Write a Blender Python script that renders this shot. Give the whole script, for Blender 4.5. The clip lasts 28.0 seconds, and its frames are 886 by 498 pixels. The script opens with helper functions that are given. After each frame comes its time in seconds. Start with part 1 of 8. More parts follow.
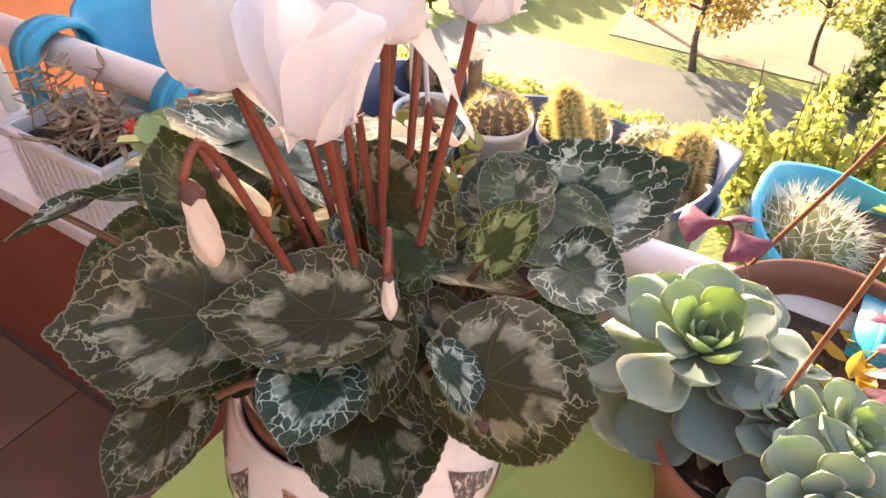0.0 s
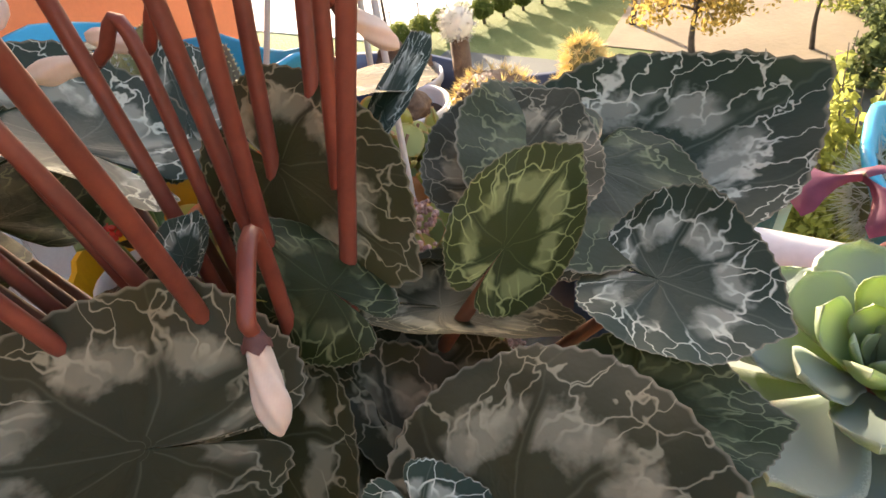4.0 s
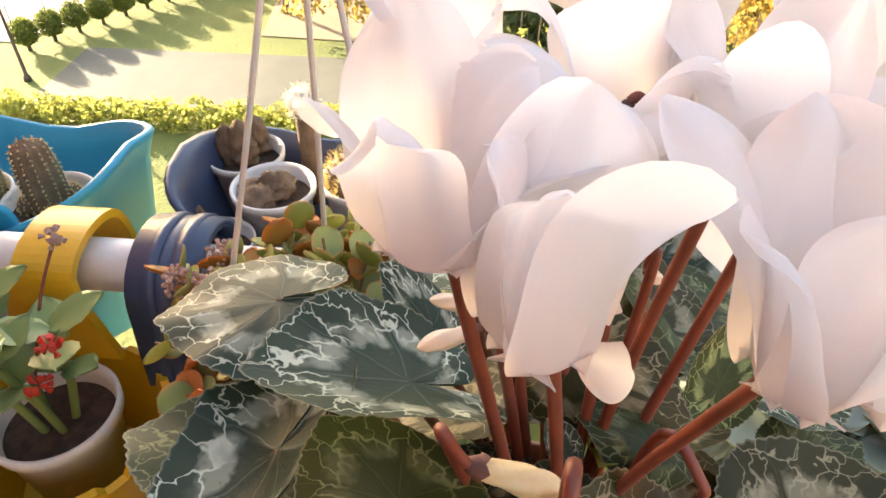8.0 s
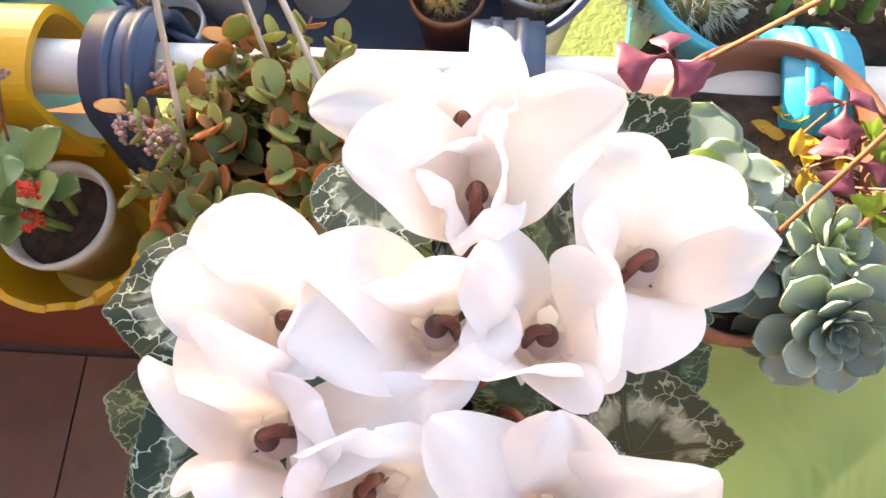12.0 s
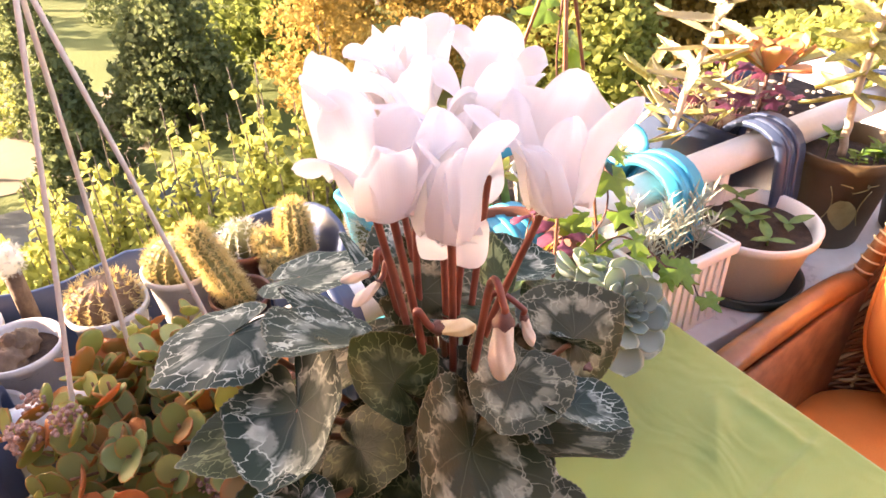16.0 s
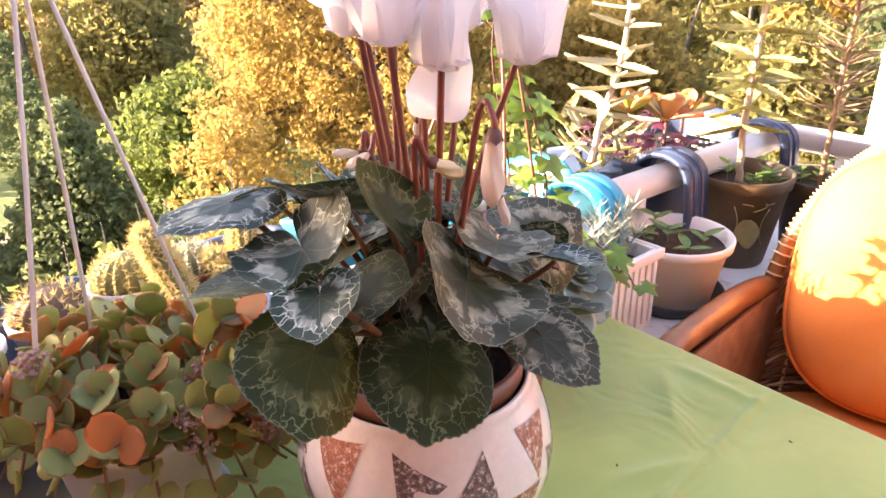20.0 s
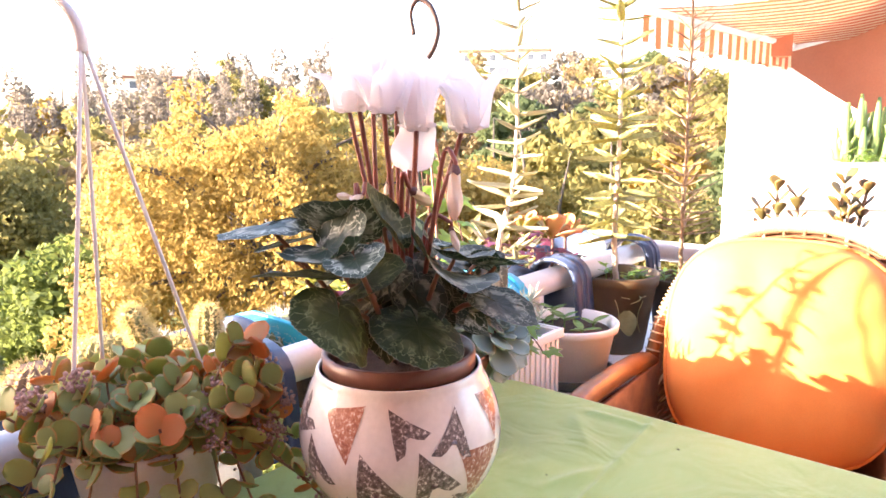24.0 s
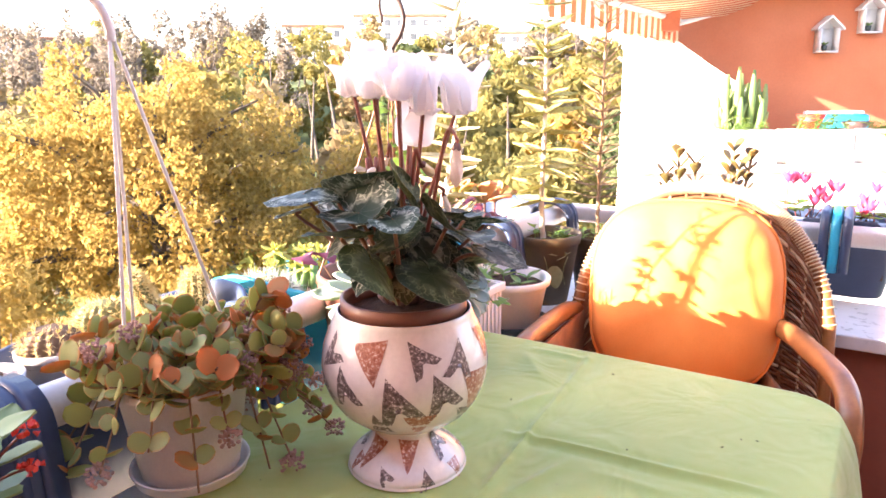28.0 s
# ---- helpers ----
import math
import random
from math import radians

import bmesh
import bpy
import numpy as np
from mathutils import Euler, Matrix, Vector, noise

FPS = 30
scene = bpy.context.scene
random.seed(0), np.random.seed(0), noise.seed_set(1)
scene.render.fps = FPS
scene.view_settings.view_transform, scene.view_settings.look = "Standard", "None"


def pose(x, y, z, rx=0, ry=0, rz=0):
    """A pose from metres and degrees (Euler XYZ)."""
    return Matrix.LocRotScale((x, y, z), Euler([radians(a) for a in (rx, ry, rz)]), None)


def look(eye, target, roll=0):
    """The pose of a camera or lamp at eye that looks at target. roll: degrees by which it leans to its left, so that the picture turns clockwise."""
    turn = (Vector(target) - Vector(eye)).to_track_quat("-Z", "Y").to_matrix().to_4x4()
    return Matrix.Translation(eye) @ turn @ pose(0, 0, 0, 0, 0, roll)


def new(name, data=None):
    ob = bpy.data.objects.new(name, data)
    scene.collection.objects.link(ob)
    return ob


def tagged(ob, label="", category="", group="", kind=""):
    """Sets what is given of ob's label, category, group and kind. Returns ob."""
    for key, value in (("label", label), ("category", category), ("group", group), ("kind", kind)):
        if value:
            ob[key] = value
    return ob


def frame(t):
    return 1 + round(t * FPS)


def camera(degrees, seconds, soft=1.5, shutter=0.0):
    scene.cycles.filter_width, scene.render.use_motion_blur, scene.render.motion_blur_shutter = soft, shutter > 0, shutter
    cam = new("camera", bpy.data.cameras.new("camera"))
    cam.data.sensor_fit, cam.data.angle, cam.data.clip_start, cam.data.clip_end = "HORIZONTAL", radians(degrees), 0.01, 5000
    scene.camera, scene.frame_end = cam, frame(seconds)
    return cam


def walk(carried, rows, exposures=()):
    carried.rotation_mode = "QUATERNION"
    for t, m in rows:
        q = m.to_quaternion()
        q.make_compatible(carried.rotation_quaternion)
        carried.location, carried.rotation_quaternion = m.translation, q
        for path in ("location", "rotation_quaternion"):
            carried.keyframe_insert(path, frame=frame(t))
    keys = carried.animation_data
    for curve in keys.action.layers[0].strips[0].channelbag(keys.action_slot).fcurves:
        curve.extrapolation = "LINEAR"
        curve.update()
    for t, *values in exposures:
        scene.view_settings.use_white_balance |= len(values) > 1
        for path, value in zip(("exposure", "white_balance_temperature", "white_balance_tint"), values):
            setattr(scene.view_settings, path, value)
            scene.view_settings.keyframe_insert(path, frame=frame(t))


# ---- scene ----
cam = camera(64.9, 28.0, 1.6)
ROWS = [
    (0.0, 0.0589, -0.2259, 1.2032, 50.00, 1.32, -0.30),
    (0.5, 0.0391, -0.2418, 1.2048, 49.57, 0.85, -1.88),
    (1.0, 0.0264, -0.2429, 1.1978, 50.00, 0.38, -5.60),
    (1.5, -0.0347, -0.2049, 1.1560, 50.89, 1.63, -15.49),
    (2.0, -0.0473, -0.1651, 1.1192, 52.45, 4.92, -18.84),
    (2.5, -0.0146, -0.1417, 1.1046, 53.38, 6.40, -16.29),
    (4.5, 0.0798, -0.0850, 1.0762, 52.27, 8.06, -1.86),
    (5.0, 0.0611, -0.0942, 1.0748, 53.05, 8.60, -3.69),
    (5.5, 0.0064, -0.1114, 1.0796, 53.93, 7.98, -9.99),
    (6.0, -0.0590, -0.1140, 1.0875, 52.39, 6.70, -20.21),
    (6.5, -0.1141, -0.0955, 1.1202, 48.59, 5.21, -27.27),
    (7.0, -0.1480, -0.0856, 1.1507, 51.54, 1.29, -30.72),
    (7.5, -0.1211, -0.0760, 1.1782, 52.66, 0.52, -27.94),
    (8.0, -0.1036, -0.0544, 1.1986, 49.71, -0.38, -29.15),
    (8.5, -0.0894, -0.0394, 1.2153, 44.59, 0.33, -30.09),
    (9.0, -0.0711, -0.0198, 1.2094, 39.39, -0.29, -29.95),
    (9.5, -0.0441, 0.0124, 1.2193, 32.61, -0.02, -29.75),
    (10.0, -0.0362, 0.0178, 1.2257, 28.79, 0.11, -29.81),
    (10.5, -0.0226, 0.0032, 1.2335, 27.52, 2.38, -28.59),
    (11.0, -0.0114, 0.0078, 1.2571, 25.03, 3.05, -28.99),
    (11.5, -0.0112, 0.0186, 1.2742, 20.46, 2.97, -28.47),
    (12.0, -0.0023, 0.0164, 1.3076, 18.58, 1.94, -30.32),
    (12.5, -0.0193, 0.0018, 1.3181, 21.05, -0.57, -33.23),
    (14.5, -0.1826, -0.0637, 1.3004, 41.20, -3.14, -54.21),
    (15.0, -0.2142, -0.0987, 1.2909, 46.67, -4.31, -55.16),
    (15.5, -0.2456, -0.0929, 1.2775, 51.77, -2.36, -61.22),
    (16.0, -0.2817, -0.0791, 1.2567, 55.92, 1.16, -66.57),
    (16.5, -0.3145, -0.0704, 1.2509, 55.98, 0.83, -70.38),
    (17.0, -0.3409, -0.0684, 1.2550, 56.89, 0.93, -71.37),
    (17.5, -0.3516, -0.0708, 1.2421, 57.90, 0.47, -73.21),
    (18.0, -0.3534, -0.0590, 1.2206, 57.04, -0.65, -75.64),
    (18.5, -0.3568, -0.0525, 1.1980, 57.05, -0.16, -75.67),
    (19.0, -0.3587, -0.0515, 1.1684, 55.68, 0.63, -74.99),
    (19.5, -0.3669, -0.0591, 1.1529, 57.44, 0.91, -74.72),
    (20.0, -0.3938, -0.0749, 1.1385, 66.59, 0.75, -74.16),
    (20.5, -0.4208, -0.1040, 1.1091, 69.04, 1.10, -75.29),
    (21.0, -0.4608, -0.1567, 1.1077, 71.13, 2.01, -74.03),
    (21.5, -0.5164, -0.1851, 1.1084, 74.74, 1.90, -75.19),
    (23.5, -0.6007, -0.1407, 1.0912, 81.08, -0.18, -75.28),
    (24.0, -0.5977, -0.0570, 1.0827, 79.98, 0.69, -83.38),
    (24.5, -0.5993, 0.0092, 1.0807, 79.87, -0.64, -89.89),
    (25.0, -0.6140, 0.0455, 1.0799, 79.56, -0.67, -92.02),
    (25.5, -0.6349, 0.0488, 1.0888, 80.04, -0.58, -92.46),
    (26.0, -0.6743, 0.0390, 1.0919, 78.80, 0.27, -92.19),
    (26.5, -0.6937, 0.0315, 1.0996, 77.74, 0.65, -92.93),
    (27.0, -0.7253, 0.0299, 1.1003, 76.92, 0.64, -92.16),
    (27.5, -0.7269, 0.0326, 1.1027, 77.62, 0.91, -91.95),
    (28.0, -0.7338, 0.0320, 1.1013, 77.25, 0.51, -91.71),
]
EXPOSURES = [
    (0.0, 2.62, 7400.0, 24.0), (2.0, 2.45, 7300.0, 26.0), (5.0, 2.05, 7000.0, 18.0), (6.0, 2.15, 8300.0, 27.0), (7.0, 2.33, 7300.0, 22.0),
    (8.0, 2.51, 7700.0, 16.0), (9.0, 2.66, 7900.0, 18.0), (10.0, 2.70, 7500.0, 15.0), (12.0, 2.73, 7150.0, 14.0), (15.0, 2.63, 7600.0, 25.0), (16.0, 2.78, 7400.0, 32.0), (17.0, 2.73, 7400.0, 31.0), (18.0, 2.76, 7300.0, 31.0), (19.0, 2.80, 7450.0, 31.0),
    (20.0, 2.84, 6700.0, 30.0), (21.0, 2.94, 6550.0, 30.0), (24.0, 3.08, 6300.0, 28.0), (28.0, 3.10, 6300.0, 29.0)]
walk(cam, [(t, pose(x, y, z, rx, ry, rz)) for t, x, y, z, rx, ry, rz in ROWS], EXPOSURES)

# The balcony's own axes: u runs along the rail, v points out over the garden.
AX, AY = 0.83, -0.558
SUN_U, SUN_V, SUN_EL = -0.788, 0.615, 15.5


def W(u, v, z=None):
    p = (u * AX - v * AY, u * AY + v * AX)
    return Vector((*p, z)) if z is not None else Vector((*p, 0.0))


world = bpy.data.worlds.new("sky")
scene.world = world
world.use_nodes = True
sky = world.node_tree.nodes.new("ShaderNodeTexSky")
sky.sky_type, sky.sun_disc = "NISHITA", False
sun_way = W(SUN_U, SUN_V)
sky.sun_elevation, sky.sun_rotation = radians(SUN_EL), math.atan2(sun_way.x, sun_way.y)
sky.air_density, sky.dust_density = 1.0, 2.5
world.node_tree.links.new(sky.outputs[0], world.node_tree.nodes["Background"].inputs[0])
world.node_tree.nodes["Background"].inputs[1].default_value = 0.15
sun = new("sun", bpy.data.lights.new("sun", "SUN"))
sun.data.energy, sun.data.angle, sun.data.color = 5.0, radians(0.6), (1.0, 0.91, 0.71)
toward = Vector((sun_way.x, sun_way.y, math.tan(radians(SUN_EL)) * sun_way.length))
sun.matrix_world = look(toward * 10, (0, 0, 0))

# ---- materials ----
def link(m, a, b):
    m.node_tree.links.new(a, b)


def start(name):
    m = bpy.data.materials.new(name)
    m.use_nodes = True
    return m, m.node_tree.nodes, m.node_tree.nodes["Principled BSDF"]


def ramp(n, stops):
    r = n.new("ShaderNodeValToRGB")
    e = r.color_ramp.elements
    e[0].position, e[0].color = stops[0][0], (*stops[0][1], 1)
    e[1].position, e[1].color = stops[-1][0], (*stops[-1][1], 1)
    for p, c in stops[1:-1]:
        e.new(p).color = (*c, 1)
    return r


def noise_tex(m, scale, detail=4.0, rough=0.55, coords="Object", distort=0.0):
    n = m.node_tree.nodes
    c = n.new("ShaderNodeTexCoord")
    t = n.new("ShaderNodeTexNoise")
    t.inputs["Scale"].default_value, t.inputs["Detail"].default_value = scale, detail
    t.inputs["Roughness"].default_value, t.inputs["Distortion"].default_value = rough, distort
    link(m, c.outputs[coords], t.inputs["Vector"])
    return t


def mixed(m, fac, a, b, kind="MIX"):
    x = m.node_tree.nodes.new("ShaderNodeMix")
    x.data_type, x.blend_type = "RGBA", kind
    for s, v in ((x.inputs[0], fac), (x.inputs[6], a), (x.inputs[7], b)):
        if isinstance(v, (int, float)):
            s.default_value = v
        elif isinstance(v, tuple):
            s.default_value = (*v, 1)
        else:
            link(m, v, s)
    return x.outputs[2]


def calc(m, op, a, b=0.0, c=None):
    x = m.node_tree.nodes.new("ShaderNodeMath")
    x.operation = op
    for s, v in zip(x.inputs, (a, b, c)):
        if v is None:
            continue
        if isinstance(v, (int, float)):
            s.default_value = v
        else:
            link(m, v, s)
    return x.outputs[0]


def bump(m, bsdf, height, strength=0.3, dist=0.002):
    b = m.node_tree.nodes.new("ShaderNodeBump")
    b.inputs["Strength"].default_value, b.inputs["Distance"].default_value = strength, dist
    link(m, height, b.inputs["Height"])
    link(m, b.outputs[0], bsdf.inputs["Normal"])


def see_through(m, bsdf, colour, amount):
    """Adds light that shines through a thin leaf or petal."""
    n = m.node_tree.nodes
    t, x = n.new("ShaderNodeBsdfTranslucent"), n.new("ShaderNodeMixShader")
    if isinstance(colour, tuple):
        t.inputs[0].default_value = (*colour, 1)
    else:
        link(m, colour, t.inputs[0])
    x.inputs[0].default_value = amount
    out = n["Material Output"]
    link(m, bsdf.outputs[0], x.inputs[1])
    link(m, t.outputs[0], x.inputs[2])
    link(m, x.outputs[0], out.inputs[0])


def surface(name, dark, light, scale=12.0, rough=0.6, metal=0.0, fine=120.0, relief=0.2, depth=0.001, coat=0.0, vary=0.0, through_=None, detail=4.0):
    """A plain surface with two scales of variation, fine relief and a little change from piece to piece."""
    m, n, b = start(name)
    big = noise_tex(m, scale, detail)
    r = ramp(n, ((0.3, dark), (0.7, light)))
    link(m, big.outputs[0], r.inputs[0])
    small = noise_tex(m, fine, 3.0)
    col = mixed(m, 0.25, r.outputs[0], mixed(m, small.outputs[0], tuple(c * 0.6 for c in dark), tuple(min(1, c * 1.25) for c in light)))
    if vary:
        info = n.new("ShaderNodeObjectInfo")
        hsv = n.new("ShaderNodeHueSaturation")
        link(m, calc(m, "MULTIPLY_ADD", info.outputs["Random"], vary * 2, 1 - vary), hsv.inputs["Value"])
        link(m, calc(m, "MULTIPLY_ADD", info.outputs["Random"], vary * 0.12, 0.5 - vary * 0.06), hsv.inputs["Hue"])
        link(m, col, hsv.inputs["Color"])
        col = hsv.outputs[0]
    link(m, col, b.inputs["Base Color"])
    link(m, calc(m, "MULTIPLY_ADD", small.outputs[0], 0.2, rough - 0.1), b.inputs["Roughness"])
    b.inputs["Metallic"].default_value = metal
    b.inputs["Coat Weight"].default_value = coat
    bump(m, b, small.outputs[0], relief, depth)
    if through_:
        see_through(m, b, mixed(m, 0.6, col, through_[0]), through_[1])
    return m


def cyclamen_leaf(name, deep, mid, silver, blotch, veins, glow):
    """Heart leaf: dark heart, broken silver ring, net of pale veins towards the toothed edge."""
    m, n, b = start(name)
    flat, polar = n.new("ShaderNodeUVMap"), n.new("ShaderNodeUVMap")
    flat.uv_map, polar.uv_map = "flat", "polar"
    info = n.new("ShaderNodeObjectInfo")
    shift = n.new("ShaderNodeVectorMath")
    shift.operation = "ADD"
    link(m, flat.outputs[0], shift.inputs[0])
    comb = n.new("ShaderNodeCombineXYZ")
    link(m, calc(m, "MULTIPLY", info.outputs["Random"], 9.0), comb.inputs[0])
    link(m, calc(m, "MULTIPLY", info.outputs["Random"], 5.0), comb.inputs[1])
    link(m, comb.outputs[0], shift.inputs[1])
    sep = n.new("ShaderNodeSeparateXYZ")
    link(m, polar.outputs[0], sep.inputs[0])
    theta, rho = sep.outputs[0], sep.outputs[1]

    def noise_at(scale, detail=3.0):
        t = n.new("ShaderNodeTexNoise")
        t.inputs["Scale"].default_value, t.inputs["Detail"].default_value = scale, detail
        link(m, shift.outputs[0], t.inputs["Vector"])
        return t.outputs[0]

    rough_rho = calc(m, "ADD", rho, calc(m, "ADD", calc(m, "MULTIPLY", calc(m, "SUBTRACT", noise_at(75), 0.5), 0.34), calc(m, "MULTIPLY", calc(m, "SUBTRACT", noise_at(330, 2.0), 0.5), 0.16)))
    ring = ramp(n, ((0.42, (0, 0, 0)), (0.50, (1, 1, 1)), (0.68, (1, 1, 1)), (0.76, (0, 0, 0))))
    link(m, rough_rho, ring.inputs[0])
    spots = ramp(n, ((0.36, (0, 0, 0)), (0.50, (1, 1, 1))))
    link(m, noise_at(48, 2.0), spots.inputs[0])
    # rays: the main veins fan out from the stalk
    wob = calc(m, "MULTIPLY", calc(m, "SUBTRACT", noise_at(60, 2.0), 0.5), 0.05)
    # the side veins bow towards the tip on their way out
    from_tip = calc(m, "SUBTRACT", theta, 0.5)
    bowed = calc(m, "ADD", theta, calc(m, "MULTIPLY", calc(m, "MULTIPLY", from_tip, calc(m, "SUBTRACT", 0.5, calc(m, "ABSOLUTE", from_tip))), calc(m, "MULTIPLY", rho, 0.9)))
    ray = calc(m, "ABSOLUTE", calc(m, "SUBTRACT", calc(m, "FRACT", calc(m, "MULTIPLY", calc(m, "ADD", bowed, wob), 7.0)), 0.5))
    line = ramp(n, ((0.0, (1, 1, 1)), (0.020, (0, 0, 0))))
    link(m, calc(m, "MULTIPLY", ray, calc(m, "ADD", rho, 0.15)), line.inputs[0])
    gap = ramp(n, ((0.05, (0, 0, 0)), (0.13, (1, 1, 1))))
    link(m, calc(m, "MULTIPLY", ray, calc(m, "ADD", rho, 0.30)), gap.inputs[0])
    blot = calc(m, "MULTIPLY", calc(m, "MULTIPLY", calc(m, "MULTIPLY", ring.outputs[0], spots.outputs[0]), gap.outputs[0]), blotch)
    ray_on = calc(m, "MULTIPLY", line.outputs[0], calc(m, "SUBTRACT", 1.05, calc(m, "MULTIPLY", rho, 0.7)))
    net = n.new("ShaderNodeTexVoronoi")
    net.feature = "DISTANCE_TO_EDGE"
    net.inputs["Scale"].default_value = 1.0
    fan = n.new("ShaderNodeCombineXYZ")
    link(m, calc(m, "MULTIPLY", bowed, 21.0), fan.inputs[0])
    link(m, calc(m, "MULTIPLY", rho, 3.2), fan.inputs[1])
    link(m, calc(m, "MULTIPLY", info.outputs["Random"], 40.0), fan.inputs[2])
    warp = n.new("ShaderNodeVectorMath")
    warp.operation = "MULTIPLY_ADD"
    nz = n.new("ShaderNodeTexNoise")
    nz.inputs["Scale"].default_value = 130.0
    link(m, shift.outputs[0], nz.inputs["Vector"])
    link(m, nz.outputs["Color"], warp.inputs[0])
    warp.inputs[1].default_value = (1.5, 1.3, 0.2)
    link(m, fan.outputs[0], warp.inputs[2])
    link(m, warp.outputs[0], net.inputs["Vector"])
    edge = ramp(n, ((0.018, (1, 1, 1)), (0.062, (0, 0, 0))))
    thin = calc(m, "ADD", 0.55, calc(m, "MULTIPLY", calc(m, "MAXIMUM", calc(m, "SUBTRACT", rough_rho, 0.62), 0.0), 5.0))
    link(m, calc(m, "MULTIPLY", net.outputs["Distance"], calc(m, "MULTIPLY", thin, calc(m, "ADD", 0.45, calc(m, "MULTIPLY", noise_at(90, 2.0), 1.2)))), edge.inputs[0])
    outer = ramp(n, ((0.50, (0, 0, 0)), (0.68, (1, 1, 1))))
    link(m, rough_rho, outer.inputs[0])
    web = calc(m, "MULTIPLY", calc(m, "MULTIPLY", edge.outputs[0], outer.outputs[0]), calc(m, "MULTIPLY", calc(m, "ADD", noise_at(40, 2.0), 0.45), veins))
    heart = ramp(n, ((0.25, deep), (0.75, mid)))
    link(m, noise_at(30), heart.inputs[0])
    col = mixed(m, blot, heart.outputs[0], silver)
    col = mixed(m, calc(m, "MINIMUM", calc(m, "MULTIPLY", ray_on, 0.38), 1.0), col, tuple(0.5 * s + 0.5 * g for s, g in zip(silver, mid)))
    col = mixed(m, calc(m, "MINIMUM", web, 1.0), col, tuple(min(1, s * 1.7) for s in silver))
    rim = ramp(n, ((0.978, (0, 0, 0)), (0.994, (1, 1, 1))))
    link(m, rho, rim.inputs[0])
    col = mixed(m, calc(m, "MULTIPLY", rim.outputs[0], 0.55), col, (0.30, 0.27, 0.18))
    link(m, col, b.inputs["Base Color"])
    b.inputs["Roughness"].default_value = 0.52
    b.inputs["Specular IOR Level"].default_value = 0.28
    h = calc(m, "ADD", calc(m, "MULTIPLY", ray_on, -0.8), calc(m, "ADD", calc(m, "MULTIPLY", edge.outputs[0], -0.5), noise_at(400, 2.0)))
    bump(m, b, h, 0.16, 0.0008)
    see_through(m, b, mixed(m, 0.5, col, glow), 0.06)
    return m


LEAF_DARK = cyclamen_leaf("cyclamen_leaf_dark", (0.022, 0.024, 0.007), (0.045, 0.043, 0.014), (0.27, 0.25, 0.16), 0.75, 0.52, (0.10, 0.16, 0.02))
LEAF_SILVER = cyclamen_leaf("cyclamen_leaf_silver", (0.011, 0.025, 0.012), (0.026, 0.046, 0.027), (0.36, 0.39, 0.31), 0.58, 0.80, (0.10, 0.16, 0.05))
LEAF_YOUNG = cyclamen_leaf("cyclamen_leaf_young", (0.018, 0.032, 0.006), (0.036, 0.054, 0.011), (0.23, 0.28, 0.11), 0.80, 0.62, (0.20, 0.28, 0.03))
YELLOWING = surface("yellowing_leaf", (0.13, 0.15, 0.02), (0.24, 0.23, 0.045), 70, 0.55, fine=400, relief=0.2, depth=0.0005, through_=((0.45, 0.45, 0.05), 0.25))
LEAF_OLIVE = cyclamen_leaf("cyclamen_leaf_olive", (0.013, 0.022, 0.005), (0.030, 0.042, 0.010), (0.17, 0.19, 0.09), 0.30, 0.50, (0.20, 0.26, 0.03))


def petal_material():
    m, n, b = start("cyclamen_petal")
    uv = n.new("ShaderNodeUVMap")
    uv.uv_map = "along"
    sep = n.new("ShaderNodeSeparateXYZ")
    link(m, uv.outputs[0], sep.inputs[0])
    r = ramp(n, ((0.0, (0.82, 0.70, 0.70)), (0.14, (0.88, 0.83, 0.83)), (0.5, (0.90, 0.88, 0.88)), (1.0, (0.92, 0.91, 0.91))))
    link(m, sep.outputs[0], r.inputs[0])
    v = n.new("ShaderNodeTexWave")
    v.inputs["Scale"].default_value, v.inputs["Distortion"].default_value = 7.0, 1.6
    v.bands_direction = "Y"
    link(m, uv.outputs[0], v.inputs["Vector"])
    col = mixed(m, calc(m, "MULTIPLY", v.outputs[0], 0.10), r.outputs[0], (0.86, 0.80, 0.80))
    link(m, col, b.inputs["Base Color"])
    b.inputs["Roughness"].default_value = 0.55
    b.inputs["Sheen Weight"].default_value = 0.15
    bump(m, b, v.outputs[0], 0.06, 0.0005)
    see_through(m, b, (0.97, 0.93, 0.91), 0.50)
    return m


PETAL = petal_material()
STEM = surface("cyclamen_stem", (0.135, 0.032, 0.021), (0.26, 0.070, 0.040), 60, 0.45, fine=500, relief=0.2, depth=0.0004)
PETIOLE = surface("petiole", (0.15, 0.060, 0.032), (0.25, 0.11, 0.05), 60, 0.5, fine=500, relief=0.2, depth=0.0004)
CALYX = surface("calyx", (0.06, 0.018, 0.016), (0.16, 0.07, 0.05), 120, 0.6, fine=600)
BUD = surface("bud", (0.82, 0.70, 0.56), (0.88, 0.81, 0.70), 60, 0.5, fine=500, relief=0.1, depth=0.0003, through_=((0.9, 0.7, 0.6), 0.3))
YELLOW_BUD = surface("yellow_bud", (0.72, 0.55, 0.28), (0.82, 0.68, 0.42), 60, 0.5, fine=500, relief=0.1, depth=0.0003)
SOIL = surface("soil", (0.024, 0.013, 0.008), (0.095, 0.056, 0.034), 90, 0.9, fine=500, relief=0.9, depth=0.004)
TERRACOTTA = surface("terracotta", (0.26, 0.085, 0.045), (0.36, 0.14, 0.08), 25, 0.75, fine=300, relief=0.25, depth=0.0006)
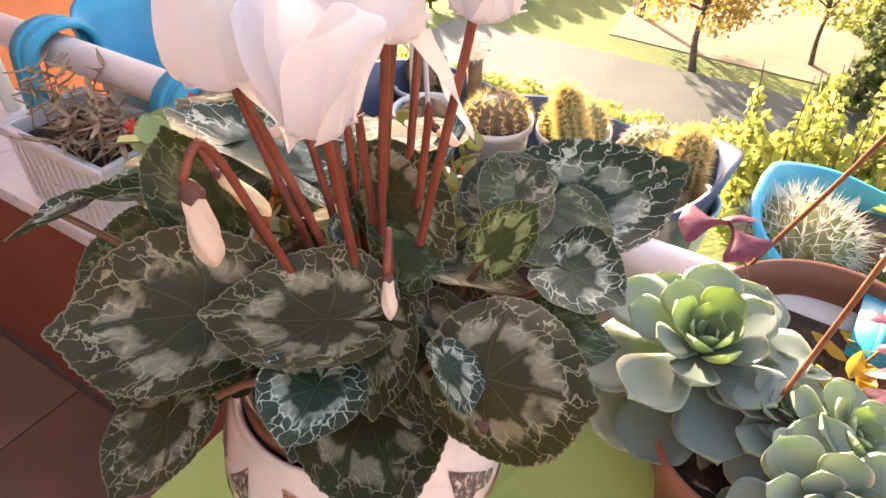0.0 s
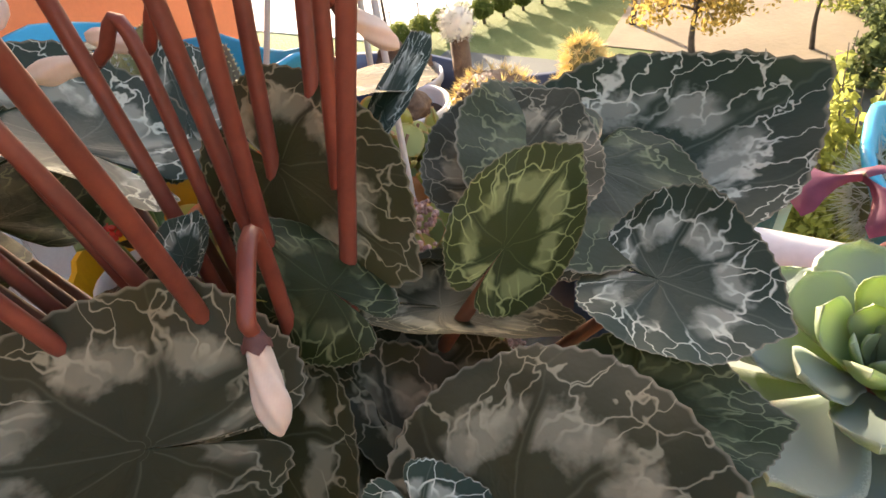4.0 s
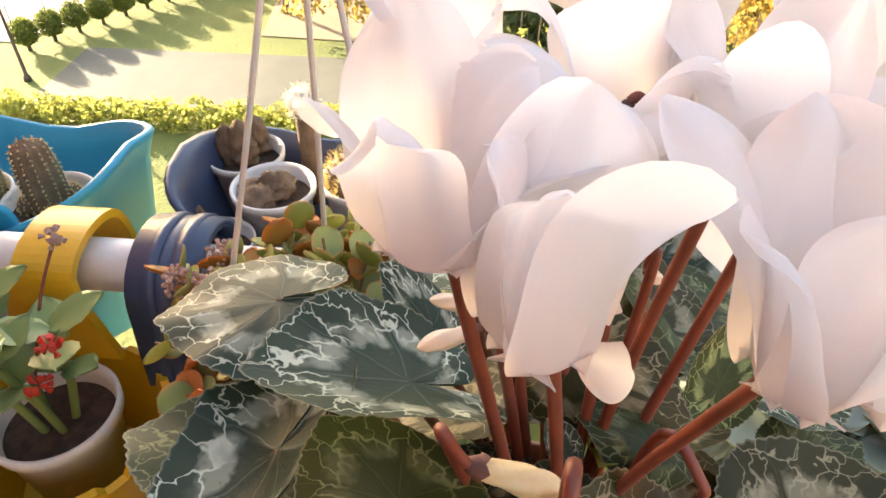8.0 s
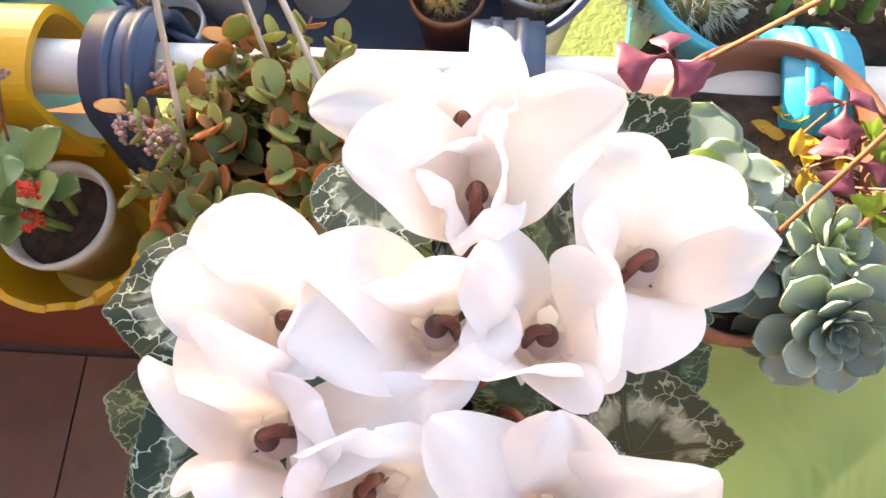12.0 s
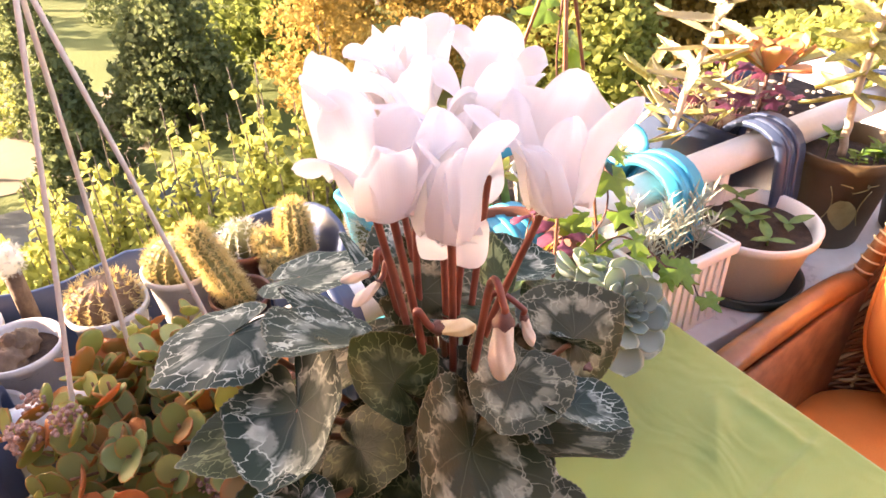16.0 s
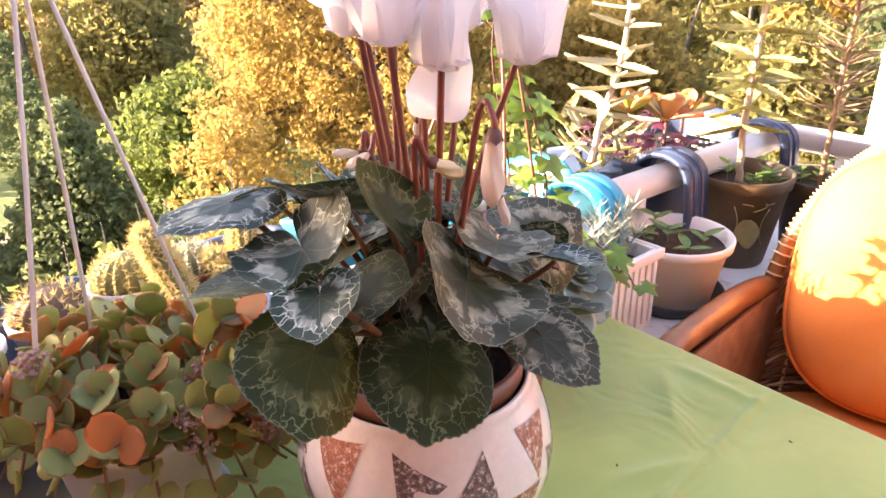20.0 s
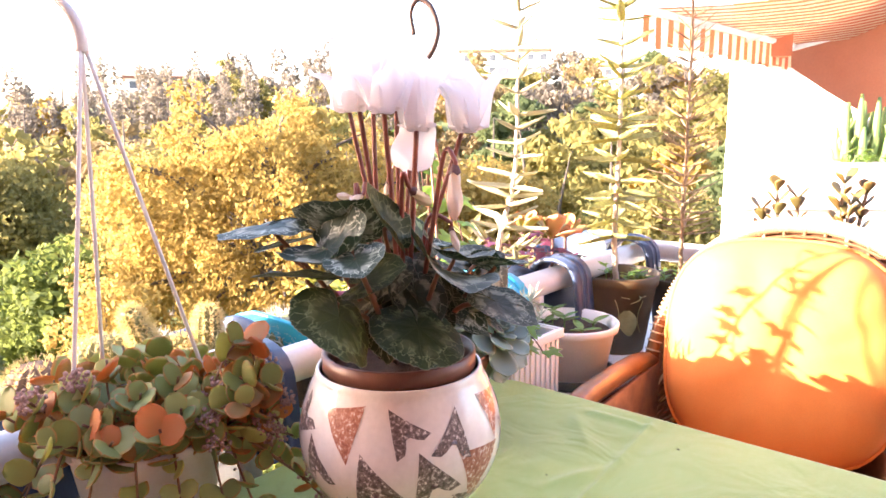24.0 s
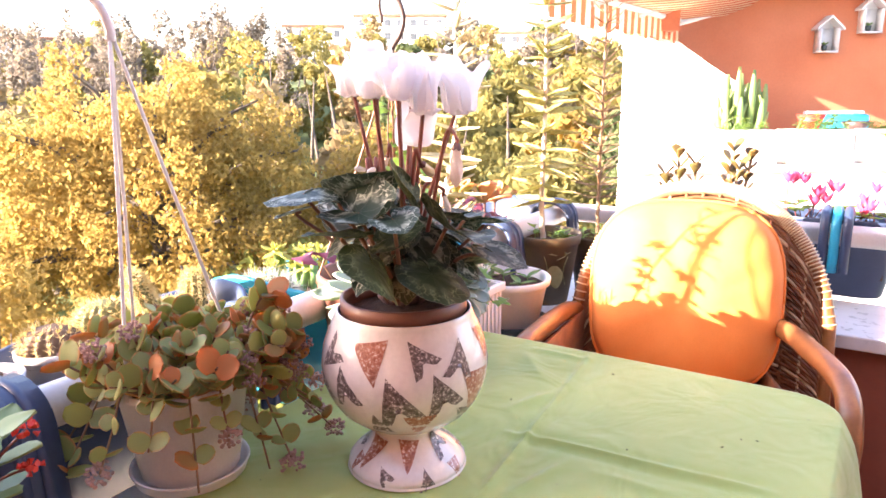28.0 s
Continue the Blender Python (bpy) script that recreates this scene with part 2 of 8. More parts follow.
BROWN_PLASTIC = surface("brown_plastic", (0.13, 0.05, 0.03), (0.19, 0.08, 0.05), 20, 0.45, fine=300, relief=0.08, depth=0.0003)
OLIVE_POT = surface("olive_brown_pot", (0.075, 0.05, 0.022), (0.12, 0.08, 0.035), 18, 0.5, fine=260, relief=0.15, depth=0.0006)
WHITE_PLASTIC = surface("white_plastic", (0.62, 0.60, 0.56), (0.74, 0.72, 0.69), 8, 0.42, fine=300, relief=0.05, depth=0.0003)
IVORY_PLASTIC = surface("ivory_plastic", (0.80, 0.76, 0.69), (0.86, 0.83, 0.77), 8, 0.42, fine=300, relief=0.05, depth=0.0003)
GREY_WHITE = surface("string_white", (0.58, 0.55, 0.49), (0.68, 0.65, 0.58), 40, 0.5, fine=400, relief=0.1, depth=0.0003)
CYAN = surface("cyan_plastic", (0.012, 0.30, 0.46), (0.02, 0.38, 0.55), 10, 0.35, fine=260, relief=0.06, depth=0.0003)
NAVY = surface("blue_plastic", (0.028, 0.045, 0.088), (0.05, 0.072, 0.13), 10, 0.38, fine=260, relief=0.06, depth=0.0003)
YELLOW = surface("yellow_plastic", (0.62, 0.33, 0.012), (0.72, 0.40, 0.02), 10, 0.38, fine=260, relief=0.06, depth=0.0003)
DARK_GREEN_PLASTIC = surface("dark_green_plastic", (0.035, 0.045, 0.035), (0.06, 0.07, 0.055), 10, 0.45, fine=260, relief=0.06)
RAIL_PAINT = surface("rail_paint", (0.66, 0.60, 0.54), (0.78, 0.74, 0.69), 14, 0.38, fine=200, relief=0.12, depth=0.0005)
MARBLE = surface("marble", (0.56, 0.52, 0.48), (0.76, 0.74, 0.71), 7, 0.3, fine=40, relief=0.05, depth=0.0004, detail=8)
WALL_BROWN = surface("brown_wall_paint", (0.20, 0.052, 0.026), (0.27, 0.078, 0.04), 5, 0.8, fine=90, relief=0.35, depth=0.002)
WALL_ORANGE = surface("orange_wall_paint", (0.46, 0.14, 0.06), (0.56, 0.19, 0.085), 2.5, 0.85, fine=60, relief=0.3, depth=0.003)
WALL_WHITE = surface("white_wall_paint", (0.74, 0.72, 0.68), (0.84, 0.83, 0.80), 3, 0.8, fine=60, relief=0.3, depth=0.003)
# Peach is picked to warm the bounced light; no such wall is seen.
PEACH_BOUNCE = surface("peach_bounce_paint", (0.62, 0.38, 0.25), (0.72, 0.46, 0.31), 2.5, 0.85, fine=60, relief=0.3, depth=0.003)
FLOOR_TILE = surface("floor_tile", (0.16, 0.09, 0.06), (0.24, 0.14, 0.09), 6, 0.5, fine=80, relief=0.1, vary=0.1)
GROUT = surface("grout", (0.10, 0.07, 0.05), (0.16, 0.11, 0.08), 20, 0.9)
ORANGE_CLOTH = surface("orange_cloth", (0.82, 0.225, 0.040), (0.91, 0.305, 0.065), 9, 0.8, fine=420, relief=0.5, depth=0.0008)
RATTAN = surface("rattan", (0.17, 0.06, 0.018), (0.36, 0.15, 0.05), 22, 0.38, fine=220, relief=0.3, depth=0.0008, coat=0.3)
WICKER = surface("wicker", (0.13, 0.05, 0.02), (0.27, 0.12, 0.05), 40, 0.5, fine=200, relief=0.4, depth=0.001)
CREAM_WICKER = surface("cream_wicker", (0.48, 0.36, 0.20), (0.62, 0.48, 0.28), 40, 0.5, fine=200, relief=0.4, depth=0.001)
WIRE = surface("brown_wire", (0.16, 0.06, 0.03), (0.26, 0.11, 0.055), 60, 0.45, fine=400)
HOOK = surface("dark_hook", (0.05, 0.03, 0.025), (0.10, 0.06, 0.05), 40, 0.4, fine=300)
TABLE_WOOD = surface("table_frame", (0.10, 0.05, 0.025), (0.17, 0.09, 0.045), 14, 0.5, fine=120)


def cloth_material():
    m, n, b = start("green_tablecloth")
    big = noise_tex(m, 6, 3.0)
    r = ramp(n, ((0.3, (0.29, 0.375, 0.085)), (0.7, (0.345, 0.43, 0.112))))
    link(m, big.outputs[0], r.inputs[0])
    weave = n.new("ShaderNodeTexWave")
    c = n.new("ShaderNodeTexCoord")
    link(m, c.outputs["Object"], weave.inputs["Vector"])
    weave.inputs["Scale"].default_value = 260.0
    weave2 = n.new("ShaderNodeTexWave")
    weave2.bands_direction = "Y"
    weave2.inputs["Scale"].default_value = 260.0
    link(m, c.outputs["Object"], weave2.inputs["Vector"])
    w = calc(m, "MULTIPLY", weave.outputs[0], weave2.outputs[0])
    speck = noise_tex(m, 95, 1.0)
    sp = ramp(n, ((0.17, (1, 1, 1)), (0.19, (0, 0, 0))))
    link(m, speck.outputs[0], sp.inputs[0])
    col = mixed(m, calc(m, "MULTIPLY", w, 0.10), r.outputs[0], (0.16, 0.26, 0.05))
    col = mixed(m, sp.outputs[0], col, (0.05, 0.05, 0.02))
    link(m, col, b.inputs["Base Color"])
    b.inputs["Roughness"].default_value = 0.72
    b.inputs["Sheen Weight"].default_value = 0.25
    fold = noise_tex(m, 9, 2.0, distort=1.5)
    bump(m, b, calc(m, "ADD", calc(m, "MULTIPLY", fold.outputs[0], 6.0), calc(m, "MULTIPLY", w, 0.12)), 0.35, 0.004)
    return m


CLOTH = cloth_material()
GLAZE = surface("cream_glaze", (0.66, 0.60, 0.55), (0.78, 0.74, 0.69), 14, 0.22, fine=160, relief=0.10, depth=0.0006, coat=0.5)


def stencil(name, a, b_):
    """Sponged-on paint: patchy, with the glaze showing between."""
    m, n, b = start(name)
    t = noise_tex(m, 240, 5.0, 0.75)
    r = ramp(n, ((0.42, a), (0.55, b_), (0.62, (0.70, 0.64, 0.58))))
    link(m, t.outputs[0], r.inputs[0])
    link(m, r.outputs[0], b.inputs["Base Color"])
    b.inputs["Roughness"].default_value = 0.35
    b.inputs["Coat Weight"].default_value = 0.4
    bump(m, b, t.outputs[0], 0.3, 0.0006)
    return m


RED_STENCIL = stencil("rust_stencil", (0.26, 0.085, 0.05), (0.42, 0.19, 0.12))
DARK_STENCIL = stencil("umber_stencil", (0.07, 0.055, 0.05), (0.20, 0.15, 0.14))


def succulent(name, centre, edge, tip=None, through_=0.08, rough=0.45, hue=0.06, rim=0.45, glow=None):
    """Thick leaf: colour runs from the middle to a tinted edge; each leaf differs a little."""
    m, n, b = start(name)
    uv = n.new("ShaderNodeUVMap")
    uv.uv_map = "along"
    sep = n.new("ShaderNodeSeparateXYZ")
    link(m, uv.outputs[0], sep.inputs[0])
    t = noise_tex(m, 90, 3.0)
    f = calc(m, "ADD", sep.outputs[1], calc(m, "MULTIPLY", calc(m, "SUBTRACT", t.outputs[0], 0.5), 0.3))
    r = ramp(n, ((rim, centre), (0.98, edge)))
    link(m, f, r.inputs[0])
    col = r.outputs[0]
    info = n.new("ShaderNodeObjectInfo")
    if tip:
        col = mixed(m, calc(m, "POWER", info.outputs["Random"], 1.6), col, tip)
    hsv = n.new("ShaderNodeHueSaturation")
    link(m, calc(m, "MULTIPLY_ADD", info.outputs["Random"], 0.5, 0.75), hsv.inputs["Value"])
    link(m, calc(m, "MULTIPLY_ADD", info.outputs["Random"], -hue, 0.5 + hue / 2), hsv.inputs["Hue"])
    link(m, col, hsv.inputs["Color"])
    link(m, hsv.outputs[0], b.inputs["Base Color"])
    b.inputs["Roughness"].default_value = rough
    b.inputs["Subsurface Weight"].default_value = 0.0
    bump(m, b, t.outputs[0], 0.12, 0.0006)
    see_through(m, b, glow or hsv.outputs[0], through_)
    return m


SEDUM = succulent("sedum_leaf", (0.36, 0.43, 0.14), (0.64, 0.33, 0.11), (0.42, 0.43, 0.15), hue=0.0, rim=0.80, through_=0.42)
SEDUM_RED = succulent("sedum_leaf_red", (0.42, 0.27, 0.09), (0.60, 0.22, 0.06), (0.56, 0.25, 0.08), hue=0.02, rim=0.5, through_=0.42)
SEDUM_FLOWER = surface("sedum_flower", (0.26, 0.13, 0.10), (0.50, 0.34, 0.28), 300, 0.8, fine=900)
SEDUM_STEM = surface("sedum_stem", (0.16, 0.09, 0.04), (0.26, 0.14, 0.07), 60, 0.6)
ECHEVERIA = succulent("echeveria_leaf", (0.235, 0.285, 0.25), (0.50, 0.54, 0.42), None, 0.30, 0.5, 0.0, 0.88, (0.42, 0.56, 0.12))
ECHEVERIA_YOUNG = succulent("echeveria_heart", (0.28, 0.36, 0.24), (0.52, 0.58, 0.38), None, 0.40, 0.5, 0.0, 0.88, (0.48, 0.62, 0.10))
KALANCHOE = succulent("kalanchoe_leaf", (0.16, 0.24, 0.07), (0.20, 0.27, 0.09), None, 0.12)
CACTUS = surface("cactus_skin", (0.12, 0.13, 0.045), (0.26, 0.24, 0.09), 60, 0.7, fine=300, relief=0.5, depth=0.002)
CACTUS_BROWN = surface("cactus_brown", (0.10, 0.06, 0.035), (0.22, 0.14, 0.08), 60, 0.8, fine=300, relief=0.6, depth=0.002)
SPINE = surface("cactus_spine", (0.74, 0.60, 0.30), (0.88, 0.77, 0.48), 60, 0.5, through_=((0.95, 0.82, 0.45), 0.5))
WHITE_SPINE = surface("white_spine", (0.72, 0.70, 0.62), (0.84, 0.83, 0.76), 60, 0.5, through_=((0.9, 0.88, 0.8), 0.35))
PALE_BARK = surface("pale_bark", (0.42, 0.34, 0.25), (0.58, 0.49, 0.38), 60, 0.7, fine=300, relief=0.5, depth=0.001)
DRY = surface("dry_twig", (0.22, 0.13, 0.07), (0.40, 0.27, 0.15), 60, 0.8, fine=300)
IVY = surface("ivy_leaf", (0.07, 0.15, 0.015), (0.16, 0.27, 0.035), 60, 0.45, vary=0.25, through_=((0.35, 0.48, 0.04), 0.35))
OXALIS = surface("oxalis_leaf", (0.075, 0.014, 0.035), (0.17, 0.045, 0.085), 60, 0.5, vary=0.3, through_=((0.5, 0.08, 0.15), 0.3))
SILVER_SPRIG = surface("silver_sprig", (0.28, 0.32, 0.24), (0.44, 0.47, 0.37), 120, 0.7, through_=((0.5, 0.55, 0.4), 0.2))
SPOTTED = surface("spotted_leaf", (0.20, 0.19, 0.05), (0.60, 0.57, 0.24), 16, 0.55, vary=0.2, through_=((0.75, 0.68, 0.14), 0.35), detail=2)
PALE_LEAF = surface("pale_leaf", (0.40, 0.37, 0.22), (0.58, 0.54, 0.36), 90, 0.6, vary=0.2, through_=((0.8, 0.74, 0.45), 0.3))
YELLOW_LEAF = surface("yellow_red_leaf", (0.42, 0.26, 0.03), (0.58, 0.42, 0.06), 30, 0.5, vary=0.3, through_=((0.85, 0.55, 0.08), 0.4))
LIME_LEAF = surface("lime_succulent", (0.36, 0.38, 0.05), (0.56, 0.54, 0.12), 30, 0.5, vary=0.2, through_=((0.8, 0.75, 0.15), 0.3))
RED_FLOWER = surface("red_flower", (0.60, 0.03, 0.02), (0.75, 0.08, 0.04), 90, 0.5, through_=((0.8, 0.1, 0.05), 0.3))
PINK_FLOWER = surface("pink_flower", (0.62, 0.06, 0.18), (0.75, 0.14, 0.28), 90, 0.5, through_=((0.9, 0.2, 0.3), 0.3))
SEEDLING = surface("seedling_leaf", (0.10, 0.19, 0.05), (0.20, 0.30, 0.09), 60, 0.45, vary=0.2, through_=((0.35, 0.5, 0.1), 0.25))
PEBBLE = surface("pebble", (0.30, 0.26, 0.20), (0.55, 0.50, 0.42), 30, 0.7, vary=0.4)

# ---- building helpers ----
def mesh(name, bm, material, smooth=True):
    me = bpy.data.meshes.new(name)
    bm.to_mesh(me)
    bm.free()
    if smooth:
        for f in me.polygons:
            f.use_smooth = True
    me.materials.append(material)
    return me


def thing(name, at, label, category, group="", kind="", turn=0.0):
    ob = new(name)
    ob.empty_display_size = 0.02
    ob.matrix_world = pose(at[0], at[1], at[2], 0, 0, turn)
    return tagged(ob, label, category, group, kind)


def part(name, bm, material, parent, label="", smooth=True, world=True):
    """Links a bmesh (in world places) as one mesh under a thing or a part."""
    me = mesh(name, bm, material, smooth)
    ob = new(name, me)
    ob.parent = parent
    if world:
        inv = parent_world(parent).inverted()
        me.transform(inv)
    return tagged(ob, label)


def parent_world(ob):
    m = ob.matrix_basis.copy()
    while ob.parent:
        ob = ob.parent
        m = ob.matrix_basis @ m
    return m


def piece(name, me, parent, m):
    """An object of its own on a shared mesh, at the world pose m."""
    ob = new(name, me)
    ob.parent = parent
    ob.matrix_basis = parent_world(parent).inverted() @ m
    return ob


def setting(name, bm, material, label, category="", smooth=False):
    return tagged(new(name, mesh(name, bm, material, smooth)), label, category or name.split("_")[0], "", "structure")


def box(bm, u0, u1, v0, v1, z0, z1, bevel=0.0, flat=False):
    """A box along the balcony's axes (flat: along the world's)."""
    P = (lambda u, v, z: Vector((u, v, z))) if flat else W
    vs = [bm.verts.new(P(u, v, z)) for z in (z0, z1) for u, v in ((u0, v0), (u1, v0), (u1, v1), (u0, v1))]
    fs = [bm.faces.new([vs[i] for i in f]) for f in ((3, 2, 1, 0), (4, 5, 6, 7), (0, 1, 5, 4), (1, 2, 6, 5), (2, 3, 7, 6), (3, 0, 4, 7))]
    if bevel:
        edges = list({e for f in fs for e in f.edges})
        bmesh.ops.bevel(bm, geom=edges, offset=bevel, segments=2, affect="EDGES", profile=0.6)
    return bm


def lathe(bm, profile, at, n=36, squash=(1.0, 1.0), close=False, wave=None, m=None):
    """Turns (radius, height) pairs round an upright axis."""
    rings = []
    for r, z in profile:
        ring = []
        for i in range(n):
            a = 2 * math.pi * i / n
            k = 1 + (wave(a, z) if wave else 0.0)
            p = Vector((r * k * squash[0] * math.cos(a), r * k * squash[1] * math.sin(a), z))
            ring.append(bm.verts.new((m @ p if m else p) + Vector(at)))
        rings.append(ring)
    for a, b in zip(rings, rings[1:]):
        for i in range(n):
            bm.faces.new((a[i], a[(i + 1) % n], b[(i + 1) % n], b[i]))
    if close:
        bm.faces.new(rings[0][::-1])
        bm.faces.new(rings[-1])
    return bm


def tube(bm, points, radii, n=8, cap=True):
    """A round bar along a line of points; radii: one, or one a point."""
    points = [Vector(p) for p in points]
    if isinstance(radii, (int, float)):
        radii = [radii] * len(points)
    rings, side = [], None
    for i, p in enumerate(points):
        d = (points[min(i + 1, len(points) - 1)] - points[max(i - 1, 0)]).normalized()
        side = d.orthogonal() if side is None else side - d * side.dot(d)
        side = side.normalized() if side.length > 1e-6 else d.orthogonal().normalized()
        up = d.cross(side)
        rings.append([bm.verts.new(p + radii[i] * (math.cos(2 * math.pi * k / n) * side + math.sin(2 * math.pi * k / n) * up)) for k in range(n)])
    for a, b in zip(rings, rings[1:]):
        for k in range(n):
            bm.faces.new((a[k], a[(k + 1) % n], b[(k + 1) % n], b[k]))
    if cap:
        bm.faces.new(rings[0][::-1])
        bm.faces.new(rings[-1])
    return bm


def glide(points, steps=6):
    """A smooth line (Catmull-Rom) through a few points."""
    p = [Vector(q) for q in points]
    p = [p[0] * 2 - p[1], *p, p[-1] * 2 - p[-2]]
    out = []
    for a, b, c, d in zip(p, p[1:], p[2:], p[3:]):
        for i in range(steps):
            t = i / steps
            out.append(0.5 * (2 * b + (c - a) * t + (2 * a - 5 * b + 4 * c - d) * t * t + (3 * b - a - 3 * c + d) * t ** 3))
    return out + [p[-2]]


def rng(seed):
    return random.Random(seed)


def aim(at, x, up):
    """A pose at a place whose x axis points along x and whose z axis is near up."""
    x = Vector(x).normalized()
    y = Vector(up).cross(x)
    y = (y if y.length > 1e-5 else x.orthogonal()).normalized()
    z = x.cross(y)
    m = Matrix((x, y, z)).transposed().to_4x4()
    m.translation = Vector(at)
    return m


def blade(name, material, length, width, thick=0.0, cup=0.1, bend=0.0, tip=0.5, base=0.12, nl=7, nw=5, tooth=0.0, blunt=0.8):
    """A leaf along +x: outline by tip and base, cupped across, bent along, with body when thick. uv 'along': length, nearness to the edge."""
    bm = bmesh.new()
    lay = bm.loops.layers.uv.new("along")
    info = {}
    sheets = []
    for sgn in ((1, -1) if thick else (1,)):
        rows = []
        for i in range(nl + 1):
            s = i / nl
            w = width * 0.5 * max(0.02, (math.sin(math.pi * min(1, base + (1 - base) * s) ** (0.5 + tip))) ** blunt) if 0 < s < 1 else width * (0.5 * base if s == 0 else 0.03)
            if tooth:
                w *= 1 + tooth * (1 if i % 2 else -1)
            row = []
            for j in range(nw + 1):
                q = 2 * j / nw - 1
                body = sgn * thick * 0.5 * math.sqrt(max(0.0, 1 - q * q * 0.98)) * math.sin(math.pi * min(1, 0.1 + 0.88 * s)) ** 0.6
                z = cup * width * q * q + bend * length * s * s + body
                v = bm.verts.new((s * length, q * w, z))
                info[v] = (s, max(abs(q), (s - 0.55) / 0.45 if s > 0.55 else 0))
                row.append(v)
            rows.append(row)
        for a, b in zip(rows, rows[1:]):
            for j in range(nw):
                f = (a[j], b[j], b[j + 1], a[j + 1]) if sgn > 0 else (a[j], a[j + 1], b[j + 1], b[j])
                bm.faces.new(f)
        sheets.append(rows)
    if thick:
        bmesh.ops.remove_doubles(bm, verts=bm.verts, dist=thick * 0.12)
    for f in bm.faces:
        for lp in f.loops:
            lp[lay].uv = info.get(lp.vert, (0.5, 1))
    return mesh(name, bm, material)

# ---- the balcony ----
FAR = -1.95
TABLE_Z, LEDGE_Z, RAIL_Z = 0.685, 0.61, 0.776
setting("floor", box(bmesh.new(), FAR, 1.0, -1.9, 0.24, -0.06, -0.004), GROUT, "brown tiled balcony floor", "floor")
setting("wall_garden", box(bmesh.new(), FAR, 1.20, 0.215, 0.375, -0.06, LEDGE_Z - 0.03), WALL_BROWN, "reddish brown painted parapet wall below the rail", "wall")
setting("wall_end", box(bmesh.new(), 0.97, 1.20, -1.9, 0.213, -0.06, LEDGE_Z - 0.03), WALL_BROWN, "reddish brown painted end parapet wall", "wall")
ledge = setting("sill_garden", box(bmesh.new(), FAR, 1.215, 0.19, 0.39, LEDGE_Z - 0.03, LEDGE_Z, 0.004), MARBLE, "pale marble coping on the garden parapet", "sill")
setting("sill_end", box(bmesh.new(), 0.945, 1.215, -1.9, 0.188, LEDGE_Z - 0.03, LEDGE_Z, 0.004), MARBLE, "pale marble coping on the end parapet", "sill")
setting("wall_building", box(bmesh.new(), FAR, 1.20, -2.05, 0.375, -8.2, -0.065), WALL_WHITE, "pale building wall below the balcony", "wall")
# Unseen wall behind the balcony, coloured to tint the light it throws back.
setting("wall_house", box(bmesh.new(), FAR, 1.3, -2.05, -1.9, -0.06, 2.7), PEACH_BOUNCE, "unseen house wall behind the balcony, peach to warm the bounced light", "wall")
setting("wall_side", box(bmesh.new(), -2.10, FAR, -2.05, 1.802, -9.0, 3.2), WALL_ORANGE, "tall orange side wall at the balcony's end", "wall")

rail = thing("handrail", W(0, 0.345, RAIL_Z), "white painted round tube handrail on the parapet", "handrail", kind="structure")
part("tube", tube(bmesh.new(), [W(FAR, 0.345, RAIL_Z), W(1.13, 0.345, RAIL_Z)], 0.0245, 24), RAIL_PAINT, rail)
part("tube", tube(bmesh.new(), [*glide([W(1.13, 0.345, RAIL_Z), W(1.148, 0.338, RAIL_Z), W(1.155, 0.32, RAIL_Z)], 4), W(1.155, -1.9, RAIL_Z)], 0.0245, 24), RAIL_PAINT, rail)
for u, v in ((-2.2, 0.345), (-1.1, 0.345), (0.0, 0.345), (0.66, 0.345), (1.155, 0.22), (1.155, -0.9)):
    part("post", tube(bmesh.new(), [W(u, v, LEDGE_Z), W(u, v, RAIL_Z - 0.02)], 0.014, 16), RAIL_PAINT, rail)
tile_me = mesh("tile", box(bmesh.new(), -0.148, 0.148, -0.148, 0.148, -0.004, 0.004, 0.002, flat=True), FLOOR_TILE, False)
floor_ob = bpy.data.objects["floor"]
for i in range(12):
    for j in range(7):
        m = Matrix.Translation(W(-2.4 + 0.3 * i, 0.05 - 0.3 * j, 0.0)) @ pose(0, 0, 0, 0, 0, math.degrees(math.atan2(AY, AX)))
        piece("tile", tile_me, floor_ob, m)

# ---- the table ----
table = thing("table", W(0.05, -0.04, 0), "small balcony table hidden under a green cloth", "table")
T_U0, T_U1, T_V0, T_V1 = -0.205, 0.405, -0.375, 0.272
part("tabletop", box(bmesh.new(), T_U0 + 0.01, T_U1 - 0.012, T_V0 + 0.012, T_V1 - 0.01, TABLE_Z - 0.03, TABLE_Z - 0.006, 0.004), TABLE_WOOD, table)
for u in (T_U0 + 0.06, T_U1 - 0.06):
    for v in (T_V0 + 0.06, T_V1 - 0.06):
        part("leg", tube(bmesh.new(), [W(u, v, 0.0), W(u, v, TABLE_Z - 0.03)], [0.016, 0.02], 12), TABLE_WOOD, table)


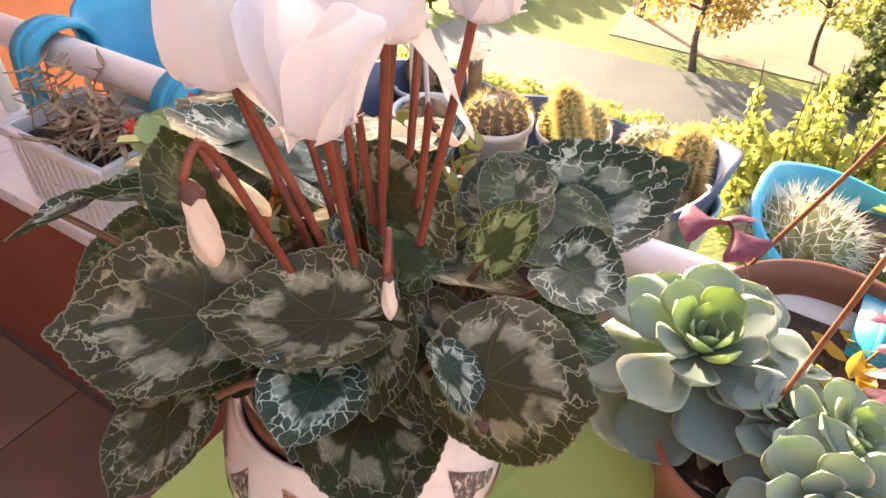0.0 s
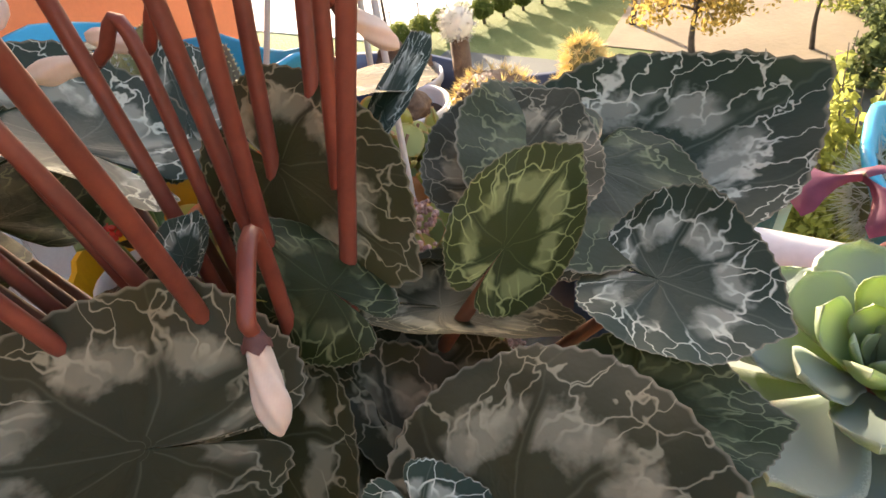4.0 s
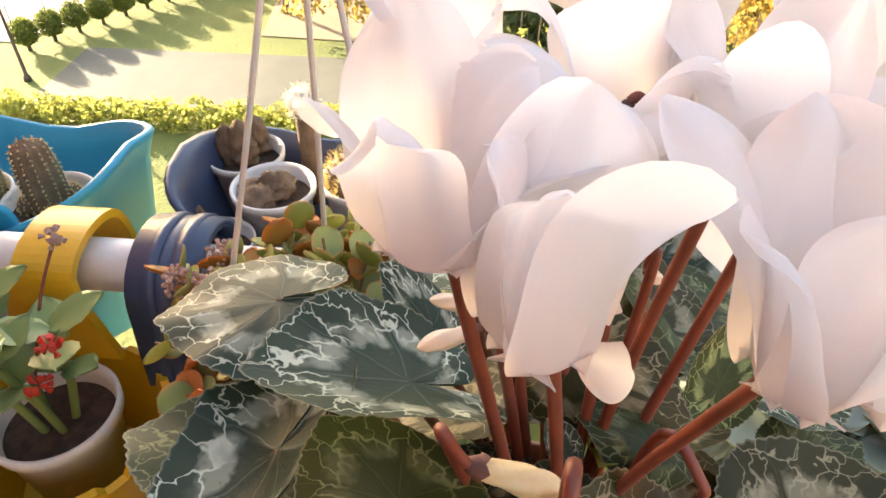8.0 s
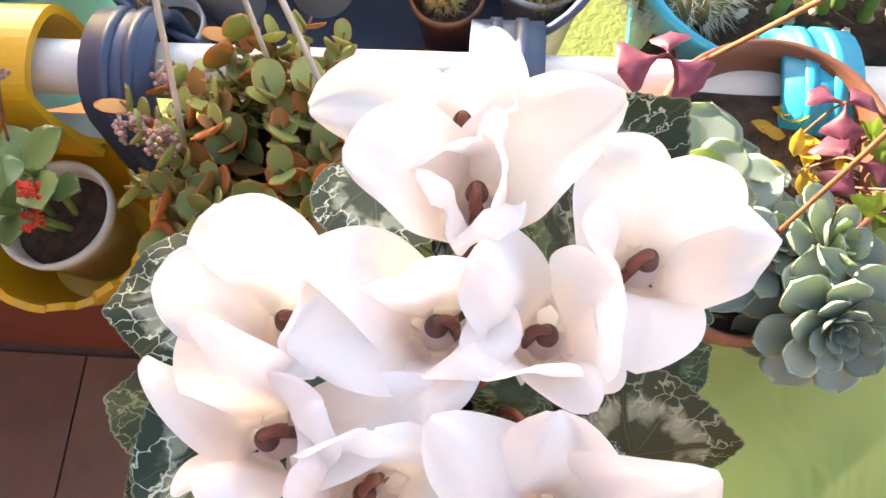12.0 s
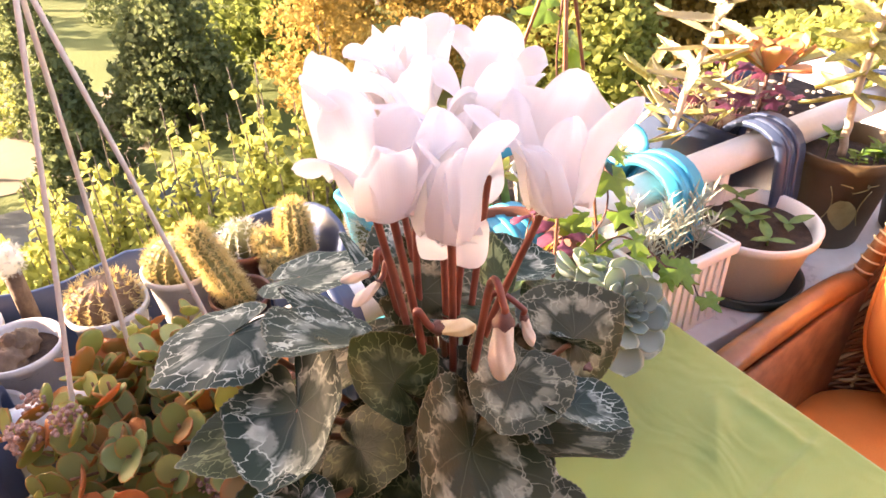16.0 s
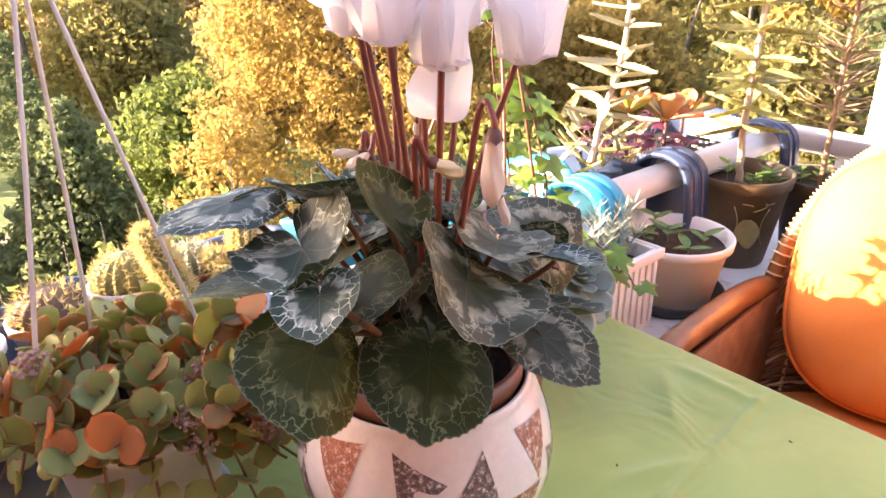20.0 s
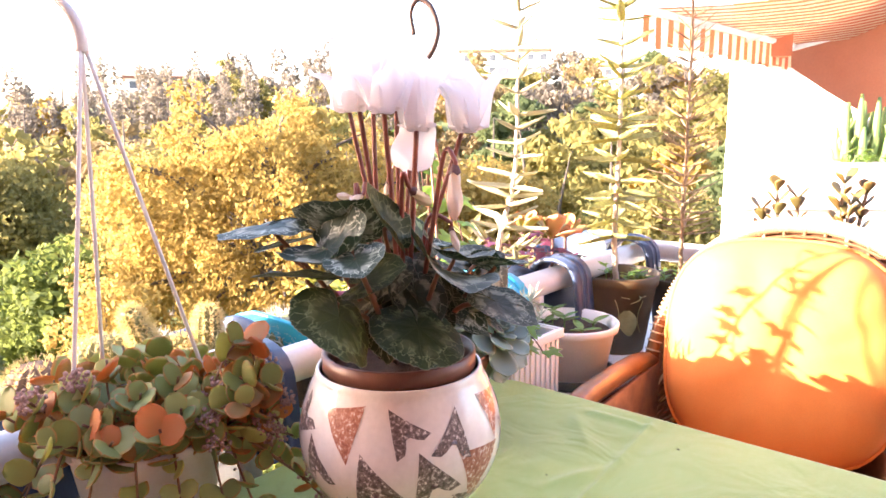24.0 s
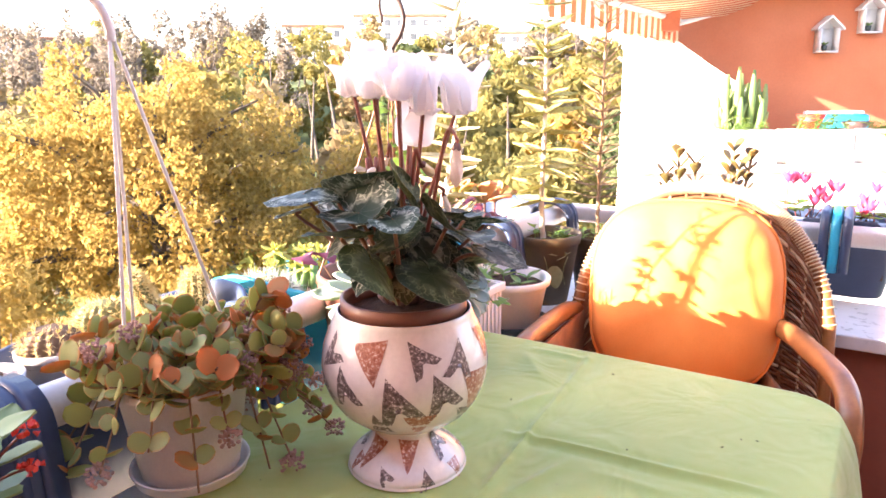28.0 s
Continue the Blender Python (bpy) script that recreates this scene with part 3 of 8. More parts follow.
def tablecloth():
    """One sheet: flat top with ironed creases and soft folds, rounded corners, hanging rim with waves."""
    bm = bmesh.new()
    r = 0.07
    cu, cv = (T_U0 + T_U1) / 2, (T_V0 + T_V1) / 2
    hu, hv = (T_U1 - T_U0) / 2, (T_V1 - T_V0) / 2

    def edge(a):
        """Rounded rectangle, at angle a."""
        c, s = math.cos(a), math.sin(a)
        k = min(hu / max(1e-6, abs(c)), hv / max(1e-6, abs(s)))
        x, y = k * c, k * s
        dx, dy = abs(x) - (hu - r), abs(y) - (hv - r)
        if dx > 0 and dy > 0:
            lo, hi = 0.0, k
            for _ in range(24):
                q = (lo + hi) / 2
                ex, ey = abs(q * c) - (hu - r), abs(q * s) - (hv - r)
                lo, hi = (q, hi) if math.hypot(max(0, ex), max(0, ey)) < r else (lo, q)
            x, y = lo * c, lo * s
        return x, y

    def height(x, y):
        h = 0.0
        for p, q, w, k in (((0.117, -0.331), (0.092, -0.010), 0.0052, 0.0046), ((0.416, -0.016), (-0.056, -0.061), 0.0056, 0.0042), ((0.079, -0.116), (-0.040, -0.082), 0.0060, 0.0030), ((0.247, -0.026), (0.142, 0.012), 0.008, 0.0038), ((0.371, 0.092), (0.374, -0.040), 0.006, 0.0030), ((0.060, -0.250), (0.058, -0.130), 0.009, 0.0024), ((0.357, 0.086), (0.255, 0.000), 0.010, 0.0030)):
            dx, dy = q[0] - p[0], q[1] - p[1]
            ln = math.hypot(dx, dy)
            t = ((x - p[0]) * dx + (y - p[1]) * dy) / ln
            d = abs((x - p[0]) * dy - (y - p[1]) * dx) / ln
            h += k * (math.exp(-(d / w) ** 1.5) - 0.35 * math.exp(-((d - 2.6 * w) / (1.6 * w)) ** 2)) * max(0.0, min(1.0, 1.2 * min(t / 0.05, (ln - t) / 0.05)))
        return h + 0.0012 * noise.noise(Vector((x * 9, y * 9, 1.3)))

    n, rows = 440, []
    for k in range(108):
        ring = []
        for i in range(n):
            a = 2 * math.pi * i / n
            x, y = edge(a)
            if k <= 100:
                s = k / 100
                px, py, pz = x * s, y * s, TABLE_Z + height(x * s + 0.1025, y * s - 0.05) * min(1.0, (1.0 - s) * 16 + 0.15)
            else:
                d = (k - 100) / 7
                corner = max(0.0, math.sin(2 * a)) ** 2 if math.cos(a) * math.sin(a) else 0.0
                drop = 0.115 * d + 0.03 * abs(math.sin(2 * a)) ** 3 * d
                out = 0.012 * math.sin(min(1, d * 2.5) * math.pi / 2) + 0.010 * d * math.sin(a * 17 + 1.0) * d + 0.055 * abs(math.sin(2 * a)) ** 6 * d
                ln = math.hypot(x, y)
                px, py, pz = x + x / ln * out, y + y / ln * out, TABLE_Z - drop
            ring.append(bm.verts.new(W(cu + px, cv + py, pz)))
            if k == 0:
                break
        rows.append(ring)
    for i in range(n):
        bm.faces.new((rows[0][0], rows[1][i], rows[1][(i + 1) % n]))
    for a, b in zip(rows[1:], rows[2:]):
        for i in range(n):
            bm.faces.new((a[i], b[i], b[(i + 1) % n], a[(i + 1) % n]))
    return tagged(new("tablecloth", mesh("tablecloth", bm, CLOTH)), "plain light green tablecloth with ironed creases on a table", "tablecloth")


tablecloth()
for i, (u, v) in enumerate(((0.216, -0.274), (0.222, -0.291), (0.185, -0.258), (0.121, -0.164), (0.174, 0.015), (0.330, -0.076))):
    crumb = bmesh.new()
    bmesh.ops.create_icosphere(crumb, subdivisions=1, radius=0.0016, matrix=Matrix.Translation(W(u, v, TABLE_Z + 0.0022)) @ pose(0, 0, 0, 0, 0, i * 47) @ Matrix.Diagonal((1.0 + 0.3 * (i % 3), 0.6, 0.5, 1)))
    tagged(new("crumb", mesh("crumb", crumb, SOIL)), "tiny dark crumb of soil on the green cloth", "crumb", "crumbs on the cloth")

# ---- the cyclamen in its footed bowl ----
GX, GY = 0.0, 0.055
goblet = thing("goblet_planter", (GX, GY, TABLE_Z), "cream glazed footed ceramic planter with rust and umber triangles", "planter")
PROFILE = ((0.0, 0.0), (0.062, 0.0), (0.0665, 0.004), (0.066, 0.010), (0.058, 0.020), (0.045, 0.031), (0.0375, 0.041), (0.0365, 0.049), (0.042, 0.055), (0.056, 0.061), (0.072, 0.074), (0.083, 0.090), (0.090, 0.109), (0.092, 0.128), (0.089, 0.148), (0.082, 0.168), (0.077, 0.179), (0.0755, 0.184), (0.074, 0.187), (0.0715, 0.186), (0.071, 0.178), (0.076, 0.160), (0.080, 0.13), (0.07, 0.09), (0.03, 0.075), (0.0, 0.074))


def smooth_profile(pr, k=4):
    return [(max(0.0, p.x), p.y) for p in glide([(r, z, 0) for r, z in pr], k)]


def goblet_radius(z):
    pr = PROFILE[1:20]
    for (a, za), (b, zb) in zip(pr, pr[1:]):
        if za <= z <= zb:
            return a + (b - a) * (z - za) / max(1e-6, zb - za)
    return 0.07


body = part("bowl", lathe(bmesh.new(), smooth_profile(PROFILE), (GX, GY, TABLE_Z), 72), GLAZE, goblet)


def triangle_patch(az, z, size, spin, material, notch):
    """A sponged triangle lying a hair above the glaze; notch: the chevron cut into its base."""
    bm = bmesh.new()
    n = 9
    grid = {}
    R = goblet_radius(z)
    for i in range(n + 1):
        for j in range(i + 1):
            t = i / n
            x = (j / i - 0.5) * t if i else 0.0
            y = t - 0.6
            if notch and t > 0.55:
                y -= 0.32 * (t - 0.55) / 0.45 * max(0.0, 1 - abs(x) * 4.2)
            x, y = x * size * 0.95, -y * size
            c, s = math.cos(spin), math.sin(spin)
            x, y = x * c - y * s, x * s + y * c
            zz = z + y
            rr = goblet_radius(zz) + 0.0007
            a = az + x / R
            grid[i, j] = bm.verts.new((GX + rr * math.cos(a), GY + rr * math.sin(a), TABLE_Z + zz))
    for i in range(n):
        for j in range(i + 1):
            bm.faces.new((grid[i, j], grid[i + 1, j], grid[i + 1, j + 1]))
            if j < i:
                bm.faces.new((grid[i, j], grid[i + 1, j + 1], grid[i, j + 1]))
    return part("painted_triangle", bm, material, goblet)


r = rng(5)
for row, (z, count, size) in enumerate(((0.152, 11, 0.042), (0.114, 11, 0.050), (0.078, 10, 0.036), (0.032, 7, 0.030), (0.012, 9, 0.022))):
    for i in range(count):
        red = (i + row) % 3 == 0
        az = 2 * math.pi * (i + 0.5 * (row % 2)) / count + 2.75 + r.uniform(-0.06, 0.06)
        triangle_patch(az, z + r.uniform(-0.006, 0.006), size * r.uniform(0.85, 1.1), (math.pi if red else r.choice((0.0, 0.5, math.pi - 0.6)) + r.uniform(-0.4, 0.4)) + r.uniform(-0.2, 0.2), RED_STENCIL if red else DARK_STENCIL, not red)

inner = thing("nursery_pot", (GX, GY, TABLE_Z + 0.105), "brown plastic nursery pot set inside the ceramic planter", "plant pot")
part("pot", lathe(bmesh.new(), [(0.05, 0.10), (0.066, 0.185), (0.0695, 0.186), (0.0695, 0.200), (0.066, 0.201), (0.0635, 0.192), (0.06, 0.17)], (GX, GY, TABLE_Z), 48), BROWN_PLASTIC, inner)
part("soil", lathe(bmesh.new(), [(0.0, 0.189), (0.02, 0.188), (0.045, 0.186), (0.0625, 0.183)], (GX, GY, TABLE_Z), 32, wave=lambda a, z: 0.02 * math.sin(5 * a)), SOIL, inner)

plant = thing("cyclamen", (GX, GY, TABLE_Z + 0.185), "white cyclamen in bloom with silver-marbled heart leaves", "flowering plant")
CROWN = Vector((0.018, 0.055, TABLE_Z + 0.190))
part("tuber", lathe(bmesh.new(), [(0.0, -0.006), (0.022, -0.004), (0.028, 0.004), (0.02, 0.012), (0.0, 0.016)], CROWN, 20, wave=lambda a, z: 0.1 * math.sin(4 * a + z * 300)), CALYX, plant)
HALF = ((0, 1.13), (6, 1.055), (15, 0.99), (38, 0.93), (65, 0.88), (90, 0.83), (115, 0.78), (140, 0.73), (158, 0.69), (168, 0.63), (174, 0.52), (178, 0.28), (180, 0.07))
leaf_count = [0]


def outline(deg):
    d = abs(deg)
    for (a, ra), (b, rb) in zip(HALF, HALF[1:]):
        if a <= d <= b:
            t = (d - a) / (b - a)
            t = t * t * (3 - 2 * t) if d < 160 else t
            return ra + (rb - ra) * t
    return 0.07


def leaf(stalk, tip, side, material, cup=0.1, bow=0.0):
    """A heart leaf: stalk and tip places, the half-width vector, how it is cupped across and bowed along. Its petiole runs down to the tuber."""
    k = leaf_count[0]
    leaf_count[0] += 1
    q = rng(100 + k)
    S, T, y = Vector(stalk), Vector(tip), Vector(side)
    x = T - S
    length = x.length
    z = x.cross(y).normalized()
    bm = bmesh.new()
    lf, lp = bm.loops.layers.uv.new("flat"), bm.loops.layers.uv.new("polar")
    na, nr = 112, 11
    ph, ph2, amp = q.uniform(0, 6.3), q.uniform(0, 6.3), q.uniform(0.012, 0.026)
    uneven = [(m_, q.uniform(0, 6.3), q.uniform(0.006, 0.016)) for m_ in (2, 3, 5)]
    info, rings = {}, []
    mid = bm.verts.new(S)
    info[mid] = (0, 0, 0.5, 0)
    for i in range(1, nr + 1):
        rho = i / nr
        ring = []
        for j in range(na + 1):
            deg = -180 + 360 * j / na
            a = math.radians(deg)
            out = outline(deg) / 1.10 * (1 + sum(d_ * math.sin(m_ * a + p_) for m_, p_, d_ in uneven))
            tooth = 0.008 * (1 if j % 2 else -1) if i == nr and abs(deg) < 165 else 0.0
            px, py = (out + tooth) * rho * math.cos(a), (out + tooth) * rho * math.sin(a)
            h = cup * py * py + bow * (px * px - max(0.0, px))
            h += amp * rho ** 2 * (math.sin(3 * a + ph) + 0.7 * math.sin(8 * a + ph2)) + 0.006 * rho * math.cos(7 * a) * (1 - 0.3 * rho)
            v = bm.verts.new(S + x * px + y * py + z * (h * length))
            info[v] = (px * length, py * y.length, j / na, rho)
            ring.append(v)
        rings.append(ring)
    for j in range(na):
        bm.faces.new((mid, rings[0][j], rings[0][j + 1]))
    for a, b in zip(rings, rings[1:]):
        for j in range(na):
            bm.faces.new((a[j], b[j], b[j + 1], a[j + 1]))
    for f in bm.faces:
        for l in f.loops:
            px, py, th, rho = info[l.vert]
            l[lf].uv, l[lp].uv = (px + k * 0.37, py), (th, rho)
    part("leaf", bm, material, plant)
    if z.z < 0:
        z = -z
    low = CROWN + Vector((S.x - CROWN.x, S.y - CROWN.y, 0)) * 0.18
    knee = low.lerp(S, 0.55) + Vector((0, 0, 0.004 if S.z > 0.95 else 0.018))
    line = glide([low, knee, S - z * 0.006 - x.normalized() * 0.004, S - z * 0.0018], 6)
    part("petiole", tube(bmesh.new(), line, [0.0025 - 0.0010 * i / len(line) for i in range(len(line))], 8), PETIOLE, plant)


leaf((0.000, 0.004, 0.969), (-0.055, -0.005, 0.982), (-0.002, -0.041, -0.010), LEAF_DARK, 0.48, 0.23)
leaf((-0.060, 0.008, 0.970), (-0.127, -0.007, 0.974), (0.003, -0.043, -0.027), LEAF_DARK, 0.46, 0.00)
leaf((0.075, -0.014, 0.945), (0.123, -0.036, 0.951), (-0.007, -0.038, -0.037), LEAF_DARK, 0.72, -0.11)
leaf((-0.001, -0.032, 0.963), (-0.010, -0.064, 0.967), (0.029, -0.008, -0.006), LEAF_SILVER, 0.33, 0.15)
leaf((0.014, -0.009, 0.914), (0.038, -0.063, 0.916), (0.045, 0.035, -0.016), LEAF_DARK, 0.31, 0.17)
leaf((0.057, -0.015, 0.955), (0.066, -0.033, 0.942), (0.014, 0.015, -0.011), LEAF_SILVER, 0.34, -0.03)
leaf((0.083, 0.047, 0.975), (0.104, 0.056, 0.995), (-0.013, 0.014, 0.009), LEAF_YOUNG, 0.21, -0.03)
leaf((0.122, 0.047, 0.956), (0.145, 0.021, 0.957), (0.023, 0.028, 0.005), LEAF_SILVER, 0.49, 0.00)
leaf((0.129, 0.124, 0.937), (0.201, 0.125, 0.969), (-0.018, 0.057, 0.018), LEAF_SILVER, 0.38, 0.26)
leaf((-0.060, 0.049, 1.004), (-0.075, 0.063, 1.040), (-0.031, 0.001, -0.005), LEAF_OLIVE, 0.47, 0.27)
leaf((-0.085, 0.093, 0.991), (-0.137, 0.063, 1.007), (0.022, -0.034, 0.022), LEAF_SILVER, 0.54, 0.67)
leaf((-0.064, 0.147, 1.006), (-0.108, 0.165, 1.001), (-0.017, -0.042, 0.002), LEAF_SILVER, -0.18, -0.04)
leaf((-0.035, 0.092, 0.999), (-0.089, 0.100, 1.029), (-0.004, -0.050, 0.008), LEAF_SILVER, 0.36, -0.04)
leaf((-0.085, 0.110, 0.968), (-0.130, 0.136, 0.978), (-0.030, -0.036, 0.008), LEAF_OLIVE, 0.15, -0.08)
leaf((-0.112, 0.078, 0.944), (-0.158, 0.064, 0.926), (0.029, -0.031, -0.029), LEAF_OLIVE, -0.34, 0.13)
leaf((-0.079, 0.025, 0.928), (-0.131, 0.012, 0.912), (0.019, -0.046, -0.012), LEAF_OLIVE, -0.10, 0.03)
leaf((-0.138, 0.058, 0.993), (-0.166, 0.047, 0.987), (0.006, -0.027, 0.008), LEAF_SILVER, 0.34, 0.08)
leaf((0.033, 0.168, 0.974), (0.046, 0.120, 0.986), (0.048, 0.013, -0.009), LEAF_SILVER, 0.08, 0.01)
leaf((-0.070, -0.036, 0.947), (-0.087, -0.067, 0.935), (0.031, -0.017, 0.003), LEAF_DARK, 0.10, 0.06)
leaf((0.115, 0.101, 0.961), (0.087, 0.051, 0.963), (0.043, -0.025, -0.022), LEAF_OLIVE, 0.26, -0.01)
leaf((0.108, 0.015, 0.946), (0.144, 0.010, 0.938), (0.004, 0.026, 0.004), LEAF_OLIVE, 0.10, 0.05)
leaf((-0.077, 0.064, 0.965), (-0.088, 0.031, 0.978), (0.031, -0.004, 0.016), LEAF_OLIVE, 0.13, 0.01)
leaf((0.027, 0.074, 0.991), (0.062, 0.040, 0.974), (-0.020, -0.012, -0.026), LEAF_DARK, 0.13, 0.05)
leaf((0.039, 0.038, 0.977), (0.017, 0.056, 0.987), (0.012, 0.016, 0.006), LEAF_OLIVE, 0.60, 0.05)
leaf((0.042, 0.062, 0.962), (0.016, 0.041, 0.976), (0.000, 0.019, -0.006), YELLOWING, 0.12)
leaf((0.004, 0.050, 0.984), (0.007, 0.060, 0.990), (-0.009, 0.003, 0.002), LEAF_SILVER, 0.60)
leaf((-0.010, 0.119, 0.990), (-0.020, 0.147, 1.006), (0.018, 0.020, 0.004), LEAF_SILVER, 0.15)
leaf((0.052, 0.128, 0.978), (0.064, 0.156, 0.992), (0.020, 0.018, 0.010), LEAF_SILVER, 0.20)
leaf((0.088, 0.092, 0.968), (0.115, 0.122, 0.976), (-0.026, 0.026, 0.010), LEAF_DARK, 0.15)
q = rng(78)
for u, v, z in ((-0.030, 0.125, 0.960), (-0.070, 0.020, 0.945), (-0.040, -0.005, 0.935), (0.050, -0.010, 0.930), (0.085, 0.020, 0.935), (0.060, 0.100, 0.950), (0.015, 0.125, 0.955), (-0.090, 0.095, 0.940), (-0.030, 0.020, 0.955), (-0.060, 0.060, 0.960), (0.020, -0.010, 0.950), (0.095, 0.055, 0.950)):
    S = Vector((CROWN.x + (u - CROWN.x) * 0.6, CROWN.y + (v - CROWN.y) * 0.6, z))
    out = Vector((u - CROWN.x, v - CROWN.y, 0)).normalized()
    leaf(S, S + out * q.uniform(0.034, 0.044) + Vector((0, 0, q.uniform(-0.026, -0.010))), Vector((-out.y, out.x, q.uniform(-0.2, 0.2))) * q.uniform(0.028, 0.034), LEAF_DARK, q.uniform(0.1, 0.3))
q = rng(77)
for i in range(6):
    a = math.radians(148 + 34 * i + q.uniform(-8, 8))
    c, s_ = math.cos(a), math.sin(a)
    r0, r1, z0 = q.uniform(0.040, 0.055), q.uniform(0.092, 0.110), q.uniform(0.905, 0.940)
    leaf(CROWN + Vector((r0 * c, r0 * s_, z0 - CROWN.z)), CROWN + Vector((r1 * c, r1 * s_, z0 - 0.030 - CROWN.z)), Vector((-s_, c, 0.15)) * q.uniform(0.030, 0.038), LEAF_DARK if i % 3 else LEAF_SILVER, q.uniform(0.12, 0.24))


spot = bmesh.new()
lathe(spot, [(0.0, 0.0012), (0.0012, 0.0009), (0.0022, 0.0014), (0.0034, 0.0008), (0.0042, -0.0004), (0.0030, -0.0012), (0.0, -0.0012)], (0, 0, 0), 16, wave=lambda a, z: 0.22 * math.sin(3 * a + 1) + 0.12 * math.sin(7 * a), m=aim((0.0726, -0.0249, 0.9245), (1, 0, 0.5), (-0.368, -0.613, 0.699)))
part("withered_spot", spot, CALYX, plant, "small brown withered spot")


def petal(mouth, around, tip, width, seed):
    """One reflexed petal: it starts at the mouth's rim, wraps the calyx on its way up, then flares and twists out to a wavy tip. around: its angle on the rim."""
    q = rng(seed)
    bm = bmesh.new()
    lay = bm.loops.layers.uv.new("along")
    nl, nw, info, rows = 30, 14, {}, []
    r0 = Vector((math.cos(around), math.sin(around), 0))
    D = tip
    out = Vector((D.x - mouth.x, D.y - mouth.y, 0))
    out = out.normalized() if out.length > 1e-4 else r0
    hangs = D.z < mouth.z - 0.02
    A = mouth + r0 * 0.0058 + Vector((0, 0, -0.0165))
    B = mouth + r0 * 0.0096 + Vector((0, 0, -0.0270))
    if hangs:
        C = B.lerp(D, 0.5) + out * 0.006
    else:
        C = mouth + (r0 * 0.7 + out * 0.3) * 0.0072 + Vector((0, 0, 0.019 + 0.35 * max(0.0, D.z - mouth.z - 0.014)))
    ph, ph2, ph3 = q.uniform(0, 6.3), q.uniform(0, 6.3), q.uniform(0, 6.3)
    wave, turn, roll, cupped = q.uniform(0.0024, 0.0050), q.uniform(-0.75, 0.75), q.uniform(-0.30, 0.30), q.uniform(-0.22, 0.12)
    for i in range(nl + 1):
        s = i / nl
        r_ = 1 - s
        c = A * r_ ** 3 + B * (3 * r_ * r_ * s) + C * (3 * r_ * s * s) + D * s ** 3
        d = ((B - A) * (r_ * r_) + (C - B) * (2 * r_ * s) + (D - C) * (s * s)).normalized()
        w = width * (0.64 + 0.36 * math.sin(math.pi * min(0.5, 0.06 + 0.70 * s))) * (1.0 if s < 0.60 else max(0.0, 1 - ((s - 0.60) / 0.402) ** 2.2) ** 0.55)
        w = max(w, 0.12 * width)
        rad = (r0 * (1 - s) + out * s).normalized()
        across = Vector((-rad.y, rad.x, 0))
        y = (across - d * across.dot(d)).normalized()
        n = d.cross(y)
        a = turn * s * s
        y, n = y * math.cos(a) + n * math.sin(a), n * math.cos(a) - y * math.sin(a)
        wrap = 0.30 * (1 - s) ** 1.3 + cupped * s
        row = []
        for j in range(nw + 1):
            t = 2 * j / nw - 1
            edge_ = 1 + 0.05 * math.sin(8 * s + ph3 + (2.0 if t > 0 else 0.0))
            h = wrap * w * (t * t - 0.3) + roll * w * s * s * t * abs(t)
            h += (wave * s * s * math.sin(3.0 * t + ph + 3 * s) + 0.0016 * t * t * s * math.sin(13 * s + ph2 + 2 * t) + 0.0005 * s * math.sin(10 * t + ph3)) * min(1.0, 1.5 * w / width)
            v = bm.verts.new(c + y * (t * w / 2 * edge_) + n * h)
            info[v] = (s, t * 0.5 + 0.5)
            row.append(v)
        rows.append(row)
    for a, b in zip(rows, rows[1:]):
        for j in range(nw):
            bm.faces.new((a[j], b[j], b[j + 1], a[j + 1]))
    for f in bm.faces:
        for l in f.loops:
            l[lay].uv = info[l.vert]
    return bm


nose_me = mesh("corolla_tube", lathe(bmesh.new(), [(0.0024, -0.002), (0.0034, -0.0055), (0.0044, -0.009), (0.0050, -0.013), (0.0054, -0.0170), (0.0048, -0.019), (0.0040, -0.0170), (0.0032, -0.008)], (0, 0, 0), 20), PETAL)
calyx_bm = bmesh.new()
lathe(calyx_bm, [(0.0037, -0.0070), (0.0034, -0.0050), (0.0029, -0.0026), (0.0022, -0.0008), (0.0014, 0.0006), (0.0, 0.0014)], (0, 0, 0), 20)
calyx_me = mesh("calyx", calyx_bm, CALYX)
flower_count = [0]


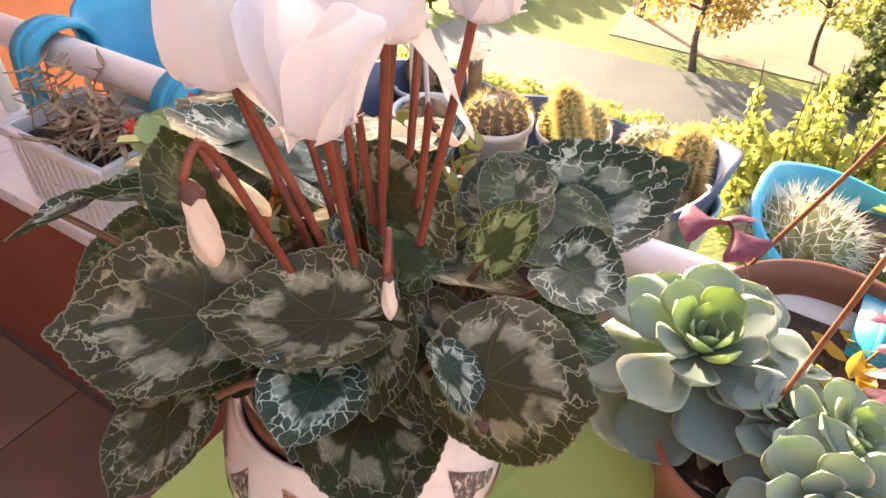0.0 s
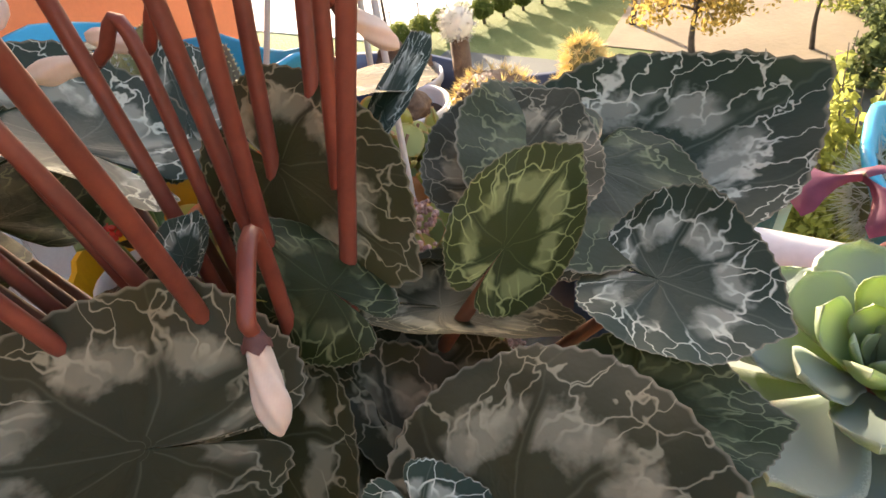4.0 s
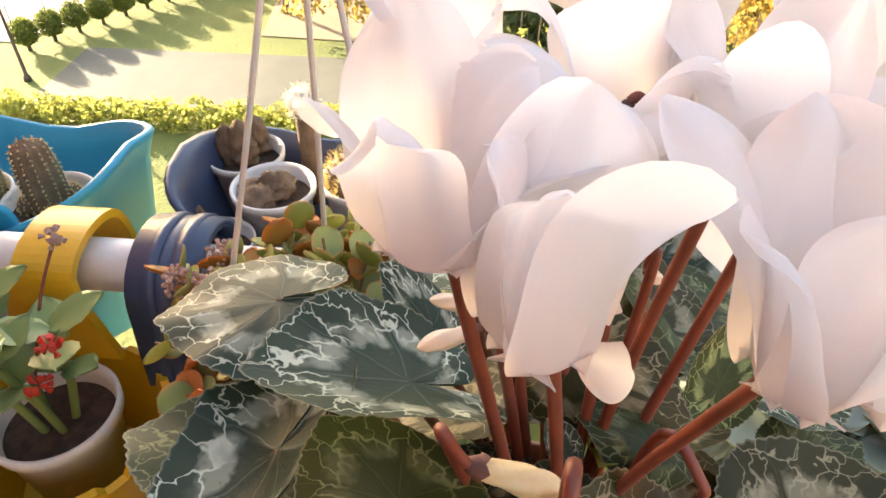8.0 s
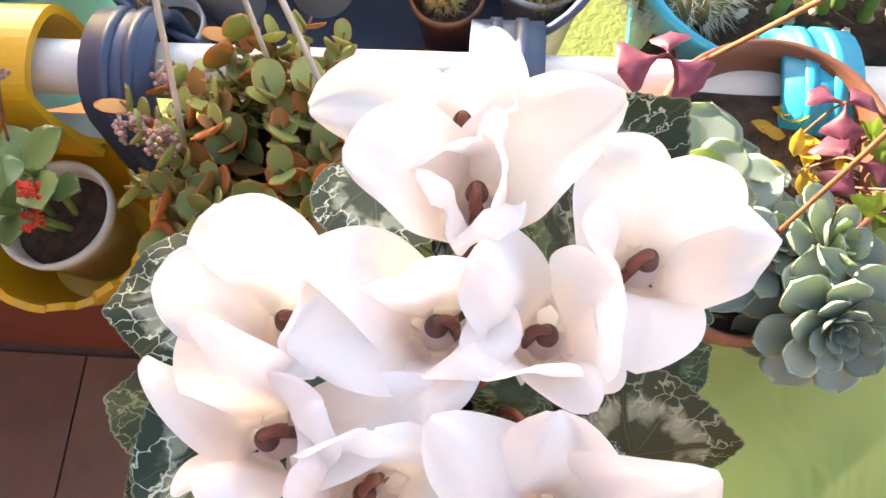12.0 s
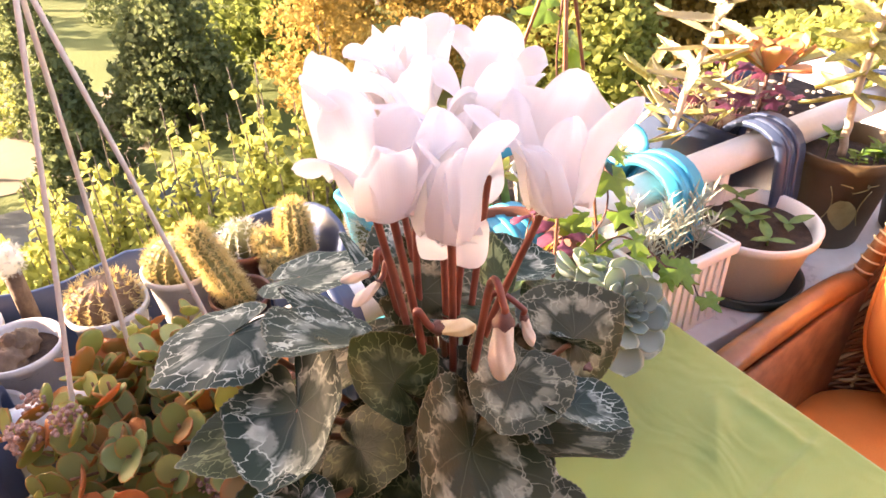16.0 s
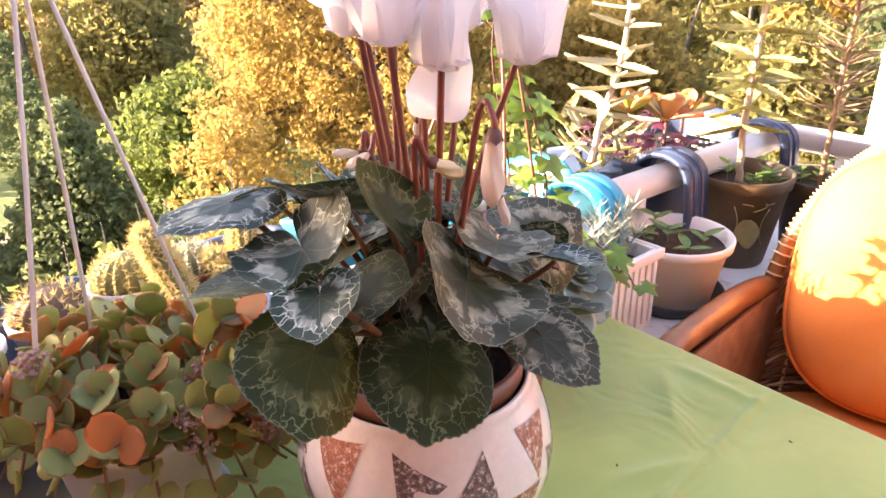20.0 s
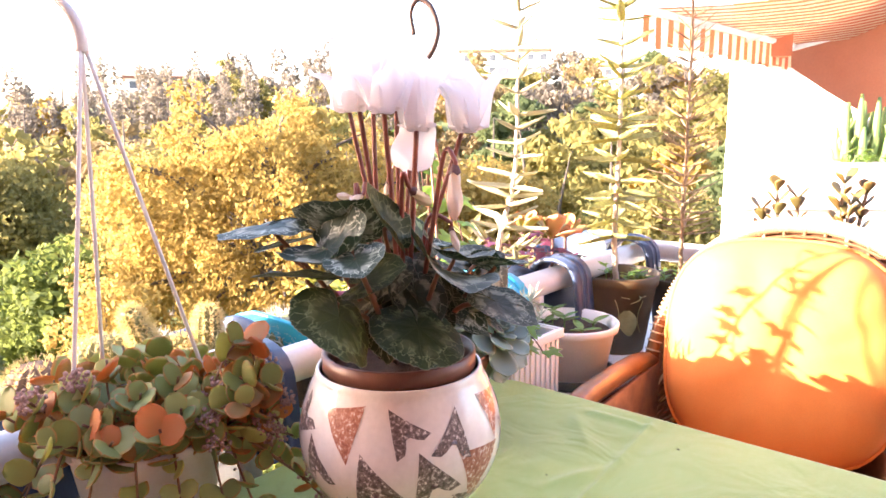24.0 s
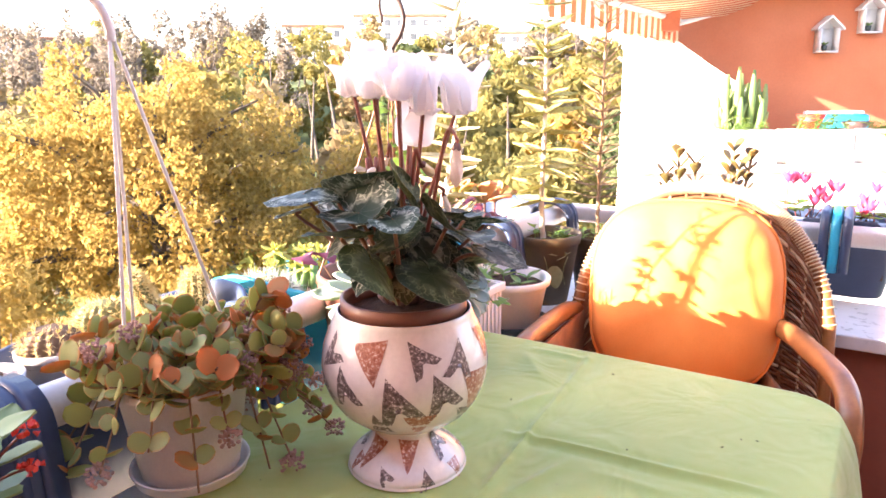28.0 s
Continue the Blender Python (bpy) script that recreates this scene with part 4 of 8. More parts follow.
def flower(top, petals):
    """A nodding bloom: the place of its calyx, then each petal's tip and width; its stalk rises from the tuber and hooks over into the calyx."""
    k = flower_count[0]
    flower_count[0] += 1
    q = rng(300 + k)
    C = Vector(top)
    bloom = new("flower")
    bloom.parent = plant
    base = Matrix.Translation(C)
    bloom.matrix_basis = parent_world(plant).inverted() @ base
    piece("corolla_tube", nose_me, bloom, base)
    piece("calyx", calyx_me, bloom, base)
    order = sorted(petals, key=lambda p_: math.atan2(p_[0][1] - C.y, p_[0][0] - C.x))
    step = 2 * math.pi / len(order)
    own = [math.atan2(p_[0][1] - C.y, p_[0][0] - C.x) for p_ in order]
    first = math.atan2(sum(math.sin(a - step * i) for i, a in enumerate(own)), sum(math.cos(a - step * i) for i, a in enumerate(own)))
    for i, (tip, width) in enumerate(order):
        even = first + step * i
        gap = (own[i] - even + math.pi) % (2 * math.pi) - math.pi
        part("petal", petal(C, even + 0.3 * gap, Vector(tip), width * (1.22 if k > 6 else 1.06), 900 + 10 * k + i), PETAL, bloom)
    low = CROWN + Vector((C.x - CROWN.x, C.y - CROWN.y, 0)) * 0.14 + Vector((q.uniform(-0.005, 0.005), q.uniform(-0.005, 0.005), 0))
    back = Vector((CROWN.x - C.x, CROWN.y - C.y, 0))
    back = (back.normalized() if back.length > 0.004 else Vector((1, 0, 0))) * 0.0052
    line = glide([low, low.lerp(C + back, 0.5) + Vector((q.uniform(-0.004, 0.004), q.uniform(-0.004, 0.004), 0.0)), C + back + Vector((0, 0, -0.020)), C + back * 0.95 + Vector((0, 0, -0.004)), C + back * 0.5 + Vector((0, 0, 0.0016)), C + Vector((0, 0, 0.0006))], 7)
    part("flower_stalk", tube(bmesh.new(), line, [0.0023 - 0.0012 * (i / len(line)) ** 2 for i in range(len(line))], 9), STEM, plant)


flower((-0.045, 0.055, 1.112), (((-0.040, 0.083, 1.145), 0.030), ((-0.062, 0.090, 1.117), 0.022), ((-0.023, 0.050, 1.136), 0.028), ((-0.060, 0.046, 1.132), 0.027), ((0.007, 0.038, 1.118), 0.026)))
flower((-0.025, 0.082, 1.114), (((-0.020, 0.101, 1.155), 0.032), ((-0.016, 0.077, 1.136), 0.030), ((-0.044, 0.093, 1.150), 0.030), ((-0.022, 0.058, 1.130), 0.024)))
flower((0.012, 0.058, 1.115), (((-0.014, 0.092, 1.142), 0.030), ((-0.025, 0.067, 1.134), 0.030), ((0.008, 0.066, 1.144), 0.030), ((0.017, 0.035, 1.130), 0.030), ((-0.006, 0.034, 1.118), 0.026)))
flower((0.042, 0.085, 1.122), (((0.011, 0.103, 1.142), 0.034), ((0.083, 0.078, 1.146), 0.034), ((0.035, 0.064, 1.136), 0.022), ((0.026, 0.082, 1.134), 0.024), ((0.044, 0.083, 1.155), 0.026)))
flower((0.052, 0.110, 1.116), (((0.011, 0.129, 1.128), 0.032), ((0.054, 0.113, 1.139), 0.036), ((0.059, 0.094, 1.140), 0.026), ((0.026, 0.096, 1.132), 0.026)))
flower((0.075, 0.043, 1.116), (((0.069, 0.072, 1.142), 0.032), ((0.088, 0.054, 1.147), 0.032), ((0.104, 0.027, 1.124), 0.030), ((0.048, 0.019, 1.124), 0.030), ((0.057, 0.057, 1.136), 0.026)))
flower((0.039, 0.040, 1.110), (((0.013, 0.035, 1.136), 0.032), ((0.054, 0.037, 1.142), 0.034), ((0.027, 0.064, 1.138), 0.030), ((0.035, 0.015, 1.122), 0.028), ((0.070, 0.052, 1.036), 0.026)))
flower((-0.030, 0.029, 1.098), (((-0.017, 0.039, 1.136), 0.032), ((-0.037, 0.042, 1.128), 0.028), ((-0.014, 0.004, 1.130), 0.034), ((-0.037, 0.020, 1.128), 0.024), ((-0.006, 0.042, 1.046), 0.030)))
flower((0.013, -0.007, 1.096), (((-0.003, 0.034, 1.132), 0.026), ((-0.008, 0.005, 1.120), 0.026), ((0.050, -0.012, 1.133), 0.034), ((0.036, -0.040, 1.132), 0.026), ((0.025, 0.020, 1.132), 0.028), ((0.012, -0.013, 1.128), 0.024)))


def bud(tip, way, hook, size, material=BUD, stalk=True):
    """A closed bud that hangs from a hooked stalk: the tip's place, the way it points, where the stalk turns over."""
    tip, way, hook = Vector(tip), Vector(way).normalized(), Vector(hook)
    m = aim(tip - way * 0.026 * size, way, (0, 0, 1))
    bm = bmesh.new()
    turn = m @ pose(0, 0, 0, 0, 90, 0)
    pr = [(max(0.0004, p_.x), p_.y) for p_ in glide([(r_, h_, 0) for r_, h_ in ((0.0024, 0.0), (0.0034, 0.004), (0.0039, 0.010), (0.0047, 0.016), (0.0048, 0.021), (0.0036, 0.0265), (0.0016, 0.0300), (0.0004, 0.0312))], 4)]
    rings = []
    for r_, h in pr:
        ring = []
        for i in range(30):
            a = 2 * math.pi * i / 30 + h * 120
            rr = r_ * size * (1 + 0.11 * math.cos(5 * a))
            ring.append(bm.verts.new(m @ Vector((h * size, rr * math.cos(a - h * 60), rr * math.sin(a - h * 60)))))
        rings.append(ring)
    for a, b in zip(rings, rings[1:]):
        for i in range(30):
            bm.faces.new((a[i], a[(i + 1) % 30], b[(i + 1) % 30], b[i]))
    ob = part("bud", bm, material, plant)
    cb = bmesh.new()
    rings = []
    for h, r_ in ((-0.0035, 0.0016), (-0.002, 0.0026), (0.000, 0.0034), (0.001, 0.0038), (0.0020, 0.0043)):
        ring = []
        for i in range(20):
            a = 2 * math.pi * i / 20
            hh = h + (0.0010 * math.cos(5 * a) if h > 0.0015 else 0.0)
            ring.append(cb.verts.new(m @ Vector((hh * size, r_ * size * math.cos(a), r_ * size * math.sin(a)))))
        rings.append(ring)
    for p, r_ in zip(rings, rings[1:]):
        for i in range(20):
            cb.faces.new((p[i], p[(i + 1) % 20], r_[(i + 1) % 20], r_[i]))
    cb.faces.new(rings[0][::-1])
    part("calyx", cb, CALYX, ob)
    root = tip - way * 0.028 * size
    low = CROWN + Vector((hook.x - CROWN.x, hook.y - CROWN.y, 0)) * 0.2
    line = glide([low, low.lerp(hook, 0.6) + Vector((0, 0, -0.004)), hook, root - way * 0.003 + Vector((0, 0, 0.002)), root], 6)
    part("flower_stalk", tube(bmesh.new(), line, [0.0023 - 0.0006 * i / len(line) for i in range(len(line))], 8), STEM, plant)


bud((-0.042, -0.001, 1.014), (0.02, 0.02, -1.0), (-0.034, 0.008, 1.060), 1.30)
bud((-0.024, 0.023, 1.020), (0.75, -0.4, -0.45), (-0.050, 0.040, 1.043), 0.95, YELLOW_BUD)
bud((0.030, 0.004, 0.972), (0.0, -0.3, -1.0), (0.030, 0.030, 1.000), 0.72)
bud((-0.030, 0.086, 1.022), (-0.9, 0.2, -0.1), (0.0, 0.080, 1.030), 0.7)
bud((-0.018, 0.100, 1.025), (-0.9, 0.5, 0.2), (0.006, 0.090, 1.030), 0.62)
bud((0.062, 0.075, 1.020), (0.5, 0.2, -0.6), (0.050, 0.068, 1.040), 0.6)


# ---- the hanging pot of sedum, set down on the table ----
def round_leaf(name, material, size, thick=0.0040, cup=0.08):
    return blade(name, material, size, size * 0.94, thick, cup, 0.04, 0.66, 0.16, 9, 6, 0.0, 0.38)


SEDUM_LEAVES = [round_leaf("leaf", m_, s_) for m_ in (SEDUM, SEDUM, SEDUM, SEDUM_RED) for s_ in (0.018, 0.022, 0.027)]
SX, SY = -0.012, 0.298
sedum_pot = thing("hanging_pot", (SX, SY, TABLE_Z), "white plastic hanging pot with strings and saucer on the table", "plant pot")
part("saucer", lathe(bmesh.new(), [(0.0, 0.0), (0.055, 0.0), (0.060, 0.003), (0.063, 0.013), (0.0645, 0.014), (0.064, 0.016), (0.060, 0.014), (0.056, 0.006), (0.0, 0.005)], (SX, SY, TABLE_Z), 48), WHITE_PLASTIC, sedum_pot)
part("pot", lathe(bmesh.new(), [(0.0, 0.007), (0.050, 0.007), (0.053, 0.010), (0.068, 0.108), (0.072, 0.110), (0.0725, 0.118), (0.070, 0.119), (0.067, 0.112), (0.052, 0.03), (0.0, 0.03)], (SX, SY, TABLE_Z), 48), WHITE_PLASTIC, sedum_pot)
part("soil", lathe(bmesh.new(), [(0.0, 0.108), (0.03, 0.107), (0.0655, 0.102)], (SX, SY, TABLE_Z), 24), SOIL, sedum_pot)
S_TOP = Vector((0.036, 0.357, 1.169))
for end in ((-0.073, 0.333, 0.803), (0.045, 0.255, 0.805), (0.022, 0.361, 0.805)):
    bm = bmesh.new()
    tube(bm, glide([end, Vector(end).lerp(S_TOP, 0.5) + Vector((0.001, 0.0, -0.002)), S_TOP], 4), 0.0021, 6)
    lathe(bm, [(0.0, -0.006), (0.0045, -0.004), (0.0045, 0.004), (0.0, 0.006)], end, 8)
    part("string", bm, GREY_WHITE, sedum_pot)
part("hook", tube(bmesh.new(), glide([S_TOP + Vector((0, 0, -0.014)), S_TOP, S_TOP + Vector((0, 0.008, 0.022)), S_TOP + Vector((0.002, 0.030, 0.046)), S_TOP + Vector((0.002, 0.036, 0.070)), S_TOP + Vector((0.002, 0.014, 0.086)), S_TOP + Vector((0.002, -0.010, 0.066))], 6), [0.0062 - 0.0001 * i for i in range(37)], 8), GREY_WHITE, sedum_pot, "pale plastic hook")

sedum = thing("sedum", (SX, SY, TABLE_Z + 0.10), "trailing sedum with round green and red leaves and brownish flower heads", "succulent")
r = rng(21)


def flower_head(at, size, seed, parent):
    q = rng(seed)
    bm = bmesh.new()
    for i in range(60):
        d = Vector((q.gauss(0, 1), q.gauss(0, 1), q.gauss(0.3, 0.8))).normalized() * size * q.uniform(0.45, 1.0)
        bmesh.ops.create_icosphere(bm, subdivisions=1, radius=size * q.uniform(0.10, 0.19), matrix=Matrix.Translation(Vector(at) + d))
    return tagged(part("flower_head", bm, SEDUM_FLOWER, parent, smooth=False), "", "", "", "stuff")


def sedum_stem(points, leaves, q, head=0.0, sizes=(0, 12)):
    line = glide(points, 7)
    part("stem", tube(bmesh.new(), line, 0.0012, 5), SEDUM_STEM, sedum)
    for i in range(leaves):
        f = 0.12 + 0.88 * (i + q.random() * 0.6) / leaves
        k = min(len(line) - 2, int(f * (len(line) - 1)))
        p, d = line[k], (line[k + 1] - line[k]).normalized()
        a = i * 1.62 + q.uniform(-0.4, 0.4)
        s1 = d.orthogonal().normalized()
        s2 = d.cross(s1)
        for sgn in (1, -1):
            out = (s1 * math.cos(a) + s2 * math.sin(a)) * sgn + d * 0.25
            away = Vector((p.x - SX, p.y - SY, 0.05)).normalized()
            up = away * 0.9 + Vector((q.uniform(-0.5, 0.5), q.uniform(-0.5, 0.5), q.uniform(0.0, 0.9)))
            m = aim(p, out * 0.8 + Vector((0, 0, 0.55)), up)
            if p.z + m.col[0].z * 0.024 < TABLE_Z + 0.004:
                continue
            piece("leaf", SEDUM_LEAVES[q.randrange(*sizes)], sedum, m)
    if head:
        flower_head(line[-1], head * 1.12, q.randrange(999), sedum)


for i in range(38):
    a = 2.399 * i
    rad = 0.066 * math.sqrt((i + 0.5) / 38)
    root = Vector((SX + rad * math.cos(a), SY + rad * math.sin(a), TABLE_Z + 0.104))
    tipv = Vector((SX + (rad * 1.75 + 0.006) * math.cos(a), SY + (rad * 1.75 + 0.006) * math.sin(a), TABLE_Z + 0.192 - rad * 0.50 + r.uniform(-0.016, 0.012)))
    sedum_stem([root, root.lerp(tipv, 0.5) + Vector((r.uniform(-0.008, 0.008), r.uniform(-0.008, 0.008), 0.006)), tipv], 5, r, 0.0125 if i in (9, 15, 18, 22, 27, 31) else 0.0)
for i in range(11):
    tipv = Vector((SX + r.uniform(-0.05, 0.06), SY - r.uniform(0.075, 0.135), TABLE_Z + r.uniform(0.085, 0.165)))
    root = Vector((SX + r.uniform(-0.03, 0.03), SY - 0.05, TABLE_Z + 0.104))
    sedum_stem([root, root.lerp(tipv, 0.5) + Vector((0, 0, 0.02)), tipv], 5, r, 0.011 if i % 3 == 0 else 0.0)
for i, (deg, reach, drop, n_, head) in enumerate(((100, 0.135, 0.072, 6, 0.0), (125, 0.14, 0.098, 6, 0.012), (150, 0.110, 0.055, 4, 0.013), (178, 0.10, 0.030, 4, 0.0), (203, 0.09, 0.085, 4, 0.0), (226, 0.088, 0.035, 4, 0.013), (252, 0.10, 0.090, 5, 0.0), (268, 0.115, 0.098, 6, 0.014), (280, 0.15, 0.05, 6, 0.0), (292, 0.165, 0.090, 6, 0.013), (304, 0.16, 0.04, 6, 0.012), (312, 0.165, 0.085, 5, 0.014), (70, 0.12, 0.06, 5, 0.0), (40, 0.105, 0.06, 4, 0.0), (340, 0.11, 0.07, 5, 0.012))):
    c, s_ = math.cos(math.radians(deg)), math.sin(math.radians(deg))
    z0 = TABLE_Z + 0.108
    at = lambda f, z: Vector((SX + f * c, SY + f * s_, z))
    sedum_stem([at(0.05, z0), at(0.074, z0 + 0.018), at(0.074 + (reach - 0.07) * 0.45, z0 - drop * 0.35), at(reach, z0 - drop)], n_, r, head, (0, 1) if i % 3 == 2 else (0, 12))
for i, (x, y, z, n_, head) in enumerate(((0.006, 0.190, 0.850, 5, 0.0), (-0.018, 0.178, 0.815, 6, 0.011), (0.012, 0.176, 0.800, 6, 0.0), (-0.006, 0.200, 0.780, 5, 0.0), (0.022, 0.205, 0.835, 5, 0.010))):
    tip = Vector((x, y, z))
    root = Vector((SX + 0.012 * i - 0.02, SY - 0.058, TABLE_Z + 0.106))
    sedum_stem([root, root.lerp(tip, 0.45) + Vector((0, 0, 0.052)), tip + Vector((0, 0.012, 0.035)), tip], n_, r, head, (6, 12))


# ---- the echeveria in its terracotta pot ----
EX, EY = 0.262, 0.052
ech_pot = thing("terracotta_pot", (EX, EY, TABLE_Z), "terracotta clay pot holding the echeveria on the cloth", "plant pot")
part("pot", lathe(bmesh.new(), [(0.0, 0.0), (0.046, 0.0), (0.048, 0.002), (0.060, 0.085), (0.066, 0.086), (0.068, 0.110), (0.064, 0.112), (0.060, 0.104), (0.05, 0.06), (0.0, 0.06)], (EX, EY, TABLE_Z), 44), TERRACOTTA, ech_pot)
part("soil", lathe(bmesh.new(), [(0.0, 0.103), (0.03, 0.101), (0.0585, 0.098)], (EX, EY, TABLE_Z), 24), SOIL, ech_pot)
echeveria = thing("echeveria", (EX, EY, TABLE_Z + 0.10), "pale blue-green echeveria with several plump rosettes", "succulent")


def spoon(name, material, wide, thick, cupped, bend):
    """A plump spoon-shaped leaf along +x with a small sharp point at its end."""
    bm = bmesh.new()
    lay = bm.loops.layers.uv.new("along")
    info, nl, nw = {}, 13, 8
    shape = ((0.0, 0.30), (0.15, 0.36), (0.35, 0.62), (0.55, 0.88), (0.70, 1.0), (0.82, 0.93), (0.90, 0.70), (0.955, 0.36), (0.975, 0.13), (1.0, 0.01))

    def half(s):
        for (a, ra), (b, rb) in zip(shape, shape[1:]):
            if s <= b:
                return wide * 0.5 * (ra + (rb - ra) * (s - a) / (b - a))
        return wide * 0.005
    for sgn in (1, -1):
        rows = []
        for i in range(nl + 1):
            s = 1 - (1 - i / nl) ** 1.5
            w, row = half(s), []
            for j in range(nw + 1):
                t = 2 * j / nw - 1
                z = cupped * wide * t * t * min(1.0, 1.6 * s) + bend * s * s + sgn * thick * 0.5 * math.sqrt(max(0.0, 1 - t * t)) * min(1.0, 6 * (1.02 - s)) ** 0.7
                v = bm.verts.new((s, t * w, z))
                info[v] = (s, max(abs(t), (s - 0.6) / 0.38))
                row.append(v)
            rows.append(row)
        for a, b in zip(rows, rows[1:]):
            for j in range(nw):
                bm.faces.new((a[j], b[j], b[j + 1], a[j + 1]) if sgn > 0 else (a[j], a[j + 1], b[j + 1], b[j]))
    bmesh.ops.remove_doubles(bm, verts=bm.verts, dist=0.003)
    for f in bm.faces:
        for lp in f.loops:
            lp[lay].uv = info.get(lp.vert, (0.5, 1))
    return mesh(name, bm, material)


ECH = [spoon("leaf", ECHEVERIA, 0.74, 0.09, 0.10, 0.06), spoon("leaf", ECHEVERIA, 0.68, 0.10, 0.13, 0.10)]
ECH_YOUNG = [spoon("leaf", ECHEVERIA_YOUNG, 0.78, 0.12, 0.16, 0.16)]


def rosette(centre, way, radius, count, seed, parent, big, young=None, inner=9, flat=0.10):
    """Leaves set by the golden angle: the inner ones stand up, the next lie open, the oldest hang below."""
    q = rng(seed)
    up = Vector(way).normalized()
    w = up.to_track_quat("Z", "Y").to_matrix()
    for i in range(count):
        f = (i + 1) / count
        el = math.radians(74 - 62 * min(1.0, f / 0.55) ** 0.75 - (58 * (f - 0.55) / 0.45 if f > 0.55 else 0.0) + math.degrees(flat))
        length = radius * (0.13 + 0.87 * min(1.0, f / 0.80) ** 1.15) * q.uniform(0.94, 1.05)
        a = 2.39996 * i + q.uniform(-0.08, 0.08)
        ca, sa, ce, se = math.cos(a), math.sin(a), math.cos(el), math.sin(el)
        at = Vector(centre) + w @ (Vector((ca, sa, 0)) * radius * 0.05 - Vector((0, 0, radius * 0.34 * f)))
        m = aim(at, w @ Vector((ca * ce, sa * ce, se)), w @ Vector((-ca * se, -sa * se, ce))) @ Matrix.Scale(length, 4)
        piece("leaf", (young or big)[0] if i < inner else big[i % len(big)], parent, m)


def head(name, centre, way, radius, count, seed, parent, root, material, young=None, inner=9, flat=0.1, big=None):
    ob = part(name, tube(bmesh.new(), glide([root, Vector(root).lerp(Vector(centre), 0.55) + Vector((0, 0, -0.004)), Vector(centre) - Vector(way).normalized() * radius * 0.1], 5), [0.0065] * 11, 8), material, parent)
    rosette(centre, way, radius, count, seed, ob, big or ECH, young, inner, flat)


mid = (EX, EY, TABLE_Z + 0.098)
head("rosette", (0.232, 0.098, 0.846), (-0.05, -0.14, 1.0), 0.086, 34, 1, echeveria, mid, STEM, ECH_YOUNG, 12)
head("rosette", (0.268, -0.026, 0.830), (-0.42, -0.55, 0.77), 0.062, 38, 2, echeveria, mid, STEM, None, 4)
head("rosette", (0.300, 0.020, 0.842), (0.35, -0.25, 0.9), 0.052, 30, 3, echeveria, mid, STEM, ECH_YOUNG, 10)
head("rosette", (0.268, 0.045, 0.838), (0.1, -0.1, 1.0), 0.046, 26, 4, echeveria, mid, STEM)
head("rosette", (0.290, 0.095, 0.828), (0.35, 0.3, 0.9), 0.045, 22, 6, echeveria, mid, STEM)


# ---- the hanging pot of oxalis and ivy ----
def lobed(name, material, size, lobes, deep=0.5, fold=0.18):
    """A thin leaf with pointed lobes, its stalk at the origin, lying along +x."""
    bm = bmesh.new()
    lay = bm.loops.layers.uv.new("along")
    n_ = 40
    info = {}
    mid_ = bm.verts.new((0, 0, 0))
    info[mid_] = (0.5, 0)
    rings = []
    for k in (0.5, 1.0):
        ring = []
        for i in range(n_ + 1):
            a = math.radians(-150 + 300 * i / n_)
            rad = 0.0
            for la, lr in lobes:
                d = abs(math.degrees(a) - la)
                rad = max(rad, lr * max(deep, 1 - d / 46.0))
            x, y = size * rad * k * math.cos(a), size * rad * k * math.sin(a)
            v = bm.verts.new((x, y, fold * size * (abs(math.sin(a * 2.5)) * 0.3 * k - 0.6 * k * k)))
            info[v] = (0.5, k)
            ring.append(v)
        rings.append(ring)
    for i in range(n_):
        bm.faces.new((mid_, rings[0][i], rings[0][i + 1]))
        bm.faces.new((rings[0][i], rings[1][i], rings[1][i + 1], rings[0][i + 1]))
    for f in bm.faces:
        for l in f.loops:
            l[lay].uv = info[l.vert]
    return mesh(name, bm, material)


IVY_LEAF = lobed("leaf", IVY, 0.030, ((0, 1.0), (58, 0.82), (-58, 0.82), (115, 0.6), (-115, 0.6)))
OX_C = Vector((0.325, 0.110, LEDGE_Z))
ox_pot = thing("hanging_pot", OX_C, "round brown hanging pot with wire hangers on the marble ledge", "plant pot")
part("pot", lathe(bmesh.new(), [(0.0, 0.0), (0.052, 0.0), (0.056, 0.004), (0.074, 0.10), (0.082, 0.19), (0.089, 0.198), (0.0905, 0.214), (0.087, 0.221), (0.083, 0.218), (0.079, 0.20), (0.07, 0.12), (0.0, 0.12)], OX_C, 56), BROWN_PLASTIC, ox_pot)
part("soil", lathe(bmesh.new(), [(0.0, 0.188), (0.03, 0.190), (0.055, 0.185), (0.079, 0.186)], OX_C, 30, wave=lambda a, z: 0.012 * math.sin(7 * a)), SOIL, ox_pot)
OX_TOP = Vector((0.335, 0.078, 1.150))
for end in ((0.300, 0.192, 0.832), (0.262, 0.048, 0.832), (0.405, 0.082, 0.832), (0.362, 0.026, 0.832)):
    e = Vector(end)
    part("wire", tube(bmesh.new(), glide([e + Vector((0, 0, -0.012)), e, e.lerp(OX_TOP, 0.5) + Vector((0.003, -0.003, -0.004)), OX_TOP], 5), 0.0019, 6), WIRE, ox_pot)
